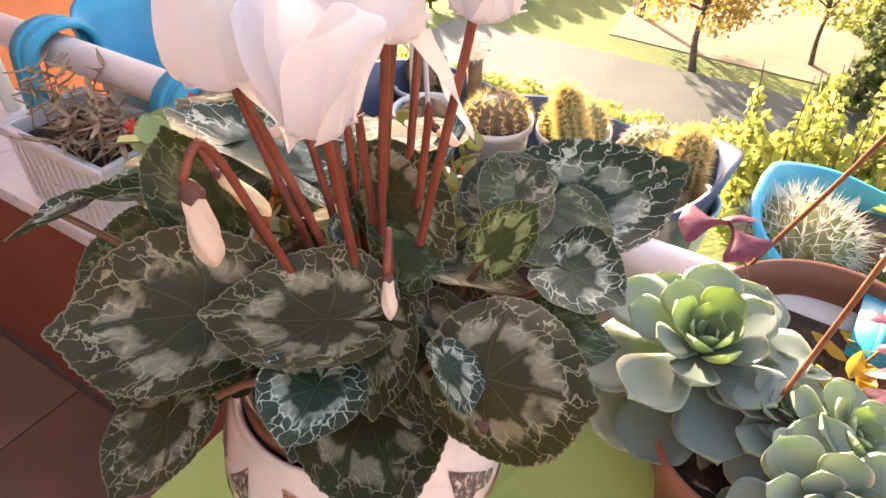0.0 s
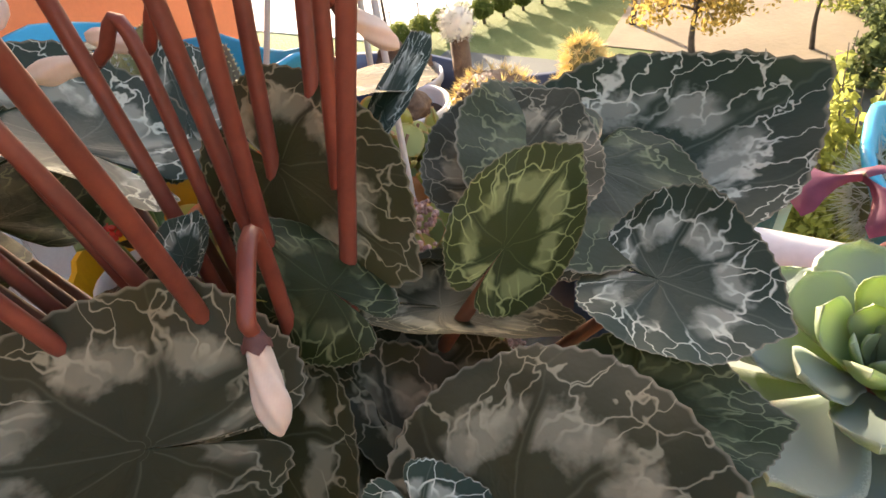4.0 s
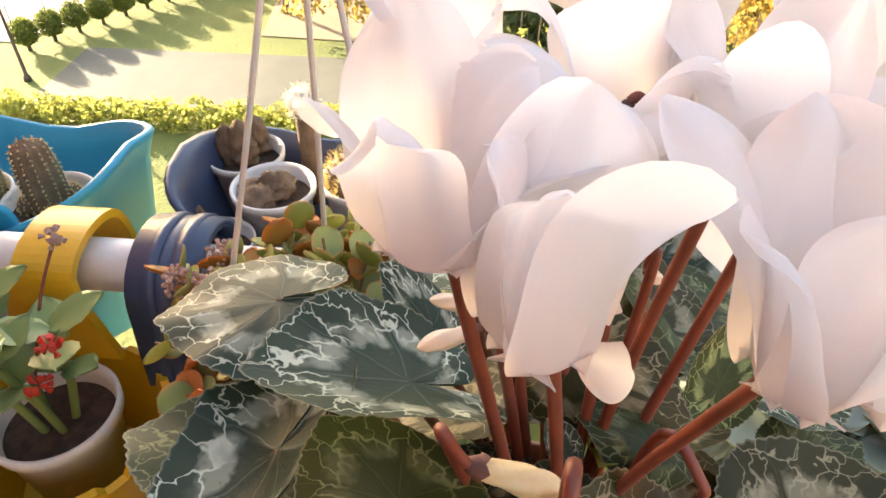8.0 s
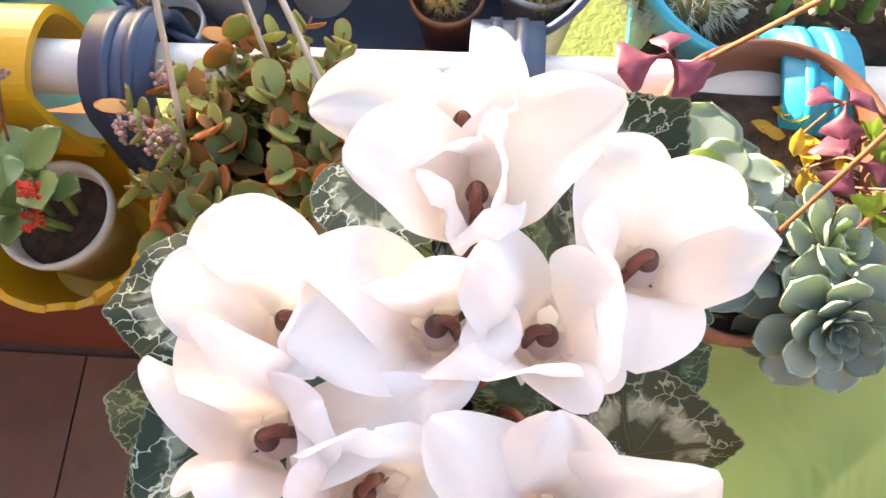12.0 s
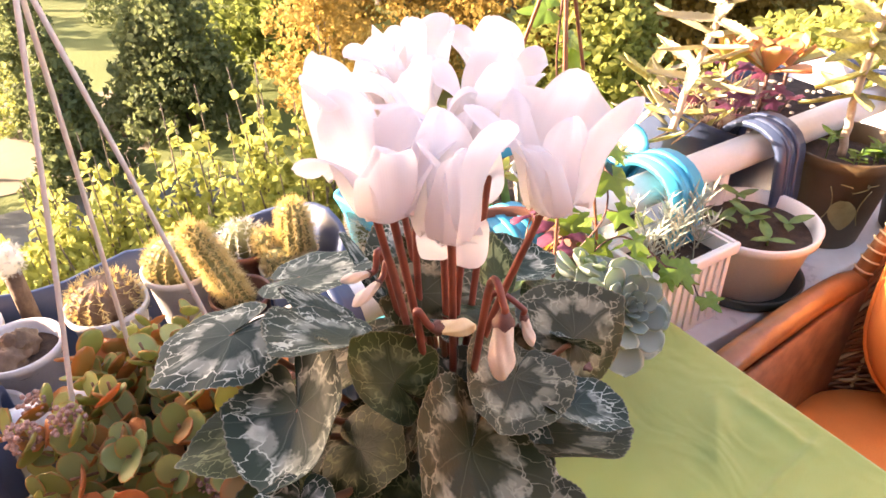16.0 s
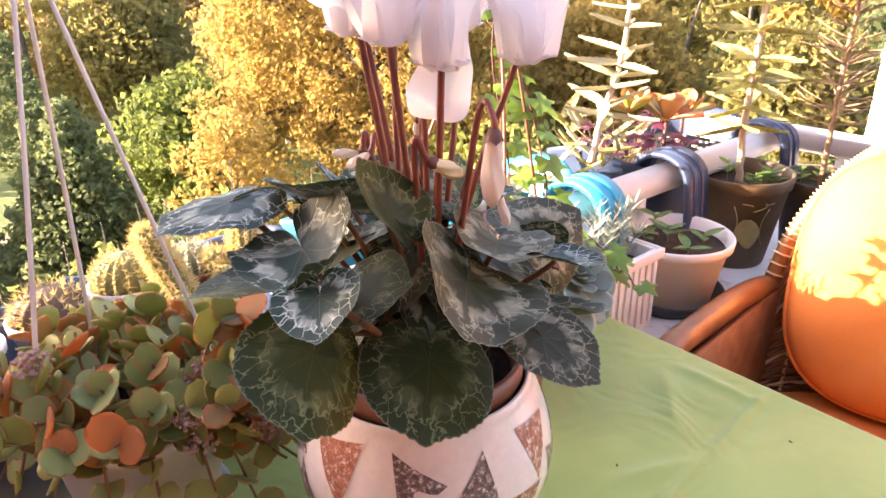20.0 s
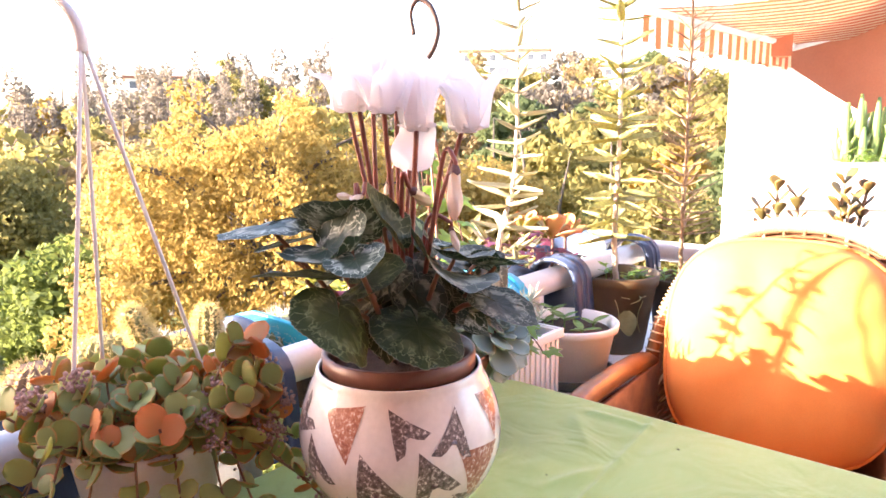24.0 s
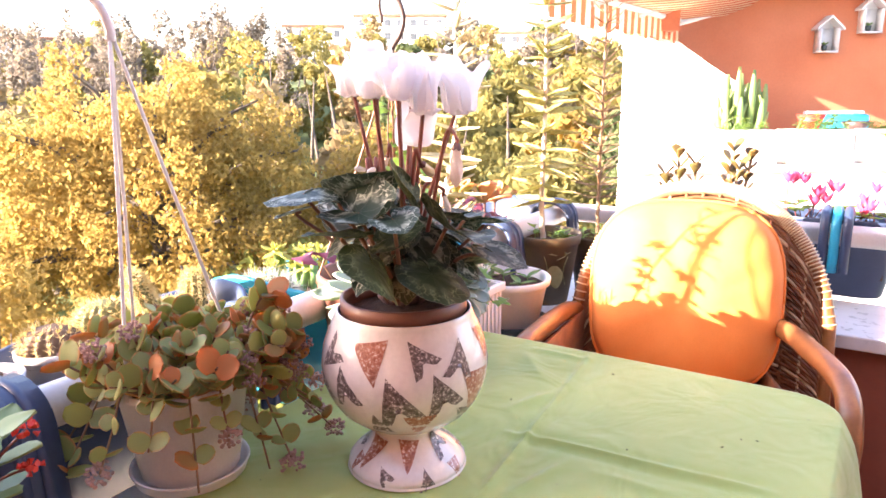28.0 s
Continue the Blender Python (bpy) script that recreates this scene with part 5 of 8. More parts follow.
part("hook", tube(bmesh.new(), glide([OX_TOP + Vector((0, -0.006, -0.008)), OX_TOP + Vector((0, -0.002, 0.010)), OX_TOP + Vector((0.0, -0.016, 0.034)), OX_TOP + Vector((0, -0.021, 0.058)), OX_TOP + Vector((0, -0.012, 0.085)), OX_TOP + Vector((0, 0.004, 0.094)), OX_TOP + Vector((0, 0.014, 0.078)), OX_TOP + Vector((0, 0.010, 0.050))], 6), [0.0045 - 0.00004 * i for i in range(43)], 8), HOOK, ox_pot, "dark bent metal hook")

oxalis = thing("oxalis", OX_C + Vector((0, 0, 0.19)), "purple oxalis with folded triangular leaves and pale litter", "house plant")
OX_LEAF = blade("leaflet", OXALIS, 0.034, 0.040, 0.0, -0.10, -0.06, 2.6, 0.05, 6, 6)
r = rng(40)
for x, y, z in ((-0.052, 0.086, 0.262), (0.050, -0.006, 0.236), (0.034, -0.046, 0.225)):
    p = OX_C + Vector((x, y, z))
    st = OX_C + Vector((x * 0.55, y * 0.55, 0.188))
    part("stalk", tube(bmesh.new(), glide([st, st.lerp(p, 0.6) + Vector((0.004, 0.002, 0.004)), p], 5), 0.0010, 5), SEDUM_STEM, oxalis)
    a0 = r.uniform(0, 6.28)
    for k in range(3):
        a = a0 + k * 2.094
        piece("leaflet", OX_LEAF, oxalis, aim(p, (math.cos(a), math.sin(a), -0.28 + r.uniform(-0.2, 0.25)), (r.uniform(-0.3, 0.3), r.uniform(-0.3, 0.3), 1)) @ Matrix.Scale(r.uniform(0.75, 1.1), 4))
LITTER = blade("dry_leaf", YELLOW_LEAF, 0.022, 0.012, 0.0, 0.2, 0.15, 0.5, 0.1, 4, 3)
for i in range(14):
    a, d = r.uniform(-1.6, 0.6), r.uniform(0.02, 0.068)
    piece("dry_leaf", LITTER, oxalis, aim(OX_C + Vector((d * math.cos(a), d * math.sin(a), 0.193)), (r.uniform(-1, 1), r.uniform(-1, 1), 0.15), (0, 0, 1)))


def climber(name, label, lines, leaf_me, stem_mat, step, seed, size=(0.7, 1.15)):
    q = rng(seed)
    ob = thing(name, lines[0][0], label, "climbing plant")
    for pts in lines:
        line = glide(pts, 8)
        part("vine", tube(bmesh.new(), line, 0.0011, 5), stem_mat, ob)
        gone = 0.0
        for a, b in zip(line, line[1:]):
            gone += (b - a).length
            if gone > step:
                gone = 0.0
                out = Vector((q.uniform(-1, 1), q.uniform(-1, 0.6), q.uniform(-0.2, 0.4))).normalized()
                p = b + out * 0.014
                part("stalk", tube(bmesh.new(), [b, p], 0.0008, 4), stem_mat, ob)
                piece("leaf", leaf_me, ob, aim(p, out + Vector((0, 0, -0.5)), (-0.55 + q.uniform(-0.4, 0.4), -0.5 + q.uniform(-0.4, 0.4), 0.7)) @ Matrix.Scale(q.uniform(*size), 4))
    return ob


climber("ivy", "bright green ivy climbing the wires of the brown pot", [
    [OX_C + Vector((0.05, -0.03, 0.19)), (0.392, 0.070, 0.88), (0.385, 0.075, 0.94), (0.362, 0.085, 1.02), (0.352, 0.082, 1.09)],
    [OX_C + Vector((0.03, -0.05, 0.19)), (0.360, 0.022, 0.87), (0.365, 0.03, 0.93), (0.352, 0.05, 1.01)],
    [OX_C + Vector((0.02, -0.06, 0.19)), (0.360, 0.010, 0.845), (0.372, -0.020, 0.835), (0.385, -0.055, 0.80)]], IVY_LEAF, CALYX, 0.020, 61)

# ---- pots along the marble ledge ----
def uv_box_planter(name, label, u0, u1, v0, v1, z0, z1, material, ribs=9):
    ob = thing(name, W((u0 + u1) / 2, (v0 + v1) / 2, z0), label, "planter")
    t = 0.005
    part("tray", box(bmesh.new(), u0 + 0.006, u1 - 0.006, v0 + 0.006, v1 - 0.006, z0, z0 + 0.006), material, ob)
    for a in ((u0, u1, v0, v0 + t), (u0, u1, v1 - t, v1), (u0, u0 + t, v0 + t, v1 - t), (u1 - t, u1, v0 + t, v1 - t)):
        part("side", box(bmesh.new(), *a, z0, z1, 0.0012), material, ob)
    for a in ((u0 - 0.007, u1 + 0.007, v0 - 0.007, v0 - 0.0005), (u0 - 0.007, u1 + 0.007, v1 + 0.0005, v1 + 0.007), (u0 - 0.007, u0 - 0.0005, v0, v1), (u1 + 0.0005, u1 + 0.007, v0, v1)):
        part("rim", box(bmesh.new(), *a, z1 - 0.014, z1 + 0.002, 0.002), material, ob)
    for i in range(ribs):
        u = u0 + (u1 - u0) * (i + 0.5) / ribs
        w = (u1 - u0) / ribs * 0.28
        part("rib", box(bmesh.new(), u - w, u + w, v0 - 0.0035, v0 - 0.0004, z0 + 0.012, z1 - 0.016, 0.0012), material, ob)
        if i < 5:
            v = v0 + (v1 - v0) * (i + 0.5) / 5
            part("rib", box(bmesh.new(), u0 - 0.0035, u0 - 0.0004, v - w, v + w, z0 + 0.012, z1 - 0.016, 0.0012), material, ob)
    part("soil", box(bmesh.new(), u0 + t + 0.0005, u1 - t - 0.0005, v0 + t + 0.0005, v1 - t - 0.0005, z0 + 0.008, z1 - 0.022), SOIL, ob)
    return ob


uv_box_planter("box_planter", "white ridged plastic box planter on the marble ledge", 0.405, 0.545, 0.225, 0.315, LEDGE_Z, 0.735, IVORY_PLASTIC)
sprigs = thing("lavender", W(0.47, 0.27, 0.715), "silvery narrow-leaved sprigs in the white box planter", "herb")
SPRIG = blade("leaf", SILVER_SPRIG, 0.026, 0.0032, 0.0, 0.1, 0.1, 0.4, 0.3, 4, 2)
r = rng(71)
for i in range(15):
    u, v = r.uniform(0.42, 0.53), r.uniform(0.235, 0.305)
    p0 = W(u, v, 0.712)
    lean = W(r.uniform(-0.035, 0.035), r.uniform(-0.03, 0.03), r.uniform(0.05, 0.105))
    line = glide([p0, p0 + lean * 0.5 + Vector((0, 0, 0.01)), p0 + lean], 6)
    part("stem", tube(bmesh.new(), line, 0.0010, 4), SILVER_SPRIG, sprigs)
    for k in range(2, len(line)):
        for s_ in range(2):
            a = k * 2.1 + s_ * 3.14 + i
            piece("leaf", SPRIG, sprigs, aim(line[k], (math.cos(a), math.sin(a), 0.75), (0, 0, 1)) @ Matrix.Scale(r.uniform(0.7, 1.1), 4))
climber("ivy", "ivy with lobed green leaves beside the echeveria", [
    [W(0.415, 0.235, 0.715), W(0.40, 0.215, 0.77), W(0.385, 0.195, 0.79), W(0.37, 0.17, 0.775)],
    [W(0.44, 0.235, 0.715), W(0.42, 0.20, 0.755), W(0.41, 0.17, 0.74)]], IVY_LEAF, CALYX, 0.020, 62)

WP = W(0.645, 0.262, LEDGE_Z)
tray = thing("saucer", WP, "dark green plastic saucer on the marble ledge", "saucer")
part("dish", lathe(bmesh.new(), [(0.0, 0.0), (0.078, 0.0), (0.083, 0.003), (0.088, 0.020), (0.086, 0.0215), (0.082, 0.018), (0.077, 0.006), (0.0, 0.005)], WP, 48), DARK_GREEN_PLASTIC, tray)
white_pot = thing("plant_pot", WP + Vector((0, 0, 0.006)), "ivory plastic pot of soil with a few seedlings", "plant pot")
part("pot", lathe(bmesh.new(), [(0.0, 0.006), (0.063, 0.006), (0.067, 0.010), (0.083, 0.095), (0.090, 0.098), (0.0915, 0.110), (0.089, 0.113), (0.085, 0.110), (0.080, 0.095), (0.07, 0.05), (0.0, 0.05)], WP, 56), IVORY_PLASTIC, white_pot)
part("soil", lathe(bmesh.new(), [(0.0, 0.098), (0.025, 0.100), (0.05, 0.096), (0.079, 0.094)], WP, 36, wave=lambda a, z: 0.014 * math.sin(6 * a)), SOIL, white_pot)
seedling = thing("seedling", WP + Vector((0, 0, 0.098)), "young seedlings with oval green leaves in dark soil", "seedling")
SEED_LEAF = blade("leaf", SEEDLING, 0.040, 0.017, 0.0, 0.15, -0.12, 0.5, 0.08, 6, 4)
for x, y, h, n_ in ((-0.015, 0.01, 0.030, 5), (0.035, 0.03, 0.034, 4), (-0.045, -0.02, 0.012, 4), (0.01, -0.045, 0.010, 3), (-0.03, 0.045, 0.026, 4)):
    p = WP + Vector((x, y, 0.096))
    part("stem", tube(bmesh.new(), [p, p + Vector((0.002, 0, h * 0.6)), p + Vector((0, 0.002, h))], 0.0014, 5), SEEDLING, seedling)
    for k in range(n_):
        a = k * 2.2 + x * 90
        piece("leaf", SEED_LEAF, seedling, aim(p + Vector((0, 0, h * (0.6 + 0.4 * k / n_))), (math.cos(a), math.sin(a), 0.35), (0, 0, 1)) @ Matrix.Scale(0.75 + 0.12 * (k % 3), 4))


def tall_pot(c, r0, r1, h, material, label):
    ob = thing("plant_pot", c, label, "plant pot")
    part("pot", lathe(bmesh.new(), [(0.0, 0.0), (r0, 0.0), (r0 + 0.002, 0.003), (r1 - 0.006, h - 0.026), (r1 - 0.002, h - 0.023), (r1 + 0.001, h - 0.002), (r1 - 0.001, h), (r1 - 0.005, h - 0.002), (r1 - 0.008, h - 0.03), (r0, h * 0.5), (0.0, h * 0.5)], c, 48), material, ob)
    part("soil", lathe(bmesh.new(), [(0.0, h - 0.026), (r1 * 0.5, h - 0.024), (r1 - 0.009, h - 0.03)], c, 30, wave=lambda a, z: 0.012 * math.sin(5 * a)), SOIL, ob)
    return ob


olive_pot = tall_pot(W(0.868, 0.278, LEDGE_Z), 0.056, 0.086, 0.166, OLIVE_POT, "olive-brown tapered pot on the marble ledge with a modelled sun patch")
# Pale tone of the pot's sun patch; the raised vines share it.
SUN_PATCH_AND_RELIEF = surface("pale_sun_patch_and_vine", (0.26, 0.23, 0.09), (0.36, 0.32, 0.14), 60, 0.5, fine=260, relief=0.2, depth=0.0005)


def on_pot(c, r0, r1, h, az, along, up, proud):
    """A place on the tapered pot's side: turn az, sideways and upward metres, a little proud of the wall."""
    rad = r0 + 0.002 + (r1 - 0.008 - r0) * up / (h - 0.026) + proud
    a = az + along / rad
    return c + Vector((rad * math.cos(a), rad * math.sin(a), up))


pot_c, pot_az = W(0.868, 0.278, LEDGE_Z), math.radians(192)
# Leaf-shaped patch of sunlight, put into shape and colour as a pale raised leaf.
bm = bmesh.new()
rows_ = []
for i in range(11):
    f = i / 10
    w = 0.021 * math.sin(math.pi * (0.04 + 0.92 * f)) ** 0.7 * (1.15 - 0.35 * f)
    rows_.append([bm.verts.new(on_pot(pot_c, 0.056, 0.086, 0.166, pot_az, w * t + 0.010 * (f - 0.5), 0.100 - 0.056 * f, 0.0012 + 0.0016 * (1 - t * t))) for t in (-1, -0.6, -0.15, 0, 0.15, 0.6, 1)])
for a, b in zip(rows_, rows_[1:]):
    for j in range(6):
        bm.faces.new((a[j], b[j], b[j + 1], a[j + 1]))
part("leaf_sun_patch", bm, SUN_PATCH_AND_RELIEF, olive_pot, "leaf-shaped sun patch modelled as a pale raised leaf")
for k, (da, z0, z1, bend_) in enumerate(((-0.030, 0.052, 0.122, 0.010), (0.030, 0.050, 0.118, -0.010), (0.002, 0.114, 0.130, 0.012), (0.020, 0.126, 0.128, 0.004), (-0.018, 0.128, 0.124, 0.004))):
    line = [on_pot(pot_c, 0.056, 0.086, 0.166, pot_az, da + bend_ * math.sin(math.pi * i / 8) + 0.0022 * i * (k > 1), z0 + (z1 - z0) * i / 8, 0.0006) for i in range(9)]
    part("vine_relief", tube(bmesh.new(), line, 0.0009, 5), SUN_PATCH_AND_RELIEF, olive_pot)
tall_pot(W(1.005, 0.197, LEDGE_Z), 0.048, 0.071, 0.143, OLIVE_POT, "small olive-brown pot at the corner of the ledge")

def whorled(name, label, line, leaf_me, material, first, whorls, per, reach, lift, seed, taper=0.55, thick=0.006, turned=0.4):
    """A tall single stem with whorls of narrow leaves."""
    q = rng(seed)
    pts = glide(line, 10)
    ob = thing(name, pts[0], label, "succulent")
    n_ = len(pts)
    wob = [p + Vector((q.uniform(-0.0015, 0.0015), q.uniform(-0.0015, 0.0015), 0)) for p in pts]
    part("stem", tube(bmesh.new(), wob, [thick * (1 - 0.6 * i / n_) for i in range(n_)], 8), material, ob)
    for k in range(whorls):
        f = first + (1 - first) * (k + 0.5 * q.random()) / whorls
        p = pts[min(n_ - 1, int(f * (n_ - 1)))]
        a0 = k * 1.05 + q.uniform(-0.3, 0.3)
        for j in range(per):
            a = a0 + 6.283 * j / per + q.uniform(-0.25, 0.25)
            d = Vector((math.cos(a), math.sin(a), lift + q.uniform(-0.2, 0.25) + 0.5 * (f - 0.5)))
            face = Vector((-math.sin(a), math.cos(a), 0)) * q.choice((-1, 1)) * q.uniform(0.3, turned) + Vector((0, 0, 1))
            piece("leaf", leaf_me, ob, aim(p, d, face) @ Matrix.Scale(reach * (1 - taper * (f - first) / (1 - first)) * q.uniform(0.75, 1.1), 4))
    return ob


SPOT_LEAF = blade("leaf", SPOTTED, 1.0, 0.24, 0.035, 0.22, 0.06, 0.45, 0.20, 16, 4, 0.13)
PALE_BLADE = blade("leaf", PALE_LEAF, 1.0, 0.20, 0.035, 0.25, 0.08, 0.45, 0.22, 16, 4, 0.15)
DRY_BLADE = blade("leaf", DRY, 1.0, 0.055, 0.035, 0.2, 0.14, 0.4, 0.4, 6, 3)
whorled("kalanchoe", "tall pale-stemmed kalanchoe with spotted yellow-green leaves", [W(0.866, 0.280, 0.75), W(0.862, 0.284, 0.85), W(0.868, 0.284, 1.05), W(0.866, 0.284, 1.26), W(0.872, 0.284, 1.52)], SPOT_LEAF, PALE_BARK, 0.26, 19, 4, 0.104, 0.04, 81, 0.45, 0.0068, 0.7)
whorled("kalanchoe", "tall drying kalanchoe crowded with thin brown leaves", [W(1.005, 0.197, 0.73), W(1.008, 0.200, 0.86), W(1.003, 0.196, 1.05), W(1.008, 0.197, 1.25), W(1.005, 0.20, 1.50)], DRY_BLADE, DRY, 0.24, 46, 5, 0.088, 0.22, 82, 0.5, 0.0052)
whorled("kalanchoe", "leaning kalanchoe with pale toothed leaves", [W(0.632, 0.425, 0.80), W(0.655, 0.425, 0.88), W(0.690, 0.422, 0.97), W(0.702, 0.422, 1.10), W(0.704, 0.424, 1.25), W(0.715, 0.424, 1.42)], PALE_BLADE, PALE_BARK, 0.20, 18, 3, 0.096, 0.14, 83, 0.4, 0.0056, 0.6)
WEED = blade("leaf", IVY, 0.028, 0.012, 0.0, 0.1, -0.1, 0.5, 0.1, 5, 3)
for c, rad, z, seed in ((W(0.868, 0.278), 0.062, 0.752, 84), (W(1.005, 0.197), 0.052, 0.728, 85)):
    q = rng(seed)
    weed = thing("seedling", (c.x, c.y, z), "small leafy offshoots round the stem of the kalanchoe", "seedling", "offshoots in the brown pots")
    for i in range(9):
        a, d = q.uniform(0, 6.28), rad * math.sqrt(q.random())
        p = Vector((c.x + d * math.cos(a), c.y + d * math.sin(a), z - 0.002))
        h = q.uniform(0.015, 0.05)
        part("stem", tube(bmesh.new(), [p, p + Vector((0.003, 0.001, h))], 0.0011, 4), SEEDLING, weed)
        for k in range(5):
            b = k * 2.4 + i
            piece("leaf", WEED, weed, aim(p + Vector((0.003, 0.001, h * (0.5 + 0.1 * k))), (math.cos(b), math.sin(b), 0.4), (0, 0, 1)) @ Matrix.Scale(q.uniform(0.6, 1.0), 4))


# ---- saddle planters on the rail ----
def tub_ring(bm, u, v, a, b, z, n=48, lift=None):
    out = []
    for i in range(n):
        t = 2 * math.pi * i / n
        c, s = math.cos(t), math.sin(t)
        x = a * math.copysign(abs(c) ** 0.55, c)
        y = b * math.copysign(abs(s) ** 0.55, s)
        out.append(bm.verts.new(W(u + x, v + y, z + (lift(x / a, y / b) if lift else 0.0))))
    return out


def rail_planter(u0, u1, material, label, clips, v0=0.372, v1=0.605, low=0.580, rim=0.762):
    """A long tub that hangs outside the rail, its far rim rising in a wave, on broad bands over the rail."""
    u, v, a, b = (u0 + u1) / 2, (v0 + v1) / 2, (u1 - u0) / 2, (v1 - v0) / 2
    ob = thing("rail_planter", W(u, 0.345, RAIL_Z), label, "planter", "saddle planters on the rail")
    wave = lambda x, y: 0.008 * math.cos(8 * x) + 0.050 * abs(x) ** 5 * (1 - 0.6 * max(0.0, y))
    bm = bmesh.new()
    rings = [tub_ring(bm, u, v, a * k, b * k2, z, lift=w) for k, k2, z, w in ((0.80, 0.70, low, None), (0.84, 0.76, low + 0.004, None), (0.95, 0.95, rim - 0.03, wave), (0.985, 0.98, rim - 0.008, wave), (1.0, 1.0, rim, wave), (0.995, 0.99, rim + 0.005, wave), (0.965, 0.955, rim + 0.003, wave), (0.93, 0.92, rim - 0.03, wave), (0.80, 0.72, low + 0.012, None))]
    for p, q in zip(rings, rings[1:]):
        for i in range(len(p)):
            bm.faces.new((p[i], p[(i + 1) % len(p)], q[(i + 1) % len(p)], q[i]))
    bm.faces.new(rings[0][::-1])
    bm.faces.new(rings[-1])
    part("tub", bm, material, ob)
    for cu in clips:
        for k, (w, t) in enumerate(((0.031, 0.0085), (0.0052, 0.0108), (0.0052, 0.0108))):
            off = (0, -0.010, 0.012)[k]
            bm = bmesh.new()
            path = [(0.288, 0.688), (0.290, 0.72)]
            path += [(0.345 + 0.048 * math.cos(x), RAIL_Z + 0.036 * math.sin(x)) for x in [math.radians(175 - i * 17) for i in range(11)]]
            path += [(0.398, 0.72)]
            inner, outer = [], []
            for i, (pv, pz) in enumerate(path):
                q0, q1 = path[max(0, i - 1)], path[min(len(path) - 1, i + 1)]
                d = Vector((q1[0] - q0[0], q1[1] - q0[1])).normalized()
                nrm = Vector((-d.y, d.x))
                for lst, tt in ((inner, 0.0), (outer, t)):
                    lst.append([bm.verts.new(W(cu + off + s * w, pv + nrm.x * tt, pz + nrm.y * tt)) for s in (-1, 1)])
            for i in range(len(path) - 1):
                bm.faces.new((outer[i][0], outer[i + 1][0], outer[i + 1][1], outer[i][1]))
                bm.faces.new((inner[i][0], inner[i][1], inner[i + 1][1], inner[i + 1][0]))
                for s in (0, 1):
                    f = (inner[i][s], inner[i + 1][s], outer[i + 1][s], outer[i][s])
                    bm.faces.new(f if s == 0 else f[::-1])
            for e in (0, -1):
                f = (inner[e][0], outer[e][0], outer[e][1], inner[e][1])
                bm.faces.new(f if e else f[::-1])
            part("clip" if k == 0 else "rib", bm, material, ob)
    return ob


rail_planter(-0.375, 0.088, NAVY, "dark blue plastic rail planter filled with potted cacti", (-0.322, 0.004))
rail_planter(0.112, 0.585, CYAN, "bright cyan plastic rail planter with succulents", (0.255, 0.520))
rail_planter(0.665, 1.125, NAVY, "blue plastic rail planter with burgundy and yellow leaves", (0.745, 1.075))
rail_planter(-0.93, -0.425, CYAN, "bright cyan plastic rail planter with brown cacti", (-0.545, -0.86))


def cup(u, v, material, label, rad=0.042, h=0.082, rim=0.775):
    c = W(u, v, rim - h)
    ob = thing("cup_pot", c, label, "plant pot", "small pots in the rail planters")
    part("pot", lathe(bmesh.new(), [(0.0, 0.0), (rad * 0.70, 0.0), (rad * 0.74, 0.003), (rad * 0.95, h - 0.010), (rad * 1.04, h - 0.009), (rad * 1.05, h - 0.001), (rad, h), (rad * 0.93, h - 0.004), (rad * 0.86, h * 0.6), (0.0, h * 0.6)], c, 32), material, ob)
    part("soil", lathe(bmesh.new(), [(0.0, h - 0.014), (rad * 0.5, h - 0.015), (rad * 0.93, h - 0.017)], c, 20, wave=lambda a, z: 0.02 * math.sin(5 * a)), SOIL, ob)
    return c + Vector((0, 0, h - 0.016))


def spine_mesh(points, length, per, seed, spread=0.8, thick=0.0005):
    """Fine needles standing off a list of (place, outward way)."""
    q = rng(seed)
    vs, fs = [], []
    for p, d in points:
        for _ in range(per):
            w = (d + Vector((q.gauss(0, spread), q.gauss(0, spread), q.gauss(0, spread))) * 0.6).normalized()
            s = w.orthogonal().normalized() * thick
            t = w.cross(s).normalized() * thick
            L = length * q.uniform(0.6, 1.15)
            k = len(vs)
            vs += [p + s, p - s * 0.5 + t, p - s * 0.5 - t, p + w * L]
            fs += [(k, k + 1, k + 3), (k + 1, k + 2, k + 3), (k + 2, k, k + 3)]
    bm = bmesh.new()
    vv = [bm.verts.new(v) for v in vs]
    for f in fs:
        bm.faces.new([vv[i] for i in f])
    return bm


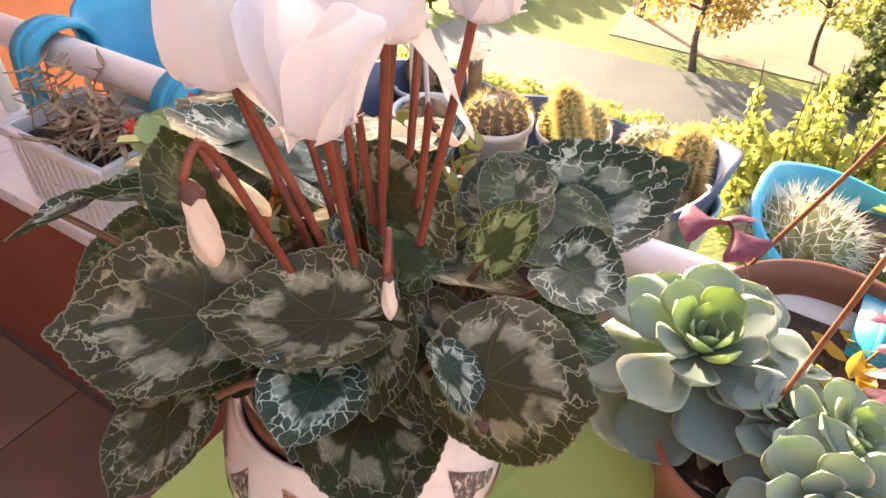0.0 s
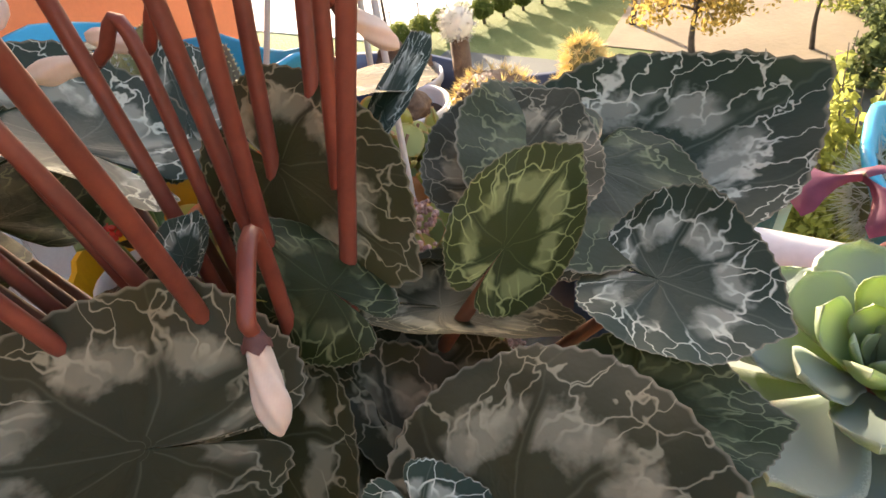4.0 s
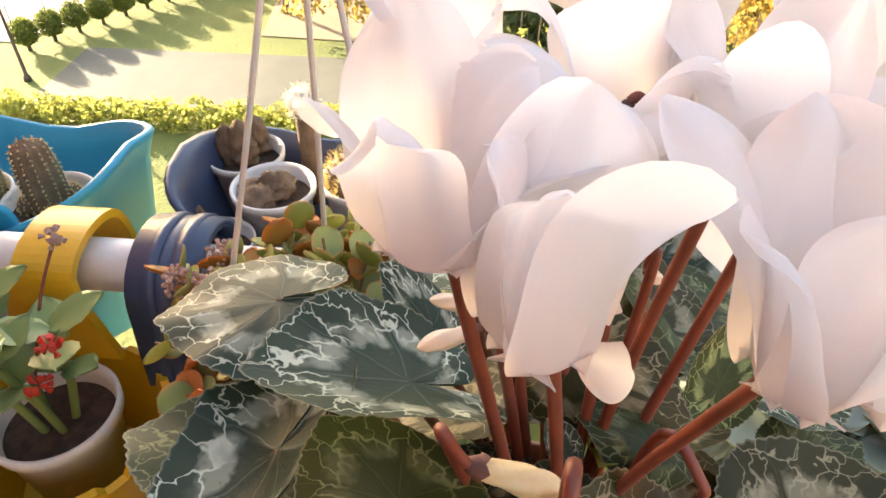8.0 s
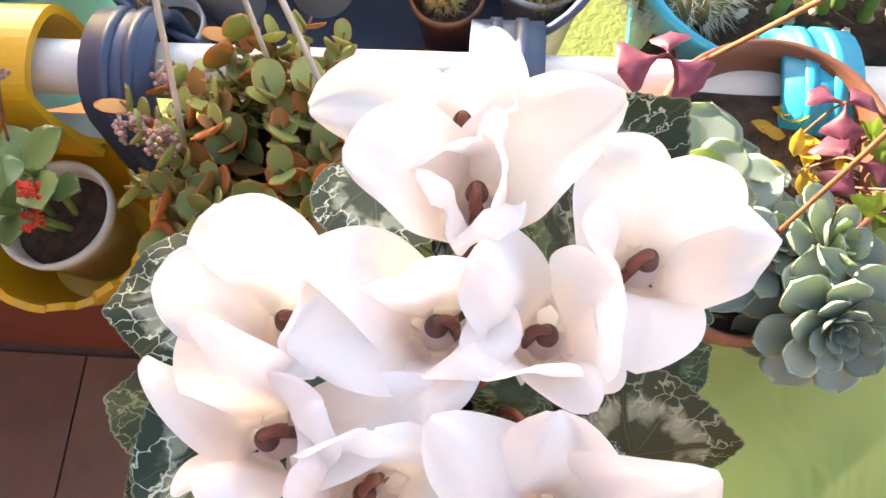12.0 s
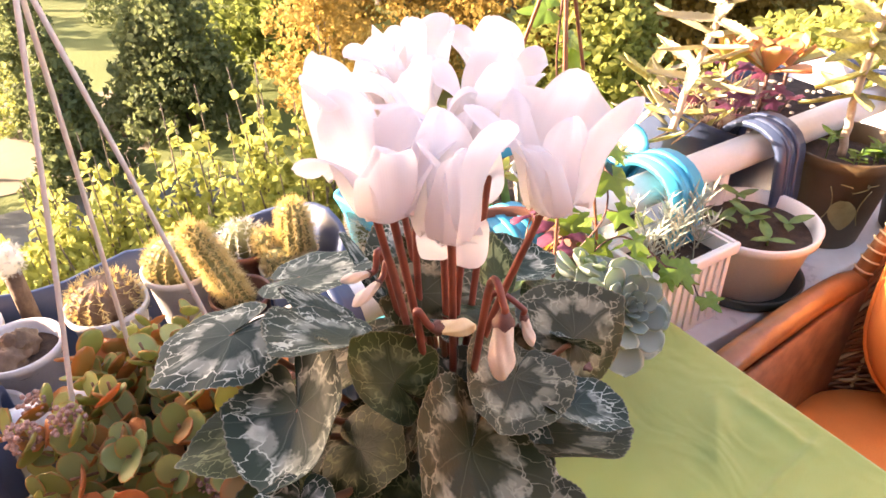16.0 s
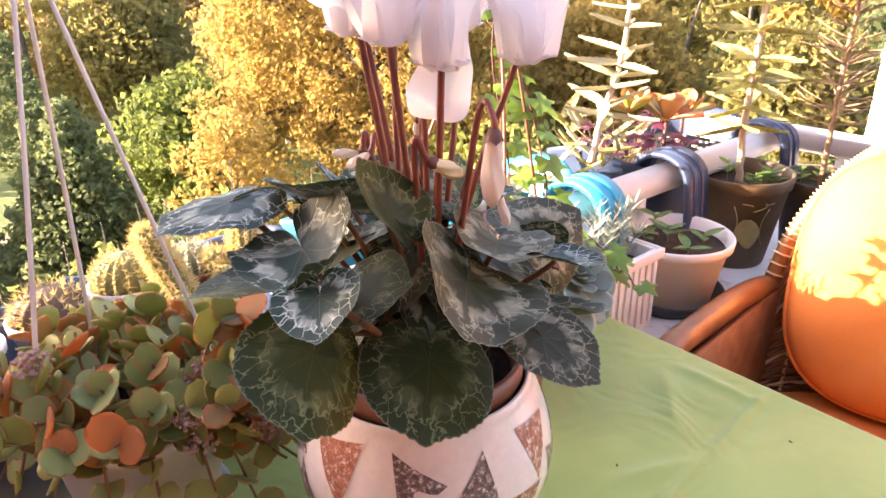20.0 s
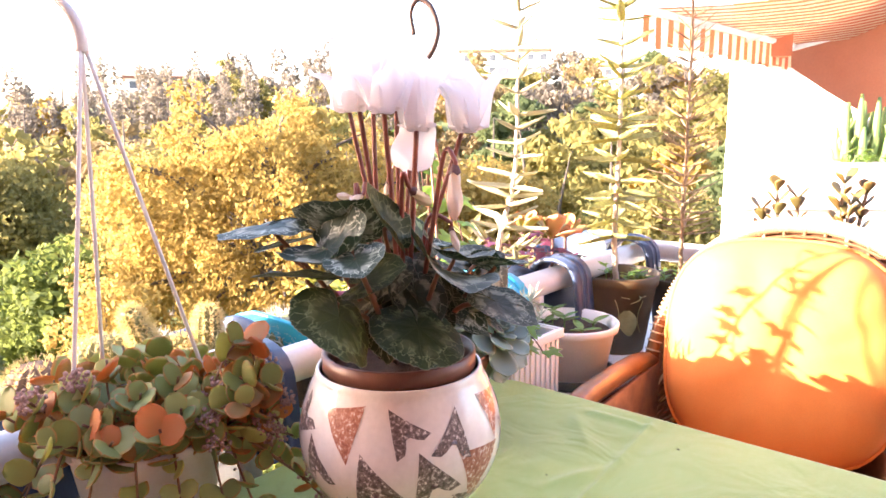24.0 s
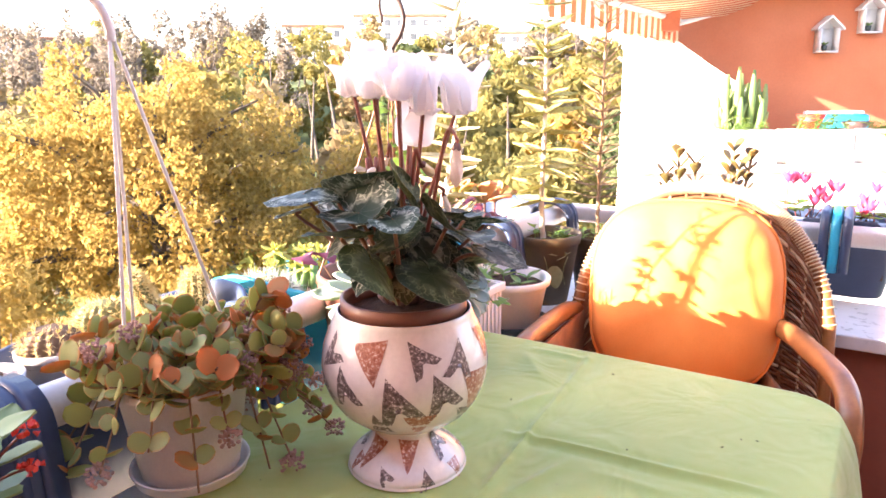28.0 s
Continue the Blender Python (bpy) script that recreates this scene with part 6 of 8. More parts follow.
def cactus(at, rad, height, label, body_mat=CACTUS, spine_mat=SPINE, ribs=13, lean=(0, 0, 1), length=0.010, per=7, seed=1, name="cactus", more=(), dense=1.0, kind_="cactus"):
    """A ribbed ball or column with needles along its ribs; more: further stems (offset, radius, height, lean)."""
    ob = thing(name, at, label, kind_, "cacti on the rail")
    for j, (off, r_, h, ln) in enumerate([((0, 0, 0), rad, height, lean), *more]):
        m = Vector(ln).to_track_quat("Z", "Y").to_matrix().to_4x4()
        base = Vector(at) + Vector(off)
        prof, n = [], 14
        for i in range(n + 1):
            s = i / n
            if h < 2.4 * r_:
                rr = r_ * math.sqrt(max(0.0, 1 - (2 * (0.13 + 0.87 * s) - 1) ** 2))
            else:
                rr = r_ * (0.82 + 0.18 * math.sin(3.0 * min(1, s * 1.3))) * (1.0 if s < 0.82 else math.sqrt(max(0.0, 1 - ((s - 0.82) / 0.18) ** 2)))
            prof.append((max(rr, 0.0002), h * s))
        part("stem", lathe(bmesh.new(), prof, base, ribs * 4, wave=lambda a, z: 0.09 * math.cos(ribs * a), m=m), body_mat, ob)
        pts = []
        w = m.to_3x3()
        for i in range(ribs):
            a = 2 * math.pi * i / ribs
            cnt = max(6, int(h / 0.0055 * dense))
            for k in range(cnt):
                s = (k + 0.5 * (i % 2) * 0.9) / cnt
                f = min(n - 1, int(s * n))
                t = s * n - f
                rr = (prof[f][0] * (1 - t) + prof[f + 1][0] * t) * 1.08
                slope = (prof[f][0] - prof[f + 1][0]) / max(1e-4, h / n)
                p = w @ Vector((rr * math.cos(a), rr * math.sin(a), s * h)) + base
                d = w @ Vector((math.cos(a), math.sin(a), max(-0.8, min(3.0, slope)))).normalized()
                pts.append((p, d))
        tagged(part("needle_cover", spine_mesh(pts, length, per, seed + j), spine_mat, ob, smooth=False), "", "", "", "stuff")
    return ob


def lumpy(at, size, height, label, material, seed, name="cactus"):
    """A knobbly, crested cactus of many small bumps."""
    q = rng(seed)
    ob = thing(name, at, label, "cactus", "cacti on the rail")
    for j in range(5):
        base = Vector(at) + Vector((q.uniform(-0.42, 0.42) * size, q.uniform(-0.42, 0.42) * size, -0.002))
        h, rad = height * q.uniform(0.55, 1.0), size * q.uniform(0.26, 0.38)
        bump_ = lambda a, z: 0.55 * noise.noise(Vector((math.cos(a) * 2.2 + j * 7, math.sin(a) * 2.2, z * 160)))
        prof = [(max(0.0003, rad * math.sin(math.pi * (0.22 + 0.78 * i / 14)) ** 0.6), h * i / 14) for i in range(15)]
        part("stem", lathe(bmesh.new(), prof, base, 26, wave=bump_), material, ob)
    return ob


lumpy(cup(-0.330, 0.545, GREY_WHITE, "grey-white plastic cup holding a knobbly cactus"), 0.045, 0.060, "knobbly brown-green crested cactus in a pale cup", CACTUS_BROWN, 11)
lumpy(cup(-0.276, 0.470, WHITE_PLASTIC, "white plastic cup holding a crested cactus", rim=0.785), 0.048, 0.036, "low tan crested cactus in a white cup", CACTUS_BROWN, 12)
cactus(cup(-0.185, 0.485, WHITE_PLASTIC, "white plastic cup with a round cactus", rim=0.79), 0.034, 0.044, "round cactus with long orange-brown needles", CACTUS_BROWN, SPINE, 15, length=0.012, per=8, seed=21)
cactus(cup(-0.098, 0.512, WHITE_PLASTIC, "white plastic cup with a golden ball cactus", rim=0.79), 0.034, 0.050, "round golden-spined ball cactus", CACTUS, SPINE, 17, length=0.010, per=8, seed=31)
cactus(cup(-0.052, 0.440, BROWN_PLASTIC, "brown plastic cup with a tall cactus", 0.034), 0.0135, 0.118, "tall slender golden-spined column cactus leaning outwards", CACTUS, SPINE, 11, (-0.20, 0.30, 1.0), 0.012, 14, 41)
cactus(cup(-0.015, 0.535, TERRACOTTA, "small terracotta pot with a spiny cactus", 0.036), 0.026, 0.044, "small green cactus with pale upright needles", CACTUS, WHITE_SPINE, 13, length=0.012, per=7, seed=51)
cactus(cup(0.036, 0.490, IVORY_PLASTIC, "ivory plastic cup with a clump of cacti", 0.046, rim=0.757), 0.0175, 0.098, "clump of golden-spined column cacti of different heights", CACTUS, SPINE, 12, (0.05, -0.02, 1.0), 0.012, 14, 61, more=(((-0.026, 0.004, 0), 0.016, 0.048, (-0.1, 0, 1.0)), ((-0.012, -0.024, 0), 0.013, 0.034, (-0.1, -0.2, 1.0)), ((-0.010, 0.026, 0), 0.014, 0.060, (-0.15, 0.1, 1.0))))
for u, v, mat, lab in ((-0.318, 0.405, GREY_WHITE, "empty pale plastic cup with dark soil"),):
    lumpy(cup(u, v, mat, lab, 0.036, 0.075, 0.762), 0.026, 0.012 if u > -0.25 else 0.070, "small brown stub of a cactus in a cup", CACTUS_BROWN, int(-u * 100))
soft = thing("cactus", W(-0.262, 0.56, 0.80), "small woolly white cactus on a thin stem", "cactus", "cacti on the rail")
bm = bmesh.new()
tube(bm, [W(-0.262, 0.56, 0.70), W(-0.262, 0.56, 0.82)], 0.010, 8)
part("stem", bm, CACTUS_BROWN, soft)
bm = bmesh.new()
bmesh.ops.create_icosphere(bm, subdivisions=2, radius=0.017, matrix=Matrix.Translation(W(-0.262, 0.56, 0.832)))
part("wool", bm, WHITE_SPINE, soft)
pts = [(W(-0.262, 0.56, 0.832) + d * 0.016, d) for d in [Vector((rng(i).gauss(0, 1), rng(i + 500).gauss(0, 1), rng(i + 900).gauss(0, 1))).normalized() for i in range(120)]]
tagged(part("needle_cover", spine_mesh(pts, 0.008, 5, 77), WHITE_SPINE, soft, smooth=False), "", "", "", "stuff")

# the cyan planter: a white-spined cactus, yellow rosettes, a grey cup
soil = lambda u0, u1, z: box(bmesh.new(), u0, u1, 0.40, 0.575, 0.672, z)
for u0, u1, z in ((0.14, 0.55, 0.752), (0.70, 1.09, 0.755)):
    bed = thing("potting_soil", W((u0 + u1) / 2, 0.49, 0.672), "dark potting soil with pale pebbles filling a rail planter", "soil")
    part("bed", soil(u0, u1, z), SOIL, bed)
    q = rng(int(u0 * 100))
    peb = bmesh.new()
    bmesh.ops.create_icosphere(peb, subdivisions=1, radius=0.006)
    pm = mesh("pebble", peb, PEBBLE)
    for i in range(46):
        piece("pebble", pm, bed, Matrix.Translation(W(q.uniform(u0, u1), q.uniform(0.405, 0.57), z + 0.001)) @ Matrix.Diagonal((q.uniform(0.6, 1.6), q.uniform(0.6, 1.6), 0.6, 1)))
cactus(W(0.164, 0.468, 0.742), 0.046, 0.062, "round cactus covered in long white needles", CACTUS, WHITE_SPINE, 18, length=0.024, per=7, seed=91, dense=0.9)
ROSE_Y = [blade("leaf", LIME_LEAF, 1.0, 0.42, 0.12, 0.14, 0.14, 0.9, 0.22, 7, 5)]
ROSE_G = [blade("leaf", PALE_LEAF, 1.0, 0.42, 0.12, 0.14, 0.14, 0.9, 0.22, 7, 5)]
sun_rose = thing("stonecrop", W(0.275, 0.47, 0.752), "yellow-green rosette succulents in the cyan planter", "succulent")
q = rng(17)
for i in range(12):
    u, v = 0.262 + q.uniform(-0.02, 0.075), 0.475 + q.uniform(-0.06, 0.07)
    root = W(u, v, 0.75)
    head("rosette", root + Vector((q.uniform(-0.015, 0.015), q.uniform(-0.015, 0.015), q.uniform(0.035, 0.080))), (q.uniform(-0.3, 0.3), q.uniform(-0.4, 0.1), 1.0), q.uniform(0.022, 0.034), 14, 200 + i, sun_rose, root, SEEDLING, None, 0, 0.3, ROSE_Y)
c = cup(0.385, 0.440, GREY_WHITE, "grey-white cup with a small grey succulent", 0.040, 0.085, 0.805)
grey = thing("succulent", c, "small grey-white rosette succulent in a pale cup", "succulent")
for i, (dx, dy, dz, rad) in enumerate(((0.0, 0.0, 0.024, 0.034), (0.016, 0.012, 0.042, 0.022), (-0.014, -0.012, 0.030, 0.022))):
    head("rosette", c + Vector((dx, dy, dz)), (dx * 8, dy * 8, 1.0), rad, 18, 230 + i, grey, c, SILVER_SPRIG, None, 0, 0.2, [blade("leaf", SILVER_SPRIG, 1.0, 0.42, 0.12, 0.14, 0.14, 0.9, 0.22, 7, 5)])
pale = thing("succulent", W(0.47, 0.47, 0.752), "pale green rosette succulents in the cyan planter", "succulent")
for i in range(7):
    root = W(0.44 + q.uniform(-0.02, 0.09), 0.47 + q.uniform(-0.06, 0.06), 0.75)
    head("rosette", root + Vector((0, 0, q.uniform(0.03, 0.06))), (q.uniform(-0.3, 0.3), q.uniform(-0.3, 0.1), 1.0), q.uniform(0.026, 0.040), 16, 260 + i, pale, root, SEEDLING, None, 0, 0.3, ROSE_G)

# the far blue planter: broad yellow and burgundy leaves
RED_OX = lobed("leaf", OXALIS, 0.030, ((0, 1.0), (65, 0.9), (-65, 0.9), (125, 0.8), (-125, 0.8)), 0.6)
bronze = thing("oxalis", W(0.80, 0.47, 0.755), "burgundy-leaved low plants in the blue planter", "house plant")
q = rng(19)
for i in range(34):
    root = W(q.uniform(0.72, 0.98), q.uniform(0.42, 0.55), 0.754)
    p = root + Vector((q.uniform(-0.02, 0.02), q.uniform(-0.02, 0.02), q.uniform(0.03, 0.085)))
    part("stalk", tube(bmesh.new(), [root, root.lerp(p, 0.6) + Vector((0.003, 0, 0)), p], 0.001, 4), CALYX, bronze)
    a = q.uniform(0, 6.28)
    piece("leaf", RED_OX, bronze, aim(p, (math.cos(a), math.sin(a), 0.1), (q.uniform(-0.5, 0.3), q.uniform(-0.5, 0.3), 1)) @ Matrix.Scale(q.uniform(0.6, 1.0), 4))
broad = thing("succulent", W(0.93, 0.46, 0.755), "rosettes of broad cupped leaves, yellow-green flushed orange", "succulent")
BROAD_MAT = succulent("broad_yellow_leaf", (0.42, 0.44, 0.10), (0.62, 0.26, 0.10), (0.66, 0.36, 0.16), 0.38, 0.45, 0.04, 0.55)
BROAD = [spoon("leaf", BROAD_MAT, 0.66, 0.05, 0.16, 0.10), spoon("leaf", BROAD_MAT, 0.58, 0.05, 0.20, -0.12)]
for k, (u, v, h, size) in enumerate(((0.895, 0.455, 0.075, 0.090), (0.985, 0.475, 0.062, 0.085), (0.845, 0.505, 0.090, 0.075))):
    root, top = W(u, v, 0.754), W(u, v, 0.754 + h)
    part("stem", tube(bmesh.new(), [root, top], 0.0038, 6), CALYX, broad)
    for i in range(9):
        a, el = i * 2.4 + k, 1.25 - 0.13 * i
        d = Vector((math.cos(a) * math.cos(el), math.sin(a) * math.cos(el), math.sin(el)))
        piece("leaf", BROAD[i % 2], broad, aim(top, d, (-math.cos(a) * math.sin(el), -math.sin(a) * math.sin(el), math.cos(el))) @ Matrix.Scale(size * (0.55 + 0.055 * i) * q.uniform(0.85, 1.1), 4))
dry_bits = thing("kalanchoe", W(0.70, 0.45, 0.755), "fallen pale kalanchoe shoots and litter in the blue planter", "succulent")
for i in range(52):
    root = W(q.uniform(0.60, 0.80), q.uniform(0.41, 0.53), q.uniform(0.760, 0.86))
    a = q.uniform(0, 6.28)
    piece("shoot", (PALE_BLADE, SPOT_LEAF, DRY_BLADE)[i % 3], dry_bits, aim(root, (math.cos(a), math.sin(a), q.uniform(0.0, 0.8)), (0, 0, 1)) @ Matrix.Scale(q.uniform(0.05, 0.085), 4))

# the far cyan planter with brown cacti in pale cups
cactus(cup(-0.515, 0.455, GREY_WHITE, "grey-white cup with a brown cactus", 0.046, 0.085, 0.765), 0.020, 0.085, "brown ribbed column cactus with offsets at its foot", CACTUS_BROWN, SPINE, 12, length=0.004, per=4, seed=71, more=(((0.018, 0.010, 0), 0.013, 0.018, (0, 0, 1)), ((-0.018, 0.006, 0), 0.013, 0.020, (0, 0, 1)), ((0.004, -0.02, 0), 0.012, 0.018, (0, 0, 1))))
cactus(cup(-0.605, 0.45, GREY_WHITE, "grey-white cup with a green cactus", 0.046, 0.085, 0.765), 0.020, 0.105, "green ribbed column cactus with a short side stem", CACTUS, SPINE, 8, length=0.004, per=3, seed=75, more=(((0.024, 0.004, 0), 0.013, 0.055, (0.1, 0, 1)),))
cactus(cup(-0.560, 0.395, WHITE_PLASTIC, "white cup with a small tan cactus", 0.042, 0.075, 0.745), 0.030, 0.026, "flat tan ball cactus in a white cup", CACTUS_BROWN, SPINE, 14, length=0.005, per=5, seed=78)
cactus(cup(-0.70, 0.46, WHITE_PLASTIC, "white cup with a woolly cactus", 0.046, 0.085, 0.765), 0.028, 0.060, "woolly pale cactus in a white cup", CACTUS, WHITE_SPINE, 14, length=0.008, per=9, seed=79)

# ---- the yellow planter hooked inside the rail ----
YC = W(-0.405, 0.225, 0.0)
yp = thing("rail_planter", (YC.x, YC.y, LEDGE_Z), "yellow plastic planter with toothed rim hooked over the rail", "planter")
wavy = lambda a, z: 0.0
bm = bmesh.new()
n = 96
rings = []
for rad, z in ((0.058, 0.612), (0.061, 0.616), (0.086, 0.692), (0.090, 0.698), (0.083, 0.699), (0.078, 0.685), (0.056, 0.622)):
    ring = []
    for i in range(n):
        a = 2 * math.pi * i / n
        k = (i % 8) < 4
        zz = z + (0.007 if k and 0.697 < z else 0.0)
        lift = 0.050 * max(0.0, math.sin(a - math.radians(33)) - 0.35) * (1 if z > 0.688 else 0)
        ring.append(bm.verts.new((YC.x + rad * math.cos(a), YC.y + rad * math.sin(a), zz + lift)))
    rings.append(ring)
for p, q_ in zip(rings, rings[1:]):
    for i in range(n):
        bm.faces.new((p[i], p[(i + 1) % n], q_[(i + 1) % n], q_[i]))
bm.faces.new(rings[0][::-1])
bm.faces.new(rings[-1])
part("tub", bm, YELLOW, yp, smooth=False)
for off in (0.0,):
    bm = bmesh.new()
    path = [(0.398, 0.735), (0.398, 0.775), (0.383, 0.806), (0.345, 0.816), (0.308, 0.806), (0.293, 0.780), (0.291, 0.745), (0.290, 0.715)]
    pv = glide([W(-0.425 + off * 0.3, v, z) for v, z in path], 5)
    rows = []
    for i, p in enumerate(pv):
        w = 0.027 + 0.024 * max(0.0, (i - 22) / 13)
        u_ = W(1, 0)
        u_.normalize()
        d = (pv[min(i + 1, len(pv) - 1)] - pv[max(0, i - 1)]).normalized()
        nn = u_.cross(d).normalized() * 0.004
        cc = p + u_ * off * 0.5
        rows.append([bm.verts.new(x) for x in (cc - u_ * w + nn, cc + u_ * w + nn, cc + u_ * w - nn, cc - u_ * w - nn)])
    for a, b in zip(rows, rows[1:]):
        for k in range(4):
            bm.faces.new((a[k], a[(k + 1) % 4], b[(k + 1) % 4], b[k]))
    bm.faces.new(rows[0][::-1])
    bm.faces.new(rows[-1])
    bmesh.ops.recalc_face_normals(bm, faces=bm.faces)
    part("clip", bm, YELLOW, yp, smooth=False)
wp = thing("plant_pot", (YC.x, YC.y, 0.624), "pale grey plastic pot inside the yellow planter", "plant pot")
part("pot", lathe(bmesh.new(), [(0.0, 0.624), (0.038, 0.624), (0.049, 0.708), (0.053, 0.709), (0.0535, 0.720), (0.050, 0.721), (0.047, 0.71), (0.04, 0.66), (0, 0.66)], (YC.x, YC.y, 0), 48), GREY_WHITE, wp)
part("soil", lathe(bmesh.new(), [(0.0, 0.703), (0.03, 0.704), (0.0465, 0.699)], (YC.x, YC.y, 0), 24), SOIL, wp)
kal = thing("flowering_kalanchoe", (YC.x, YC.y, 0.70), "kalanchoe with scalloped green leaves and small red flowers", "flowering plant")
KAL = blade("leaf", KALANCHOE, 0.050, 0.036, 0.004, 0.08, -0.05, 0.7, 0.16, 9, 5, 0.04)
q = rng(23)
for i in range(4):
    a = 2.2 + i * 1.35
    root = Vector((YC.x + 0.012 * math.cos(a), YC.y + 0.012 * math.sin(a), 0.70))
    top = root + W(-0.012 + 0.030 * math.cos(a), 0.030 * math.sin(a), 0.112 + 0.012 * (i % 3))
    line = glide([root, root.lerp(top, 0.5) + Vector((0.004, 0, 0.0)), top], 6)
    part("stem", tube(bmesh.new(), line, 0.0036, 7), KALANCHOE, kal)
    for k in (7, 10, 12):
        for s_ in (0, 3.14):
            b = k * 0.8 + s_ + i
            piece("leaf", KAL, kal, aim(line[k], (math.cos(b), math.sin(b), 0.45), (0, 0, 1)) @ Matrix.Scale(q.uniform(0.75, 1.05), 4))
for i, (dx, dy, z) in enumerate(((0.047, -0.020, 0.826), (0.038, -0.036, 0.800), (-0.050, 0.045, 0.835), (-0.070, -0.020, 0.83), (0.012, 0.070, 0.850))):
    p = Vector((YC.x, YC.y, z)) + W(dx, dy)
    root = Vector((YC.x, YC.y, 0.76))
    part("flower_stalk", tube(bmesh.new(), glide([root, root.lerp(p, 0.5) + Vector((0, 0, 0.01)), p], 5), 0.0013, 5), STEM, kal)
    bm = bmesh.new()
    for k in range(14):
        d = Vector((q.gauss(0, 1), q.gauss(0, 1), q.gauss(0.3, 0.7))).normalized() * q.uniform(0.004, 0.009)
        bmesh.ops.create_cone(bm, segments=5, radius1=0.0028, radius2=0.0008, depth=0.005, cap_ends=True, matrix=Matrix.Translation(p + d) @ d.to_track_quat("-Z", "Y").to_matrix().to_4x4())
    part("flower", bm, RED_FLOWER if i != 4 else SEDUM_FLOWER, kal, smooth=False)

# ---- the box of dry plants further along the ledge ----
uv_box_planter("box_planter", "white ridged box planter with a dried plant", -0.80, -0.585, 0.205, 0.325, LEDGE_Z, 0.735, WHITE_PLASTIC, 13)
dead = thing("dried_plant", W(-0.69, 0.265, 0.715), "dried brown plant with curled leaves in the white box", "dry plant")
DEAD = blade("leaf", DRY, 0.030, 0.007, 0.0, 0.3, 0.35, 0.4, 0.2, 5, 2)
q = rng(29)
for i in range(24):
    root = W(q.uniform(-0.78, -0.61), q.uniform(0.22, 0.31), 0.713)
    top = root + W(q.uniform(-0.04, 0.05), q.uniform(-0.05, 0.03), q.uniform(0.03, 0.10))
    line = glide([root, root.lerp(top, 0.6) + Vector((0, 0, 0.012)), top], 5)
    part("stem", tube(bmesh.new(), line, 0.0012, 4), DRY, dead)
    for k in range(2, len(line)):
        a = q.uniform(0, 6.28)
        piece("leaf", DEAD, dead, aim(line[k], (math.cos(a), math.sin(a), q.uniform(-0.8, 0.3)), (0, 0, 1)) @ Matrix.Scale(q.uniform(0.6, 1.2), 4))


# ---- the rattan armchair ----
CF, CS, CC = Vector((-0.945, 0.33, 0)), Vector((0.33, 0.945, 0)), Vector((0.455, -0.425, 0))
chair = thing("armchair", CC, "brown rattan armchair with a woven rounded back", "chair")


def C(f, s, z):
    return CC + CF * f + CS * s + Vector((0, 0, z))


def arm(sgn):
    k = 0.0 if sgn > 0 else 0.022
    pts = [C(-0.22, (0.190 - k) * sgn, 0.63), C(-0.12, (0.215 - k) * sgn, 0.655), C(0.02, (0.240 - k) * sgn, 0.664), C(0.14, (0.264 - k) * sgn, 0.655), C(0.195, (0.266 - k) * sgn, 0.60), C(0.195, (0.262 - k) * sgn, 0.50), C(0.18, (0.256 - k) * sgn, 0.25), C(0.17, (0.25 - k) * sgn, 0.0)]
    part("arm", tube(bmesh.new(), glide(pts, 7), 0.0185, 12), RATTAN, chair, "glossy bent cane arm")
    bm = bmesh.new()
    rows = []
    for i in range(12):
        f = -0.21 + 0.385 * i / 11
        s = (0.186 - k + 0.070 * i / 11) * sgn
        rows.append([bm.verts.new(C(f, s - o * sgn, z)) for z, o in ((0.645 if sgn > 0 else 0.56, 0.0), (0.50, 0.004), (0.34, 0.008), (0.20, 0.012), (0.20, 0.022), (0.34, 0.018), (0.50, 0.014), (0.645 if sgn > 0 else 0.56, 0.010))])
    for a, b in zip(rows, rows[1:]):
        for k in range(8):
            bm.faces.new((a[k], a[(k + 1) % 8], b[(k + 1) % 8], b[k]))
    bmesh.ops.recalc_face_normals(bm, faces=bm.faces)
    part("side_panel", bm, WICKER, chair)
    part("leg", tube(bmesh.new(), [C(-0.235, 0.20 * sgn, 0.46), C(-0.24, 0.205 * sgn, 0.0)], 0.017, 10), RATTAN, chair)


arm(1)
arm(-1)


def back_at(s, h):
    """A place on the woven back: s across, h from its foot to its rim (0 to 1)."""
    x = s / 0.245
    low, top = 0.43, 0.60 + 0.300 * math.sqrt(max(0.0, 1 - min(1.0, abs(x)) ** 2.4))
    z = low + (top - low) * h
    return C(-0.215 + 0.30 * s * s / 0.262 - 0.13 * (z - 0.43), s - 0.042, z)


bm = bmesh.new()
grid = [[bm.verts.new(back_at(0.242 * (2 * i / 30 - 1), j / 16)) for j in range(17)] for i in range(31)]
for a, b in zip(grid, grid[1:]):
    for j in range(16):
        bm.faces.new((a[j], b[j], b[j + 1], a[j + 1]))
bmesh.ops.solidify(bm, geom=list(bm.faces), thickness=0.006)
part("back_panel", bm, WICKER, chair, "woven brown cane back")
rim = [back_at(0.242 * (2 * i / 40 - 1), 1.0) for i in range(41)]
rim = [back_at(-0.242, 0.0), back_at(-0.242, 0.5), *rim, back_at(0.242, 0.5), back_at(0.242, 0.0)]
part("back_rim", tube(bmesh.new(), rim, 0.0125, 10), RATTAN, chair)
band = bmesh.new()
wrap = glide(rim[2:-2], 4)
for i in range(0, len(wrap) - 1):
    d = (wrap[i + 1] - wrap[i]).normalized()
    m = d.to_track_quat("Z", "Y").to_matrix().to_4x4()
    lathe(band, [(0.0126, 0.0), (0.0150, 0.0009), (0.0150, 0.0024), (0.0126, 0.0033)], wrap[i], 10, m=m)
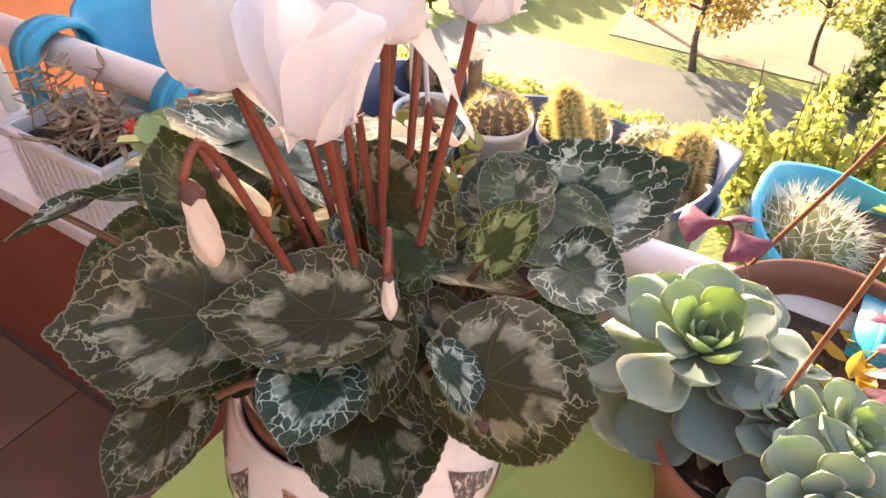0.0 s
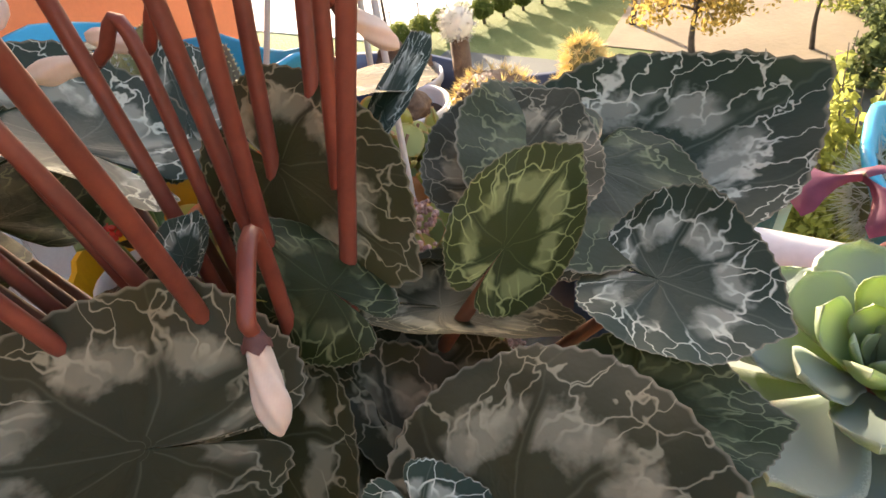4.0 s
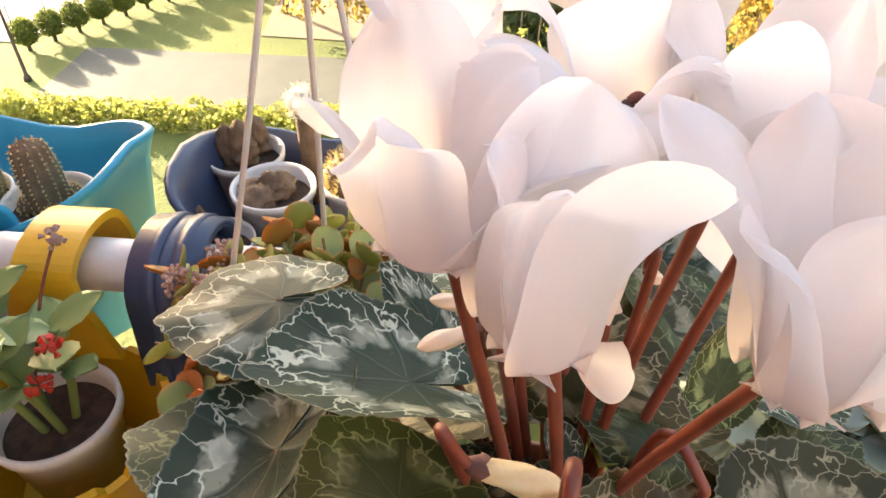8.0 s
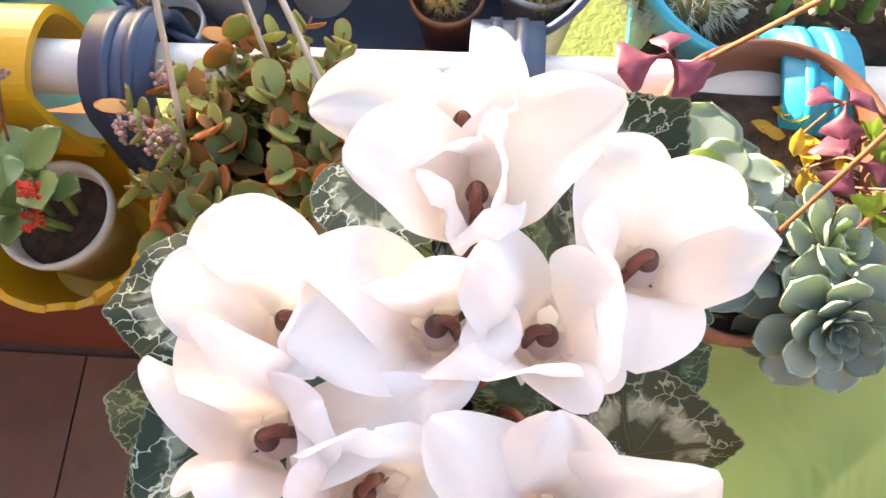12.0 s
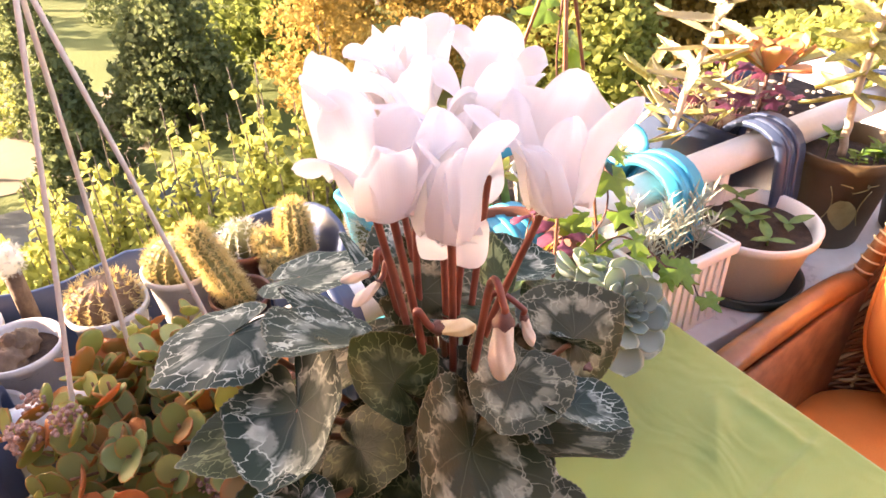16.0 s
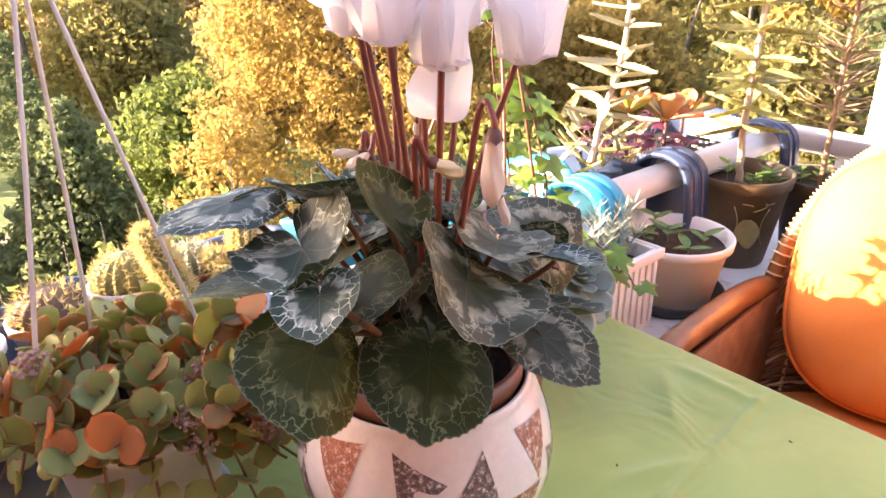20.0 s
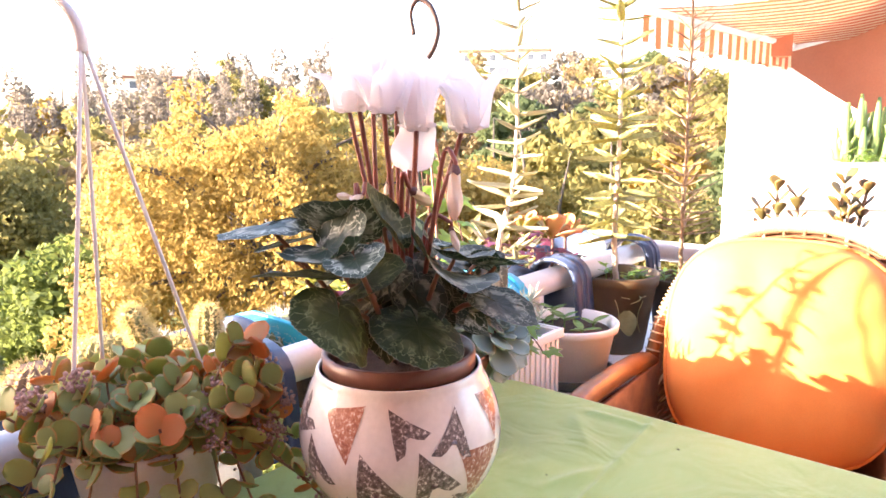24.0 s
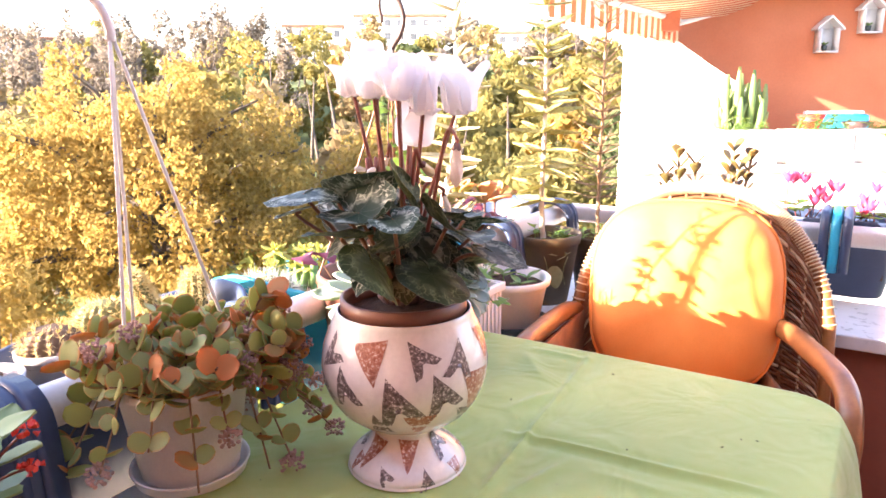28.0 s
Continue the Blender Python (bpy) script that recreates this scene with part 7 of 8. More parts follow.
# Cream here puts the sun on the rim into its colour.
part("sunlit_rim_wrapping", band, CREAM_WICKER, chair)
for j in range(2, 46):
    h = j / 47
    line = [back_at(0.239 * (2 * i / 28 - 1), h) + CF * (0.006 + 0.0042 * (1 if (i + j) % 2 else -1)) for i in range(29)]
    part("cane_strand", tube(bmesh.new(), line, 0.0032, 5), WICKER if j % 7 else CREAM_WICKER, chair)
for i in range(15):
    s = 0.230 * (2 * i / 14 - 1)
    part("stake", tube(bmesh.new(), [back_at(s, h / 10) + CF * 0.0055 for h in range(11)], 0.0034, 6), CREAM_WICKER if i % 4 == 1 else WICKER, chair)
part("seat_frame", tube(bmesh.new(), glide([C(0.185, 0.235, 0.40), C(0.20, 0.0, 0.405), C(0.185, -0.235, 0.40), C(-0.21, -0.23, 0.40), C(-0.235, 0, 0.40), C(-0.21, 0.23, 0.40), C(0.185, 0.235, 0.40)], 6), 0.016, 10), RATTAN, chair)
bm = bmesh.new()
lathe(bm, [(0.0, 0.40), (0.15, 0.40), (0.225, 0.402), (0.225, 0.412), (0.0, 0.412)], C(-0.015, 0, 0), 40)
part("seat_panel", bm, WICKER, chair)


def pillow(name, label, centre, across, up, a, b, t, power=2.6, seam=True):
    """A stuffed cushion: outline a by b, t thick, with a piped seam."""
    ob = thing(name, centre, label, "cushion")
    X, Y = Vector(across).normalized(), Vector(up).normalized()
    Z = X.cross(Y)
    bm = bmesh.new()
    nr, na = 12, 56
    q = rng(int(a * 1000))
    ph = [q.uniform(0, 6.3) for _ in range(4)]

    def at(rho, th, side):
        c, s = math.cos(th), math.sin(th)
        k = (abs(c) ** power + abs(s) ** power) ** (-1 / power)
        x, y = a * rho * k * c, b * rho * k * s
        puff = t * (1 - rho ** 3.2) ** 0.55
        crease = 0.0035 * rho * rho * (math.sin(9 * th + ph[0]) + 0.7 * math.sin(17 * th + ph[1])) + 0.004 * math.sin(11 * x / a + ph[2]) * math.sin(7 * y / b + ph[3]) * (1 - rho)
        return Vector(centre) + X * x + Y * y + Z * side * max(0.0, puff + crease * (1 - rho ** 8))
    for side in (1, -1):
        rows = [[bm.verts.new(at(max(0.02, i / nr), 2 * math.pi * j / na, side)) for j in range(na)] for i in range(nr + 1)]
        for p, r_ in zip(rows, rows[1:]):
            for j in range(na):
                f = (p[j], r_[j], r_[(j + 1) % na], p[(j + 1) % na])
                bm.faces.new(f if side > 0 else f[::-1])
        bm.faces.new(rows[0][::-1] if side < 0 else rows[0])
    bmesh.ops.remove_doubles(bm, verts=bm.verts, dist=0.0004)
    part("cover", bm, ORANGE_CLOTH, ob)
    if seam:
        line = [at(1.0, 2 * math.pi * j / na, 1) for j in range(na + 1)]
        part("piping", tube(bmesh.new(), line, 0.004, 6), ORANGE_CLOTH, ob)
    return ob


pillow("seat_cushion", "round orange cloth seat cushion on the rattan chair", C(0.0, 0, 0.455), CS, -CF, 0.225, 0.205, 0.050, 2.8)
pillow("back_cushion", "puffy orange cloth cushion leaning on the woven chair back", C(-0.135, -0.012, 0.70), -CS, (Vector((0, 0, 1)) - CF * 0.16), 0.180, 0.190, 0.066, 3.0)

# ---- plants on the end parapet ----
bx = thing("rail_planter", W(1.155, -0.31, RAIL_Z), "dark blue plastic rail planter with magenta flowers", "planter", "saddle planters on the rail")
bm = bmesh.new()
rings = [tub_ring(bm, 1.245, -0.31, a, b, z) for a, b, z in ((0.05, 0.10, 0.625), (0.052, 0.104, 0.63), (0.072, 0.135, 0.80), (0.076, 0.140, 0.808), (0.071, 0.133, 0.808), (0.05, 0.11, 0.66))]
for p, q_ in zip(rings, rings[1:]):
    for i in range(len(p)):
        bm.faces.new((p[i], p[(i + 1) % len(p)], q_[(i + 1) % len(p)], q_[i]))
bm.faces.new(rings[0][::-1])
bm.faces.new(rings[-1])
part("tub", bm, NAVY, bx)
for off in (-0.022, 0.0, 0.022):
    part("clip", tube(bmesh.new(), glide([W(1.105, -0.31 + off, 0.70), W(1.105, -0.31 + off, 0.80), W(1.125, -0.31 + off, 0.828), W(1.165, -0.31 + off, 0.832), W(1.185, -0.31 + off, 0.80)], 5), 0.0105, 8), NAVY if off else CYAN, bx)
part("soil", box(bmesh.new(), 1.20, 1.29, -0.41, -0.21, 0.67, 0.79), SOIL, bx)
magenta = thing("cyclamen", W(1.245, -0.31, 0.79), "magenta cyclamen flowers with pointed petals", "flowering plant")
PINK = blade("petal", PINK_FLOWER, 0.034, 0.016, 0.0, 0.15, 0.15, 0.6, 0.15, 6, 4)
q = rng(33)
for i in range(20):
    root = W(1.245 + q.uniform(-0.04, 0.04), -0.31 + q.uniform(-0.13, 0.13), 0.79)
    top = root + W(q.uniform(-0.03, 0.03), q.uniform(-0.03, 0.03), q.uniform(0.025, 0.09))
    part("flower_stalk", tube(bmesh.new(), [root, top], 0.0013, 5), STEM, magenta)
    for k in range(5):
        a = k * 1.2566 + i
        piece("petal", PINK, magenta, aim(top, (math.cos(a), math.sin(a), 1.1), (-math.cos(a), -math.sin(a), 1)) @ Matrix.Scale(q.uniform(0.8, 1.1), 4))
MLEAF = blade("leaf", IVY, 0.035, 0.030, 0.0, 0.1, -0.1, 0.6, 0.2, 6, 4)
for i in range(26):
    a = i * 2.4
    piece("leaf", MLEAF, magenta, aim(W(1.245 + q.uniform(-0.045, 0.045), -0.31 + q.uniform(-0.12, 0.12), 0.80 + q.uniform(0, 0.03)), (math.cos(a), math.sin(a), 0.2), (0, 0, 1)))
tall_pot(W(1.055, -0.035, LEDGE_Z), 0.045, 0.062, 0.12, BROWN_PLASTIC, "brown plastic pot with a jade plant on the end ledge")
jade = thing("jade_plant", W(1.055, -0.035, LEDGE_Z + 0.09), "jade plant with bronze-green fleshy leaves", "succulent")
BRONZE_LEAF = succulent("bronze_jade_leaf", (0.15, 0.085, 0.022), (0.26, 0.12, 0.04), (0.12, 0.11, 0.03), 0.22, 0.4, 0.04)
JADE = spoon("leaf", BRONZE_LEAF, 0.62, 0.13, 0.06, 0.06)
for i, (du, dv, z) in enumerate(((0.0, 0.060, 0.945), (0.02, 0.025, 0.930), (0.0, -0.060, 0.965), (0.02, -0.095, 0.945), (-0.01, 0.085, 0.905), (-0.01, -0.075, 0.925))):
    root, top = W(1.055, -0.035, LEDGE_Z + 0.09), W(1.055 + du, -0.035 + dv, z)
    line = glide([root, root.lerp(top, 0.5) + W(0, 0.25 * dv, -0.02), top], 6)
    part("stem", tube(bmesh.new(), line, [0.0065 - 0.00028 * k for k in range(len(line))], 7), DRY, jade)
    for k in range(len(line) - 5, len(line)):
        for s_ in range(2):
            a = k * 1.57 + s_ * 3.14 + i
            piece("leaf", JADE, jade, aim(line[k], (math.cos(a), math.sin(a), 1.0), (-math.cos(a), -math.sin(a), 1)) @ Matrix.Scale(0.036 * q.uniform(0.75, 1.15), 4))


# ---- the neighbour's terrace ----
B = lambda *a, **k: box(bmesh.new(), *a, flat=True, **k)
setting("wall_neighbour", B(4.70, 4.90, -7.0, -1.70, -1.2, 3.4), WALL_ORANGE, "orange-painted back wall of the neighbouring terrace", "wall")
bm = bmesh.new()
outline_w = ((-1.50, -1.2), (-1.50, 1.47), (-1.79, 1.43), (-2.02, 1.275), (-2.26, 1.13), (-2.42, 1.02), (-2.44, -1.2))
front = [bm.verts.new((4.34, y, z)) for y, z in outline_w]
rear = [bm.verts.new((4.695, y, z)) for y, z in outline_w]
bm.faces.new(front)
bm.faces.new(rear[::-1])
for i in range(len(front)):
    bm.faces.new((front[i], rear[i], rear[(i + 1) % len(front)], front[(i + 1) % len(front)]))
bmesh.ops.recalc_face_normals(bm, faces=bm.faces)
setting("wall_partition", bm, WALL_WHITE, "white rendered partition wall with a sloping edge", "wall")
# Unseen wall, added only to keep the sun off the orange wall.
setting("wall_return", B(3.98, 4.695, -1.66, -1.50, 1.475, 3.4), WALL_ORANGE, "unseen orange wall added behind the awning to block the sun", "wall")
setting("terrace_floor", B(1.6, 4.7, -7.0, -0.9, -0.35, -0.25), FLOOR_TILE, "tiled floor of the neighbouring terrace", "floor")
setting("wall_terrace_base", B(1.6, 4.9, -7.0, -0.9, -8.2, -0.355), WALL_WHITE, "pale building wall below the terrace", "wall")
setting("wall_terrace", B(3.30, 3.48, -7.0, -1.20, -1.2, 0.62, bevel=0.01), WALL_WHITE, "white parapet wall of the neighbouring terrace", "wall")
setting("sill_terrace", B(3.26, 3.52, -7.0, -1.16, 0.624, 0.66, bevel=0.006), MARBLE, "pale coping on the white terrace parapet", "sill")
setting("wall_divider", B(1.75, 1.90, -7.0, -1.25, -1.2, 0.42, bevel=0.01), WALL_WHITE, "low white wall beyond the end parapet", "wall")
setting("sill_divider", B(1.71, 1.94, -7.0, -1.22, 0.424, 0.45, bevel=0.006), MARBLE, "pale coping on the low white wall", "sill")


def house_shelf(y, z, h):
    ob = thing("house_shelf", (4.69, y, z), "small white house-shaped wall shelf with a potted plant", "wall shelf", "house shelves on the orange wall")
    w, d = h * 0.55, 0.085
    x0, x1 = 4.697 - d, 4.697
    part("backboard", B(x1 - 0.008, x1, y - w / 2, y + w / 2, z, z + h * 0.66), WHITE_PLASTIC, ob)
    part("bottom", B(x0, x1 - 0.0085, y - w / 2, y + w / 2, z, z + 0.012), WHITE_PLASTIC, ob)
    for s in (-1, 1):
        a, b = sorted((y + s * w / 2, y + s * (w / 2 - 0.012)))
        part("side", B(x0, x1 - 0.0085, a, b, z + 0.0125, z + h * 0.66), WHITE_PLASTIC, ob)
        bm = bmesh.new()
        t = 0.014
        pr = [(y, z + h), (y, z + h - t * 1.4), (y + s * (w / 2 + 0.03), z + h * 0.60), (y + s * (w / 2 + 0.03), z + h * 0.60 + t * 1.2)]
        f0 = [bm.verts.new((x0 - 0.01, *p)) for p in pr]
        f1 = [bm.verts.new((x1, *p)) for p in pr]
        bm.faces.new(f0)
        bm.faces.new(f1[::-1])
        for i in range(4):
            bm.faces.new((f0[i], f1[i], f1[(i + 1) % 4], f0[(i + 1) % 4]))
        bmesh.ops.recalc_face_normals(bm, faces=bm.faces)
        part("roof_board", bm, WHITE_PLASTIC, ob, smooth=False)
    bm = bmesh.new()
    vs = [bm.verts.new((x1 - 0.004, *p)) for p in ((y - w / 2, z + h * 0.66), (y + w / 2, z + h * 0.66), (y, z + h * 0.98))]
    bm.faces.new(vs)
    part("gable", bm, WHITE_PLASTIC, ob)
    part("pot", lathe(bmesh.new(), [(0, 0), (0.016, 0), (0.022, 0.04), (0.02, 0.041), (0, 0.036)], (x0 + 0.04, y + 0.015, z + 0.0125), 14), DARK_GREEN_PLASTIC, ob)
    q = rng(int(-y * 100))
    for i in range(9):
        a = i * 2.4
        piece("leaf", SEED_LEAF, ob, aim((x0 + 0.04, y + 0.015, z + 0.05), (math.cos(a), math.sin(a), 0.8), (0, 0, 1)) @ Matrix.Scale(q.uniform(0.8, 1.3), 4))


house_shelf(-3.03, 1.36, 0.27)
house_shelf(-3.35, 1.50, 0.27)
setting("trim_awning_box", B(4.52, 4.69, -7.0, -2.45, 1.78, 1.90, bevel=0.01), WALL_WHITE, "white awning cassette along the orange wall", "trim")

# striped awning: a sheet that slopes down to a hanging valance
AW0, AW1 = Vector((2.62, -0.56, 1.42)), Vector((4.30, -1.77, 1.42))
UPHILL = Vector((1.9, -2.4, 0.62))
awning = thing("awning", AW1, "orange and cream striped cloth awning with a valance", "awning")
STRIPE_O = surface("awning_orange", (0.42, 0.075, 0.022), (0.50, 0.10, 0.03), 6, 0.8, fine=200, relief=0.3, through_=((0.7, 0.15, 0.04), 0.14))
STRIPE_C = surface("awning_cream", (0.55, 0.40, 0.25), (0.64, 0.48, 0.32), 6, 0.8, fine=200, relief=0.3, through_=((0.8, 0.55, 0.32), 0.14))
along = AW1 - AW0
N = 34
for i in range(N):
    a, b = AW0 + along * (i / N), AW0 + along * ((i + 0.97) / N)
    mat = STRIPE_O if i % 2 == 0 else STRIPE_C
    bm = bmesh.new()
    prev = None
    for k in range(7):
        sag = Vector((0, 0, -0.10 * math.sin(math.pi * k / 6)))
        row = [bm.verts.new(p + Vector((0, 0, 0.15)) + UPHILL * (k / 6) + sag) for p in (a, b)]
        if prev:
            bm.faces.new((prev[0], prev[1], row[1], row[0]))
        prev = row
    part("stripe", bm, mat, awning)
    bm = bmesh.new()
    drop = 0.012 * math.cos(i * 1.3)
    rows = [[bm.verts.new(p + Vector((0.006 * math.sin(i + j), 0, z))) for p in (a, b)] for j, z in enumerate((0.145, 0.07, drop))]
    for p, r_ in zip(rows, rows[1:]):
        bm.faces.new((p[0], p[1], r_[1], r_[0]))
    part("valance", bm, mat, awning)
part("front_bar", tube(bmesh.new(), [AW0 + Vector((0, 0, 0.15)), AW1 + Vector((0, 0, 0.15))], 0.022, 10), WALL_WHITE, awning, "white painted front bar")
part("end_bar", tube(bmesh.new(), [AW1 + Vector((0, 0, 0.13)), AW1 + UPHILL + Vector((0, 0, 0.13))], 0.02, 10), WALL_WHITE, awning, "white painted arm")
for f in (0.25, 0.6):
    p0 = AW0 + along * f + Vector((0, 0, 0.12))
    part("arm", tube(bmesh.new(), [p0, p0 + UPHILL * 0.5 + Vector((0.2, 0.3, -0.06)), p0 + UPHILL * 0.98], 0.016, 8), WALL_WHITE, awning, "white painted folding arm")

# things that stand on the neighbour's terrace
for y0, y1 in ((-2.05, -1.72), (-2.50, -2.12), (-3.0, -2.6)):
    ob = thing("flower_box", (3.39, (y0 + y1) / 2, 0.66), "white plastic flower box on the terrace parapet", "planter", "flower boxes on the terrace parapet")
    part("box", B(3.31, 3.47, y0, y1, 0.661, 0.84, bevel=0.012), WHITE_PLASTIC, ob)
    part("rim", B(3.30, 3.48, y0 - 0.01, y1 + 0.01, 0.841, 0.862, bevel=0.006), WHITE_PLASTIC, ob)
    q = rng(int(-y0 * 50))
    plant_ = thing("potted_plant", (3.39, (y0 + y1) / 2, 0.85), "sprawling small-leaved plant in a white flower box", "plant")
    for i in range(16):
        root = Vector((3.39 + q.uniform(-0.05, 0.05), q.uniform(y0 + 0.03, y1 - 0.03), 0.855))
        top = root + Vector((q.uniform(-0.09, 0.05), q.uniform(-0.07, 0.07), q.uniform(-0.06, 0.10)))
        part("stem", tube(bmesh.new(), glide([root, root + Vector((-0.02, 0, 0.05)), top], 4), 0.003, 4), SEEDLING, plant_)
        for k in range(6):
            a = k * 2.4 + i
            piece("leaf", MLEAF, plant_, aim(root.lerp(top, 0.4 + 0.12 * k), (math.cos(a), math.sin(a), 0.2), (0, 0, 1)) @ Matrix.Scale(q.uniform(0.8, 1.5), 4))
tall_pot((4.20, -2.22, 0.661 - 0.9), 0.12, 0.15, 0.95, WHITE_PLASTIC, "tall white planter pot with a columnar cactus")
opuntia = thing("cactus", (4.20, -2.22, 0.70), "tall green branching cactus in a white pot", "cactus")
q = rng(57)
for i in range(15):
    a = 2.4 * i
    d = 0.035 + 0.075 * math.sqrt(i / 15)
    foot = Vector((4.20 + 0.4 * d * math.cos(a), -2.22 + 0.5 * d * math.sin(a), 0.69))
    h = (0.58 - 0.30 * (i / 15)) * q.uniform(0.88, 1.08)
    top = Vector((4.20 + d * math.cos(a) * 1.3, -2.22 + d * math.sin(a) * 1.7, 0.69 + h))
    line = glide([foot, foot.lerp(top, 0.45) + Vector((0.35 * d * math.cos(a), 0.5 * d * math.sin(a), 0)), top], 6)
    part("stem", tube(bmesh.new(), line, [0.026 * min(1.0, 0.35 + 0.25 * (len(line) - 1 - k)) for k in range(len(line))], 8), KALANCHOE, opuntia)
    for j in range(2):
        p_ = line[int(len(line) * (0.45 + 0.22 * j))]
        e = p_ + Vector((0.03 * math.cos(a + j * 2.5), 0.055 * math.sin(a + j * 2.5), 0.09))
        part("offshoot", tube(bmesh.new(), glide([p_, p_.lerp(e, 0.5) + Vector((0, 0.01 * math.sin(a), -0.008)), e], 4), [0.017 * min(1.0, 0.4 + 0.2 * (8 - k)) for k in range(9)], 7), KALANCHOE, opuntia)
for i, y in enumerate((-2.95, -3.75)):
    ob = thing("garden_chair", (4.15, y, -0.25), "white garden chair with a blue cushion on the terrace", "chair", "white chairs on the terrace")
    part("seat", B(3.90, 4.32, y - 0.22, y + 0.22, 0.20, 0.24, bevel=0.01), WHITE_PLASTIC, ob)
    part("backrest", B(4.30, 4.34, y - 0.22, y + 0.22, 0.52, 0.94, bevel=0.015), WHITE_PLASTIC, ob)
    for sx in (3.92, 4.32):
        for sy in (-0.2, 0.2):
            part("leg", tube(bmesh.new(), [(sx, y + sy, -0.25), (sx, y + sy, 0.56 if sx > 4 else 0.22)], 0.016, 8), WHITE_PLASTIC, ob)
    part("cushion", B(4.18, 4.29, y - 0.19, y + 0.19, 0.56, 0.92, bevel=0.03), CYAN, ob, "bright blue seat-back cushion")
ob = thing("terrace_table", (3.95, -2.72, -0.25), "white terrace table with dark dishes", "table")
part("tabletop", B(3.72, 4.06, -2.98, -2.45, 0.80, 0.83, bevel=0.008), WHITE_PLASTIC, ob)
for sx in (3.76, 4.02):
    for sy in (-2.94, -2.50):
        part("leg", tube(bmesh.new(), [(sx, sy, -0.25), (sx, sy, 0.80)], 0.02, 8), WHITE_PLASTIC, ob)
for i, (y, h, mat) in enumerate(((-2.55, 0.10, RED_FLOWER), (-2.86, 0.05, HOOK))):
    d = thing("bowl", (3.9, y, 0.831), "dark round dish on the terrace table" if i else "red bowl on the terrace table", "bowl")
    part("dish", lathe(bmesh.new(), [(0, 0), (0.05, 0), (0.09, h), (0.085, h), (0.04, 0.01), (0, 0.01)], (3.9, y, 0.831), 24), mat, d)


# ---- garden, woods and buildings ----
def foliage(name, a, b_, through_=0.35, glow=None):
    m, n, b = start(name)
    g = n.new("ShaderNodeNewGeometry")
    r_ = ramp(n, ((0.0, a), (0.55, tuple((x + y) / 2 for x, y in zip(a, b_))), (1.0, b_)))
    link(m, g.outputs["Random Per Island"], r_.inputs[0])
    big = noise_tex(m, 0.35, 3.0)
    col = mixed(m, calc(m, "MULTIPLY", big.outputs[0], 0.55), r_.outputs[0], tuple(x * 0.55 for x in a))
    link(m, col, b.inputs["Base Color"])
    b.inputs["Roughness"].default_value = 0.7
    b.inputs["Specular IOR Level"].default_value = 0.15
    see_through(m, b, mixed(m, 0.5, col, glow or tuple(min(1.0, x * 1.8) for x in b_)), through_)
    return m


F_GOLD = foliage("golden_leaves", (0.25, 0.17, 0.042), (0.38, 0.27, 0.075), 0.50)
F_LIME = foliage("lime_leaves", (0.16, 0.18, 0.04), (0.40, 0.41, 0.11), 0.45)
F_GREEN = foliage("green_leaves", (0.07, 0.105, 0.022), (0.18, 0.21, 0.05), 0.42)
F_DARK = foliage("conifer_needles", (0.08, 0.105, 0.042), (0.17, 0.20, 0.08), 0.40)
F_OLIVE = foliage("olive_autumn_leaves", (0.14, 0.125, 0.035), (0.33, 0.28, 0.09), 0.45)
F_BROWN = foliage("brown_autumn_leaves", (0.18, 0.13, 0.06), (0.36, 0.27, 0.13), 0.42)
# Bare twigs of the far trees; their grey also stands in for haze.
F_HAZE_GREY = foliage("hazed_bare_twigs", (0.14, 0.118, 0.088), (0.25, 0.21, 0.16), 0.40)
BARK = surface("bark", (0.06, 0.045, 0.032), (0.15, 0.115, 0.085), 4, 0.9, fine=40, relief=0.8, depth=0.02)
GRASS = surface("lawn", (0.085, 0.12, 0.022), (0.17, 0.19, 0.045), 0.35, 0.9, fine=9, relief=0.7, depth=0.05, detail=8)
ASPHALT = surface("paving", (0.062, 0.068, 0.058), (0.105, 0.112, 0.092), 0.5, 0.8, fine=10, relief=0.4, depth=0.01)
SAND = surface("sandy_ground", (0.19, 0.145, 0.09), (0.29, 0.23, 0.15), 0.4, 0.9, fine=6, relief=0.5, depth=0.02)
CONCRETE = surface("pale_court", (0.52, 0.49, 0.45), (0.64, 0.61, 0.57), 0.3, 0.8, fine=5, relief=0.2)
FACADE = surface("facade", (0.66, 0.63, 0.58), (0.76, 0.73, 0.69), 0.3, 0.8, fine=4, relief=0.2)
PANEL_RED = surface("red_brown_panel", (0.28, 0.12, 0.09), (0.36, 0.17, 0.13), 0.3, 0.8, fine=4)
GLASS_DARK = surface("window_glass", (0.05, 0.06, 0.07), (0.12, 0.13, 0.15), 0.5, 0.15, fine=4, relief=0.0)
ROOF = surface("roof_tile", (0.22, 0.09, 0.06), (0.32, 0.14, 0.09), 0.6, 0.85, fine=6, relief=0.6)
GZ = -8.0


def hill(x, y):
    """The ground's height: a flat garden, a wooded slope rising to the east."""
    d = x * 0.97 - y * 0.12
    t = max(0.0, min(1.0, (d - 34) / 85))
    back = max(0.0, min(1.0, (math.hypot(x, y) - 70) / 120))
    return GZ + 10.0 * t * t * (3 - 2 * t) + 4.0 * back * back


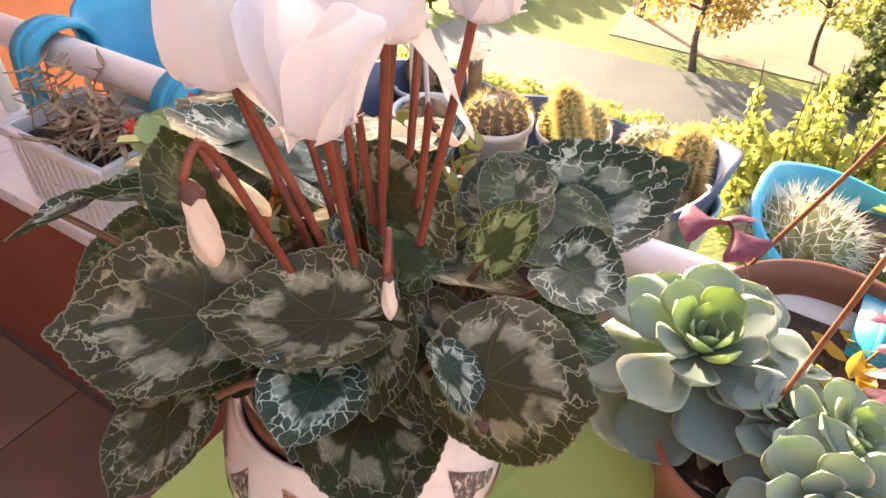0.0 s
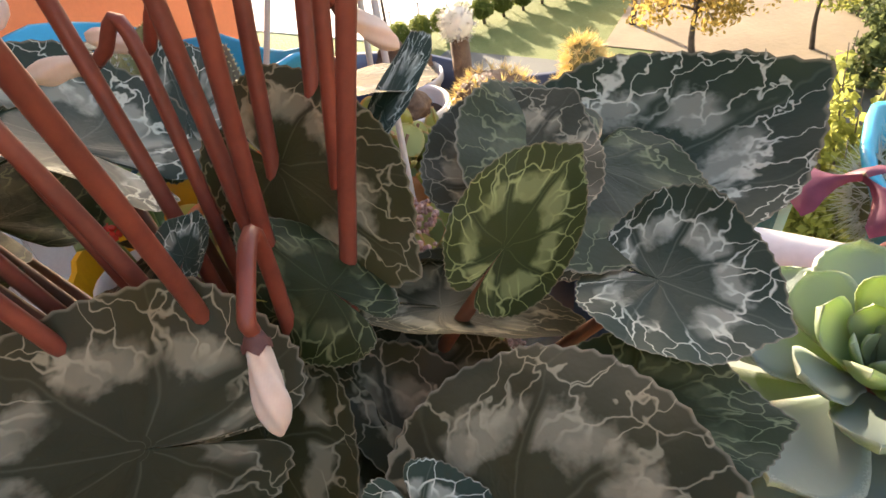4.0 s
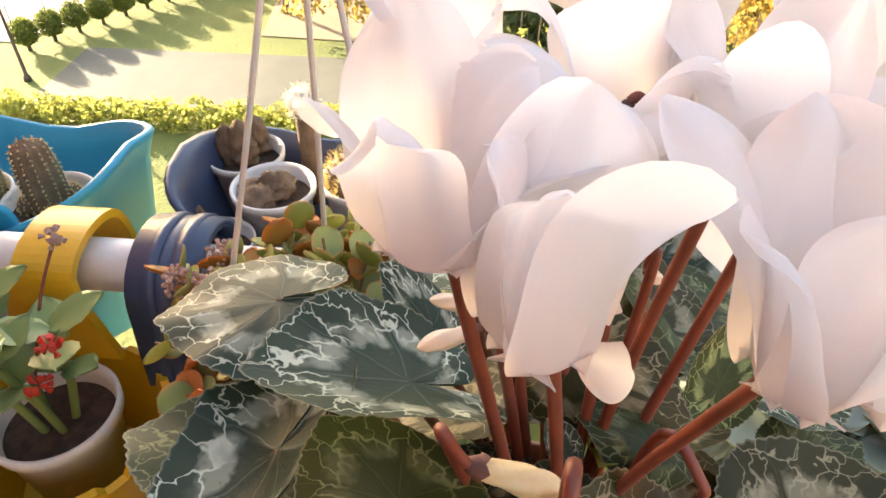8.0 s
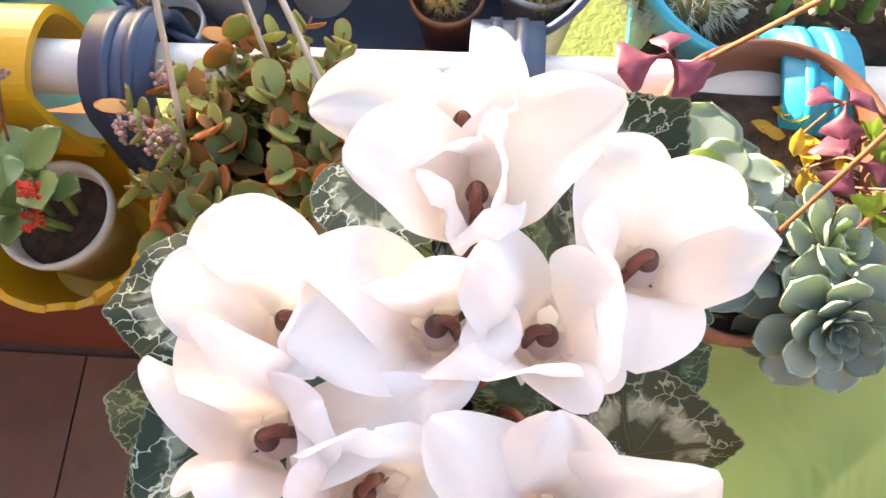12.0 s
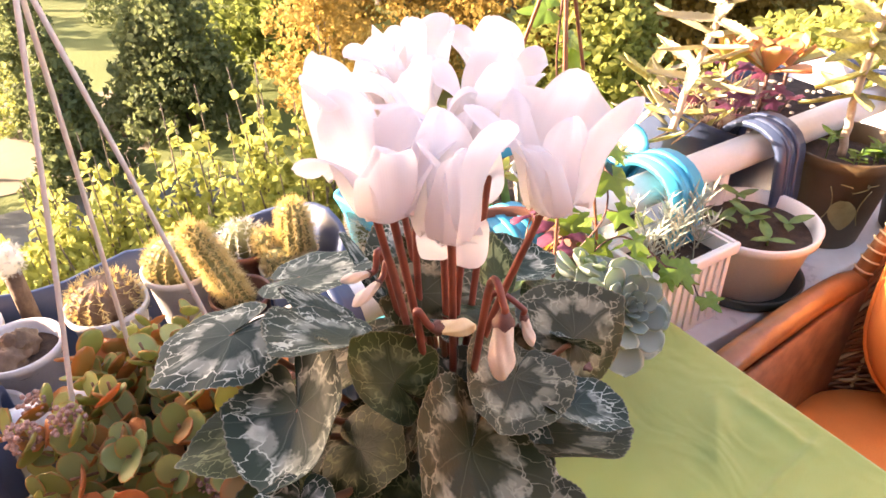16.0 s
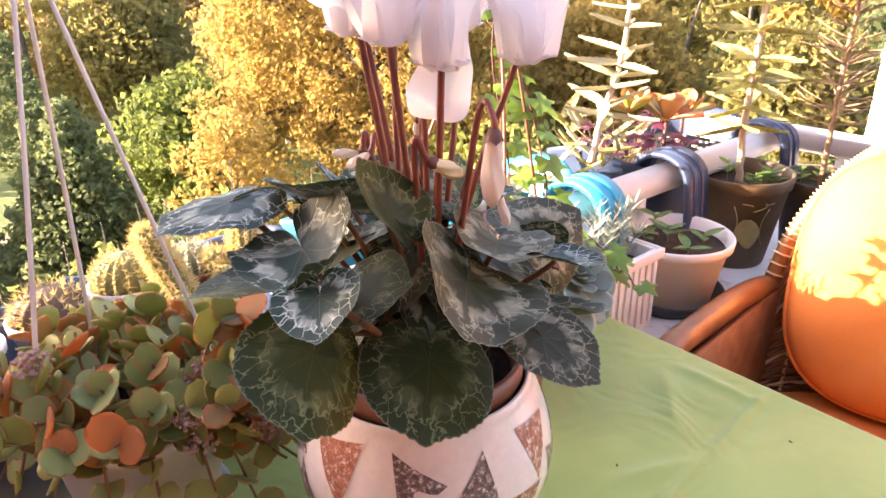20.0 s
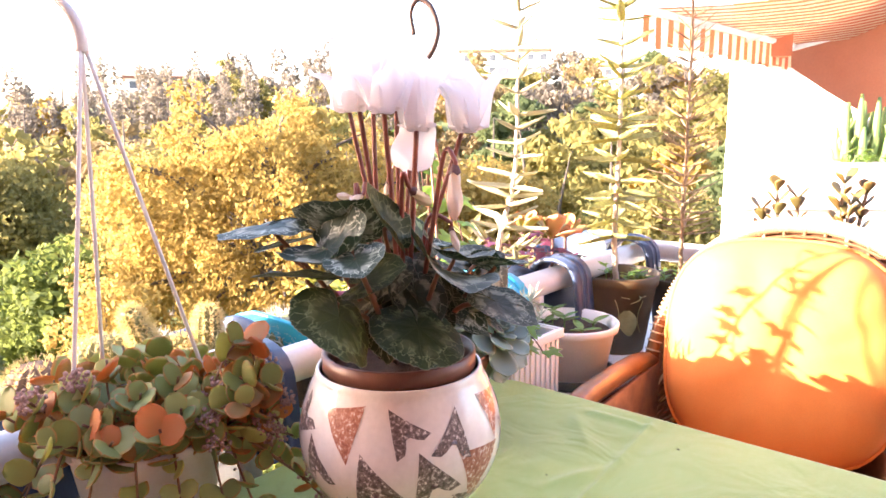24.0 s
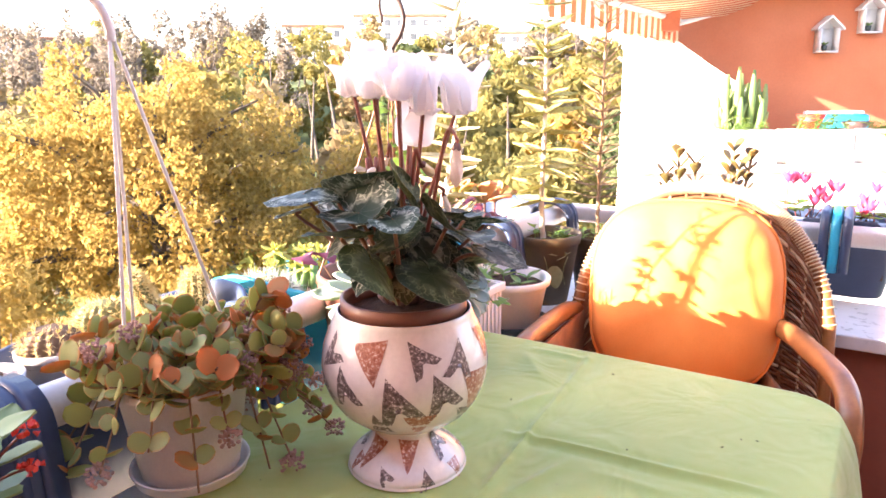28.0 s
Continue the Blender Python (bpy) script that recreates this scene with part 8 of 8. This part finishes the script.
gv, gf, GN, GR = [], [], 72, 0
dist = [0.0, 6, 12, 18, 24, 30, 36, 44, 52, 62, 74, 88, 104, 124, 150, 190, 260, 400, 700, 1300, 2500]
for d in dist:
    for i in range(GN):
        a = 2 * math.pi * i / GN
        x, y = d * math.cos(a), d * math.sin(a)
        gv.append((x, y, hill(x, y)))
for k in range(len(dist) - 1):
    for i in range(GN):
        gf.append((k * GN + i, (k + 1) * GN + i, (k + 1) * GN + (i + 1) % GN, k * GN + (i + 1) % GN))
me = bpy.data.meshes.new("ground")
me.from_pydata(gv, [], gf)
for f in me.polygons:
    f.use_smooth = True
me.materials.append(GRASS)
tagged(new("ground", me), "sunlit lawn and rough grass falling away below the balcony", "ground", "", "structure")


def slab(name, corners, z, material, label, category):
    bm = bmesh.new()
    top = [bm.verts.new(W(u, v, GZ + z)) for u, v in corners]
    low = [bm.verts.new(W(u, v, GZ - 0.05)) for u, v in corners]
    bm.faces.new(top)
    for i in range(len(top)):
        bm.faces.new((top[i], low[i], low[(i + 1) % len(top)], top[(i + 1) % len(top)]))
    bmesh.ops.recalc_face_normals(bm, faces=bm.faces)
    setting(name, bm, material, label, category)


slab("pavement", ((-12.5, 15.8), (3.5, 15.6), (4.5, 17.6), (1.0, 19.2), (-12.5, 19.2)), 0.05, ASPHALT, "grey paved path across the garden", "pavement")
slab("pavement_sand", ((-7.5, 20.6), (2.0, 20.2), (6.0, 26.0), (-3.0, 28.5), (-8.0, 25.5)), 0.03, SAND, "sandy bare ground under the trees", "ground")
slab("pavement_court", ((-60, 19.4), (-14.8, 19.4), (-10.9, 27.0), (-14, 60), (-60, 60)), 0.04, CONCRETE, "pale sunlit court beyond the clipped shrubs", "pavement")


def leaf_mesh(name, clumps, count, size, seed, material, droop=0.0):
    """A crown of many small folded leaves, gathered on clumps (centre, radii)."""
    g = np.random.default_rng(seed)
    C_ = np.array([c for c, _ in clumps], dtype=float)
    R_ = np.array([r_ for _, r_ in clumps], dtype=float)
    wgt = (R_[:, 0] * R_[:, 2]) ** 0.9
    pick = g.choice(len(clumps), count, p=wgt / wgt.sum())
    d = g.normal(size=(count, 3))
    d /= np.linalg.norm(d, axis=1)[:, None]
    rad = 1.0 - np.abs(g.normal(0, 0.22, count))
    pos = C_[pick] + d * R_[pick] * rad[:, None]
    ax = g.normal(size=(count, 3))
    ax[:, 2] -= droop
    ax /= np.linalg.norm(ax, axis=1)[:, None]
    sd = np.cross(ax, d + g.normal(0, 0.5, (count, 3)))
    sd /= np.maximum(1e-6, np.linalg.norm(sd, axis=1))[:, None]
    nm = np.cross(ax, sd)
    L = size * g.uniform(0.6, 1.3, count)[:, None]
    wd = L * 0.36
    quad = np.stack([pos - ax * L * 0.5, pos + sd * wd + nm * L * 0.10, pos + ax * L * 0.5, pos - sd * wd + nm * L * 0.10], axis=1).reshape(-1, 3)
    me_ = bpy.data.meshes.new(name)
    me_.from_pydata(quad.tolist(), [], np.arange(count * 4).reshape(-1, 4).tolist())
    me_.materials.append(material)
    return me_


def crown_clumps(at, rad, low, high, count, seed, lean=0.0):
    q = rng(seed)
    out = []
    for i in range(count):
        s = (i + q.random()) / count
        z = low + (high - low) * s
        prof = math.sin(math.pi * (0.14 + 0.80 * s)) ** 0.7
        a, d = 2.4 * i + q.uniform(-0.5, 0.5), rad * prof * math.sqrt(q.uniform(0.15, 1.0)) * 0.72
        k = rad * q.uniform(0.26, 0.44)
        out.append(((at[0] + d * math.cos(a), at[1] + d * math.sin(a), z), (k, k, k * q.uniform(0.6, 0.85))))
    return out


def tree(name, label, x, y, top, rad, low, material, leaves, size, clumps, seed, trunk=0.16, category="tree", group="", droop=0.2, spare=0.0):
    """Tapered trunk, limbs that reach the clumps, and a crown of small leaves."""
    q = rng(seed)
    z0 = hill(x, y) - 0.05
    ob = thing(name, (x, y, z0), label, category, group)
    cl = crown_clumps((x, y), rad, low, top - rad * 0.25, clumps, seed)
    bm = bmesh.new()
    fork = z0 + max(0.6, (low - z0) * 0.9 + 0.2 * (top - low))
    stem = glide([(x, y, z0), (x + q.uniform(-0.1, 0.1), y + q.uniform(-0.1, 0.1), (z0 + fork) / 2), (x, y, fork), (x + q.uniform(-0.3, 0.3), y, top - rad * 0.5)], 5)
    tube(bm, stem, [trunk * (1.25 - 1.1 * i / len(stem)) for i in range(len(stem))], 8)
    for c, r_ in cl[::2]:
        b0 = Vector((x, y, fork - q.uniform(0, 0.25) * (fork - z0)))
        e = Vector(c)
        tube(bm, glide([b0, b0.lerp(e, 0.5) + Vector((0, 0, 0.12 * (e - b0).length)), e], 4), [trunk * 0.5 * (1 - 0.85 * i / 9) for i in range(9)], 5)
    part("trunk", bm, BARK, ob)
    crown = new("crown", leaf_mesh("crown", cl, leaves, size, seed, material, droop))
    crown.parent = ob
    crown.data.transform(parent_world(ob).inverted())
    return ob


def conifer(x, y, top, rad, leaves, seed, label="dark green conifer with drooping layered boughs", size=0.22, material=None):
    q = rng(seed)
    z0 = hill(x, y) - 0.05
    ob = thing("conifer", (x, y, z0), label, "tree")
    h = top - z0
    cl = []
    bm = bmesh.new()
    tube(bm, [(x, y, z0), (x, y, z0 + h * 0.5), (x, y, top)], [0.16, 0.09, 0.01], 8)
    for i in range(40):
        s = (i + 0.5) / 40
        a = 2.4 * i + q.uniform(-0.3, 0.3)
        d = rad * (1 - s) ** 0.8 * q.uniform(0.45, 0.85)
        k = rad * (0.16 + 0.22 * (1 - s))
        z = z0 + h * (0.06 + 0.92 * s)
        cl.append(((x + d * math.cos(a), y + d * math.sin(a), z), (k, k, k * 0.75)))
        if i % 3 == 0:
            part("bough", tube(bmesh.new(), [(x, y, z + 0.1), (x + d * math.cos(a), y + d * math.sin(a), z)], [0.03, 0.01], 4), BARK, ob)
    part("trunk", bm, BARK, ob)
    crown = new("crown", leaf_mesh("crown", cl, leaves, size, seed, material or F_DARK, 0.6))
    crown.parent = ob
    crown.data.transform(parent_world(ob).inverted())


p = W(-4.4, 19.4)
tree("tree", "small spreading tree with thin yellow leaves", p.x, p.y, -3.6, 2.3, -6.4, F_GOLD, 2600, 0.16, 22, 1, 0.10)
p = W(-7.2, 22.5)
tree("tree", "small spreading tree with thin yellow leaves", p.x, p.y, -4.0, 2.2, -6.6, F_GOLD, 2200, 0.17, 20, 2, 0.10)
p = W(-1.6, 21.5)
tree("tree", "slim young tree with sparse yellow-green leaves", p.x, p.y, -4.4, 1.5, -6.6, F_LIME, 1100, 0.16, 14, 3, 0.07)
for i, (u, v, top, rad) in enumerate(((0.6, 19.4, -3.6, 1.5), (0.4, 24.5, -3.0, 1.7), (3.6, 22.8, -2.8, 1.8))):
    p = W(u, v)
    conifer(p.x, p.y, top, rad, 4200, 20 + i)
conifer(15.6, 15.8, -2.7, 2.3, 6500, 24)
conifer(24.5, 27.0, -2.0, 2.4, 4000, 25)


def shoot_shrub(x, y, top, rad, material, seed):
    """A tall shrub: upright shoots from one foot, each leafy along its upper part and of its own height."""
    q = rng(seed)
    z0 = hill(x, y) - 0.05
    ob = thing("shrub", (x, y, z0), "tall shrub with upright shoots of glossy yellow-green leaves", "shrub", "shrubs below the balcony")
    cl = []
    for k in range(15):
        a, d = 2.4 * k + q.uniform(-0.4, 0.4), rad * math.sqrt(q.uniform(0.05, 1.0))
        h = z0 + (top - z0) * (1.0 if k == 0 else q.uniform(0.50, 0.94))
        end = Vector((x + d * math.cos(a), y + d * math.sin(a), h))
        line = glide([(x + 0.15 * math.cos(a), y + 0.15 * math.sin(a), z0), Vector((x, y, z0)).lerp(end, 0.5) + Vector((math.cos(a), math.sin(a), 0)) * 0.25 * d, end], 5)
        part("shoot", tube(bmesh.new(), line, [0.035 * (1.15 - i / len(line)) for i in range(len(line))], 5), BARK, ob)
        for j in range(7):
            p_ = line[int((0.22 + 0.78 * j / 6) * (len(line) - 1))]
            r_ = 0.36 * (1.2 - 0.85 * j / 6) * q.uniform(0.8, 1.2)
            cl.append(((p_.x + q.uniform(-0.12, 0.12), p_.y + q.uniform(-0.12, 0.12), p_.z), (r_, r_, r_ * 1.1)))
    crown = new("crown", leaf_mesh("crown", cl, 2700, 0.22, seed, material, 0.35))
    crown.parent = ob
    crown.data.transform(parent_world(ob).inverted())


for i, (x, y, top, rad) in enumerate(((6.1, 10.7, -3.9, 0.8), (7.0, 9.9, -3.5, 1.0), (7.9, 9.0, -3.3, 1.1), (8.6, 8.3, -2.9, 1.2), (9.5, 7.2, -2.4, 1.3), (10.4, 6.1, -2.7, 1.3), (11.2, 4.6, -3.4, 1.4), (11.8, 3.0, -3.6, 1.4))):
    shoot_shrub(x, y, top, rad, F_LIME, 40 + i)
tree("tree", "slender tree in orange-gold autumn leaf", 14.2, 9.6, -2.2, 1.8, -6.8, F_GOLD, 4200, 0.17, 26, 61, 0.10)
def drooping_tree(label, x, y, z_top, rad, z_low, material, leaves, size, seed):
    """A broad dome built of many small hanging sprays on its outside, with dark gaps between them."""
    q = rng(seed)
    z0 = hill(x, y) - 0.05
    ob = thing("tree", (x, y, z0), label, "tree")
    bm = bmesh.new()
    mid_z = z0 + 0.45 * (z_low - z0) + 1.6
    tube(bm, glide([(x, y, z0), (x + 0.1, y, (z0 + mid_z) / 2), (x, y + 0.1, mid_z), (x, y, z_top - 1.2)], 5), [0.38 * (1.2 - 1.1 * k / 16) for k in range(16)], 9)
    sprays = []
    for i in range(300):
        f = (i + q.random()) / 300
        el = math.asin(min(1.0, 0.02 + 0.98 * f))
        a = 2.39996 * i + q.uniform(-0.2, 0.2)
        out = q.uniform(0.74, 1.02) * (1 + 0.10 * math.sin(3 * a + 1.0) + 0.07 * math.sin(5 * a + 4 * f))
        cx, cy = x + rad * out * math.cos(el) ** 0.8 * math.cos(a), y + rad * out * math.cos(el) ** 0.8 * math.sin(a)
        cz = z_low + (z_top - z_low) * (math.sin(el) * out) + q.uniform(-0.3, 0.2)
        k = rad * q.uniform(0.075, 0.15)
        sprays.append(((cx, cy, cz), (k * 1.25, k * 1.25, k * q.uniform(0.5, 0.9))))
        sprays.append(((cx + 0.25 * k * math.cos(a), cy + 0.25 * k * math.sin(a), cz - k * 0.9), (k * 0.7, k * 0.7, k * 1.1)))
        if i % 4 == 0:
            b0 = Vector((x, y, mid_z + 0.5 * f * (z_top - mid_z)))
            e = Vector((cx, cy, cz))
            tube(bm, glide([b0, b0.lerp(e, 0.6) + Vector((0, 0, 0.5)), e], 3), [0.12 * (1 - 0.85 * k_ / 7) for k_ in range(7)], 5)
    part("trunk", bm, BARK, ob)
    crown = new("crown", leaf_mesh("crown", sprays, leaves, size, seed, material, 0.8))
    crown.parent = ob
    crown.data.transform(parent_world(ob).inverted())


drooping_tree("broad round tree in golden-yellow autumn leaf", 23.3, 9.0, 2.1, 5.5, -5.6, F_GOLD, 70000, 0.17, 62)
tree("tree", "broad olive-green tree beginning to turn yellow", 31.0, 17.0, 0.3, 5.0, -6.5, F_OLIVE, 14000, 0.32, 60, 63, 0.28)
tree("tree", "golden-leaved tree on the edge of the wood", 27.0, 1.2, 0.0, 4.4, -7.0, F_GOLD, 14000, 0.28, 54, 64, 0.26)
tree("tree", "olive-green tree on the edge of the wood", 24.0, -4.5, -0.6, 4.2, -7.0, F_OLIVE, 12000, 0.28, 50, 65, 0.26)
tree("tree", "yellow-green tree hanging over the slope", 20.0, 4.2, -3.2, 3.0, -7.4, F_LIME, 5200, 0.28, 36, 66, 0.18)
tree("tree", "dark green broad tree on the slope", 20.5, 15.5, -2.4, 3.4, -7.4, F_GREEN, 6000, 0.30, 40, 67, 0.2)
tree("tree", "olive-green tree on the slope", 17.5, -2.0, -2.8, 3.2, -7.4, F_LIME, 5200, 0.28, 36, 68, 0.2)
tree("tree", "olive autumn tree on the slope", 33.0, 28.0, -0.2, 4.6, -6.5, F_OLIVE, 11000, 0.34, 50, 69, 0.26)

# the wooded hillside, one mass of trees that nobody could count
for kind_, mat, seed in (("golden", F_GOLD, 1), ("olive", F_OLIVE, 2), ("brown", F_BROWN, 3), ("grey", F_HAZE_GREY, 4), ("dark", F_DARK, 5), ("yellowing", F_OLIVE, 6)):
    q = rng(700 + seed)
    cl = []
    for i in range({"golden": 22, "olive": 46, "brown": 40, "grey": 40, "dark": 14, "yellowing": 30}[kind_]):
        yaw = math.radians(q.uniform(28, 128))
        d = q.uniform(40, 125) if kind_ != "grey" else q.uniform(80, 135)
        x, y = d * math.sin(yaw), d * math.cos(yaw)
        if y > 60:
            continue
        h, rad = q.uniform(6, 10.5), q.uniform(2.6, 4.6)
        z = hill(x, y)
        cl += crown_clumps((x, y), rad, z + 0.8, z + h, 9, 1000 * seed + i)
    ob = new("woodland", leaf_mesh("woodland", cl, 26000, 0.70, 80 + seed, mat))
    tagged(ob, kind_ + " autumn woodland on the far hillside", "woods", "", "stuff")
# Tall far trees, with the distance haze put into their grey-brown colour.
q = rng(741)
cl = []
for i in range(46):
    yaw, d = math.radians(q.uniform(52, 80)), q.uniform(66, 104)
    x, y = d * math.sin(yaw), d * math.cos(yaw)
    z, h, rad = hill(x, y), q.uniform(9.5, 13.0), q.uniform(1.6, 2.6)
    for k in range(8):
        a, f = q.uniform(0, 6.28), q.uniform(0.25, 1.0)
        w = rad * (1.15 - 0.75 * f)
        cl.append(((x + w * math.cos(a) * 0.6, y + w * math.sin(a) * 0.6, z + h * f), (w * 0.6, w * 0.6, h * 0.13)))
ob = new("woodland", leaf_mesh("woodland", cl, 30000, 0.46, 96, F_HAZE_GREY))
tagged(ob, "tall bare woodland behind the golden tree, greyed for haze", "woods", "", "stuff")
bm = bmesh.new()
q = rng(750)
for i in range(150):
    yaw, d = math.radians(q.uniform(28, 128)), q.uniform(40, 130)
    x, y = d * math.sin(yaw), d * math.cos(yaw)
    z = hill(x, y)
    h = q.uniform(6, 11)
    tube(bm, [(x, y, z - 0.2), (x + q.uniform(-0.3, 0.3), y, z + h * 0.5), (x + q.uniform(-0.8, 0.8), y + q.uniform(-0.8, 0.8), z + h)], [0.2, 0.14, 0.03], 5)
tagged(new("woodland_trunks", mesh("woodland_trunks", bm, BARK)), "bare trunks rising through the autumn woodland", "woods", "", "stuff")

# hedge, clipped balls, lamp
cl = [((*W(-2.6 + 0.30 * i, 14.6 + 0.35 * math.sin(i * 1.7))[:2], GZ + 0.40 + 0.3 * math.sin(i * 2.3) ** 2), (0.55, 0.55, 0.62)) for i in range(30)]
cl += [((*W(-13 + 0.32 * i, 15.0 + 0.25 * math.sin(i * 1.9))[:2], GZ + 0.24 + 0.14 * math.sin(i * 2.3) ** 2), (0.42, 0.42, 0.34)) for i in range(34)]
hedge = new("hedge", leaf_mesh("hedge", cl, 15000, 0.15, 90, F_LIME))
tagged(hedge, "loose yellow-green hedge along the paved path", "hedge", "", "stuff")
BALL = leaf_mesh("crown", [((0, 0, 0.60), (0.44, 0.44, 0.44)), ((0.04, 0.06, 0.56), (0.36, 0.36, 0.38))], 2600, 0.075, 91, F_GREEN)
stub = bmesh.new()
tube(stub, [(0, 0, -0.05), (0.02, 0, 0.5)], 0.06, 7)
STUB = mesh("trunk", stub, BARK)
for i in range(11):
    f = i / 10
    p = W(-14.2 + 4.4 * f, 18.9 + 7.2 * f, GZ)
    ob = thing("clipped_shrub", p, "shrub clipped into a green ball on the lawn", "shrub", "clipped balls beside the court", turn=i * 37.0)
    for nm, me_ in (("trunk", STUB), ("crown", BALL)):
        c_ = new(nm, me_)
        c_.parent = ob
court_fence = thing("fence", W(-15.2, 19.6, GZ), "thin wire fence with slender posts round the court", "fence")
for i in range(9):
    f = i / 8
    p = W(-15.0 + 4.6 * f, 19.6 + 8.0 * f, GZ)
    part("post", tube(bmesh.new(), [p, p + Vector((0, 0, 1.1))], 0.022, 6), HOOK, court_fence)
for z in (0.1, 0.55, 1.05):
    part("wire", tube(bmesh.new(), [W(-15.0, 19.6, GZ + z), W(-10.4, 27.6, GZ + z)], 0.012, 5), HOOK, court_fence)
p = W(-13.2, 17.0, GZ)
lamp = thing("street_lamp", p, "dark garden lamp post with a white globe", "street lamp")
part("post", lathe(bmesh.new(), [(0.0, 0.0), (0.11, 0.0), (0.10, 0.12), (0.05, 0.2), (0.04, 2.9), (0.07, 2.95), (0.07, 3.0), (0.0, 3.0)], p, 14), HOOK, lamp)
part("globe", lathe(bmesh.new(), [(0.05, 3.0), (0.16, 3.06), (0.22, 3.2), (0.22, 3.28), (0.15, 3.42), (0.0, 3.47)], p, 20), WHITE_PLASTIC, lamp, "white glass globe")


def block(name, label, x, y, turn, w, d, z0, z1, floors, bays, panel=None, roof=True):
    """A block of flats: walls, a row of windows a floor, balcony slabs and a roof."""
    ob = thing(name, (x, y, z0), label, "building", turn=turn)
    M = parent_world(ob)

    def bx(x0, x1, y0, y1, a, b):
        bm_ = bmesh.new()
        box(bm_, x0, x1, y0, y1, a, b, flat=True)
        bm_.transform(M)
        return bm_
    h = z1 - z0
    part("wall", bx(-w / 2, w / 2, 0, d, 0, h), FACADE, ob, smooth=False)
    part("roof", bx(-w / 2 - 0.5, w / 2 + 0.5, -0.5, d + 0.5, h + 0.01, h + 0.6), ROOF if roof else FACADE, ob, smooth=False)
    fh = h / floors
    for k in range(floors):
        for i in range(bays):
            cx = -w / 2 + w * (i + 0.5) / bays
            ww = w / bays
            if panel and i in panel:
                part("panel", bx(cx - ww * 0.42, cx + ww * 0.42, -0.12, -0.01, k * fh + 0.3, k * fh + fh * 0.88), PANEL_RED, ob, smooth=False)
                continue
            win = part("window", bx(cx - ww * 0.24, cx + ww * 0.24, -0.06, -0.01, k * fh + fh * 0.30, k * fh + fh * 0.78), GLASS_DARK, ob, smooth=False)
            part("sill", bx(cx - ww * 0.28, cx + ww * 0.28, -0.18, -0.01, k * fh + fh * 0.25, k * fh + fh * 0.29), FACADE, win, smooth=False)
        if not panel:
            part("balcony", bx(-w / 2, -w / 6, -1.1, -0.07, k * fh + 0.02, k * fh + fh * 0.24), FACADE, ob, smooth=False)


block("apartment_building", "white apartment block with red-brown panels", 66.0, 68.0, 315, 15, 12, hill(66, 68) - 1, 7.0, 5, 5, (0, 3))
block("apartment_building", "white apartment block with many windows on the hill", 176, 26, 278, 14, 14, 0.0, 16.5, 5, 5)
block("apartment_building", "tall white apartment block on the hilltop", 178, 5, 272, 22, 14, 0.0, 19.0, 6, 7)
block("apartment_building", "white apartment block partly behind the trees", 180, -22, 266, 20, 14, 0.0, 15.0, 5, 6)
block("apartment_building", "pale apartment block beyond the woods", 150, 75, 300, 24, 14, 0.0, 12.0, 4, 7)
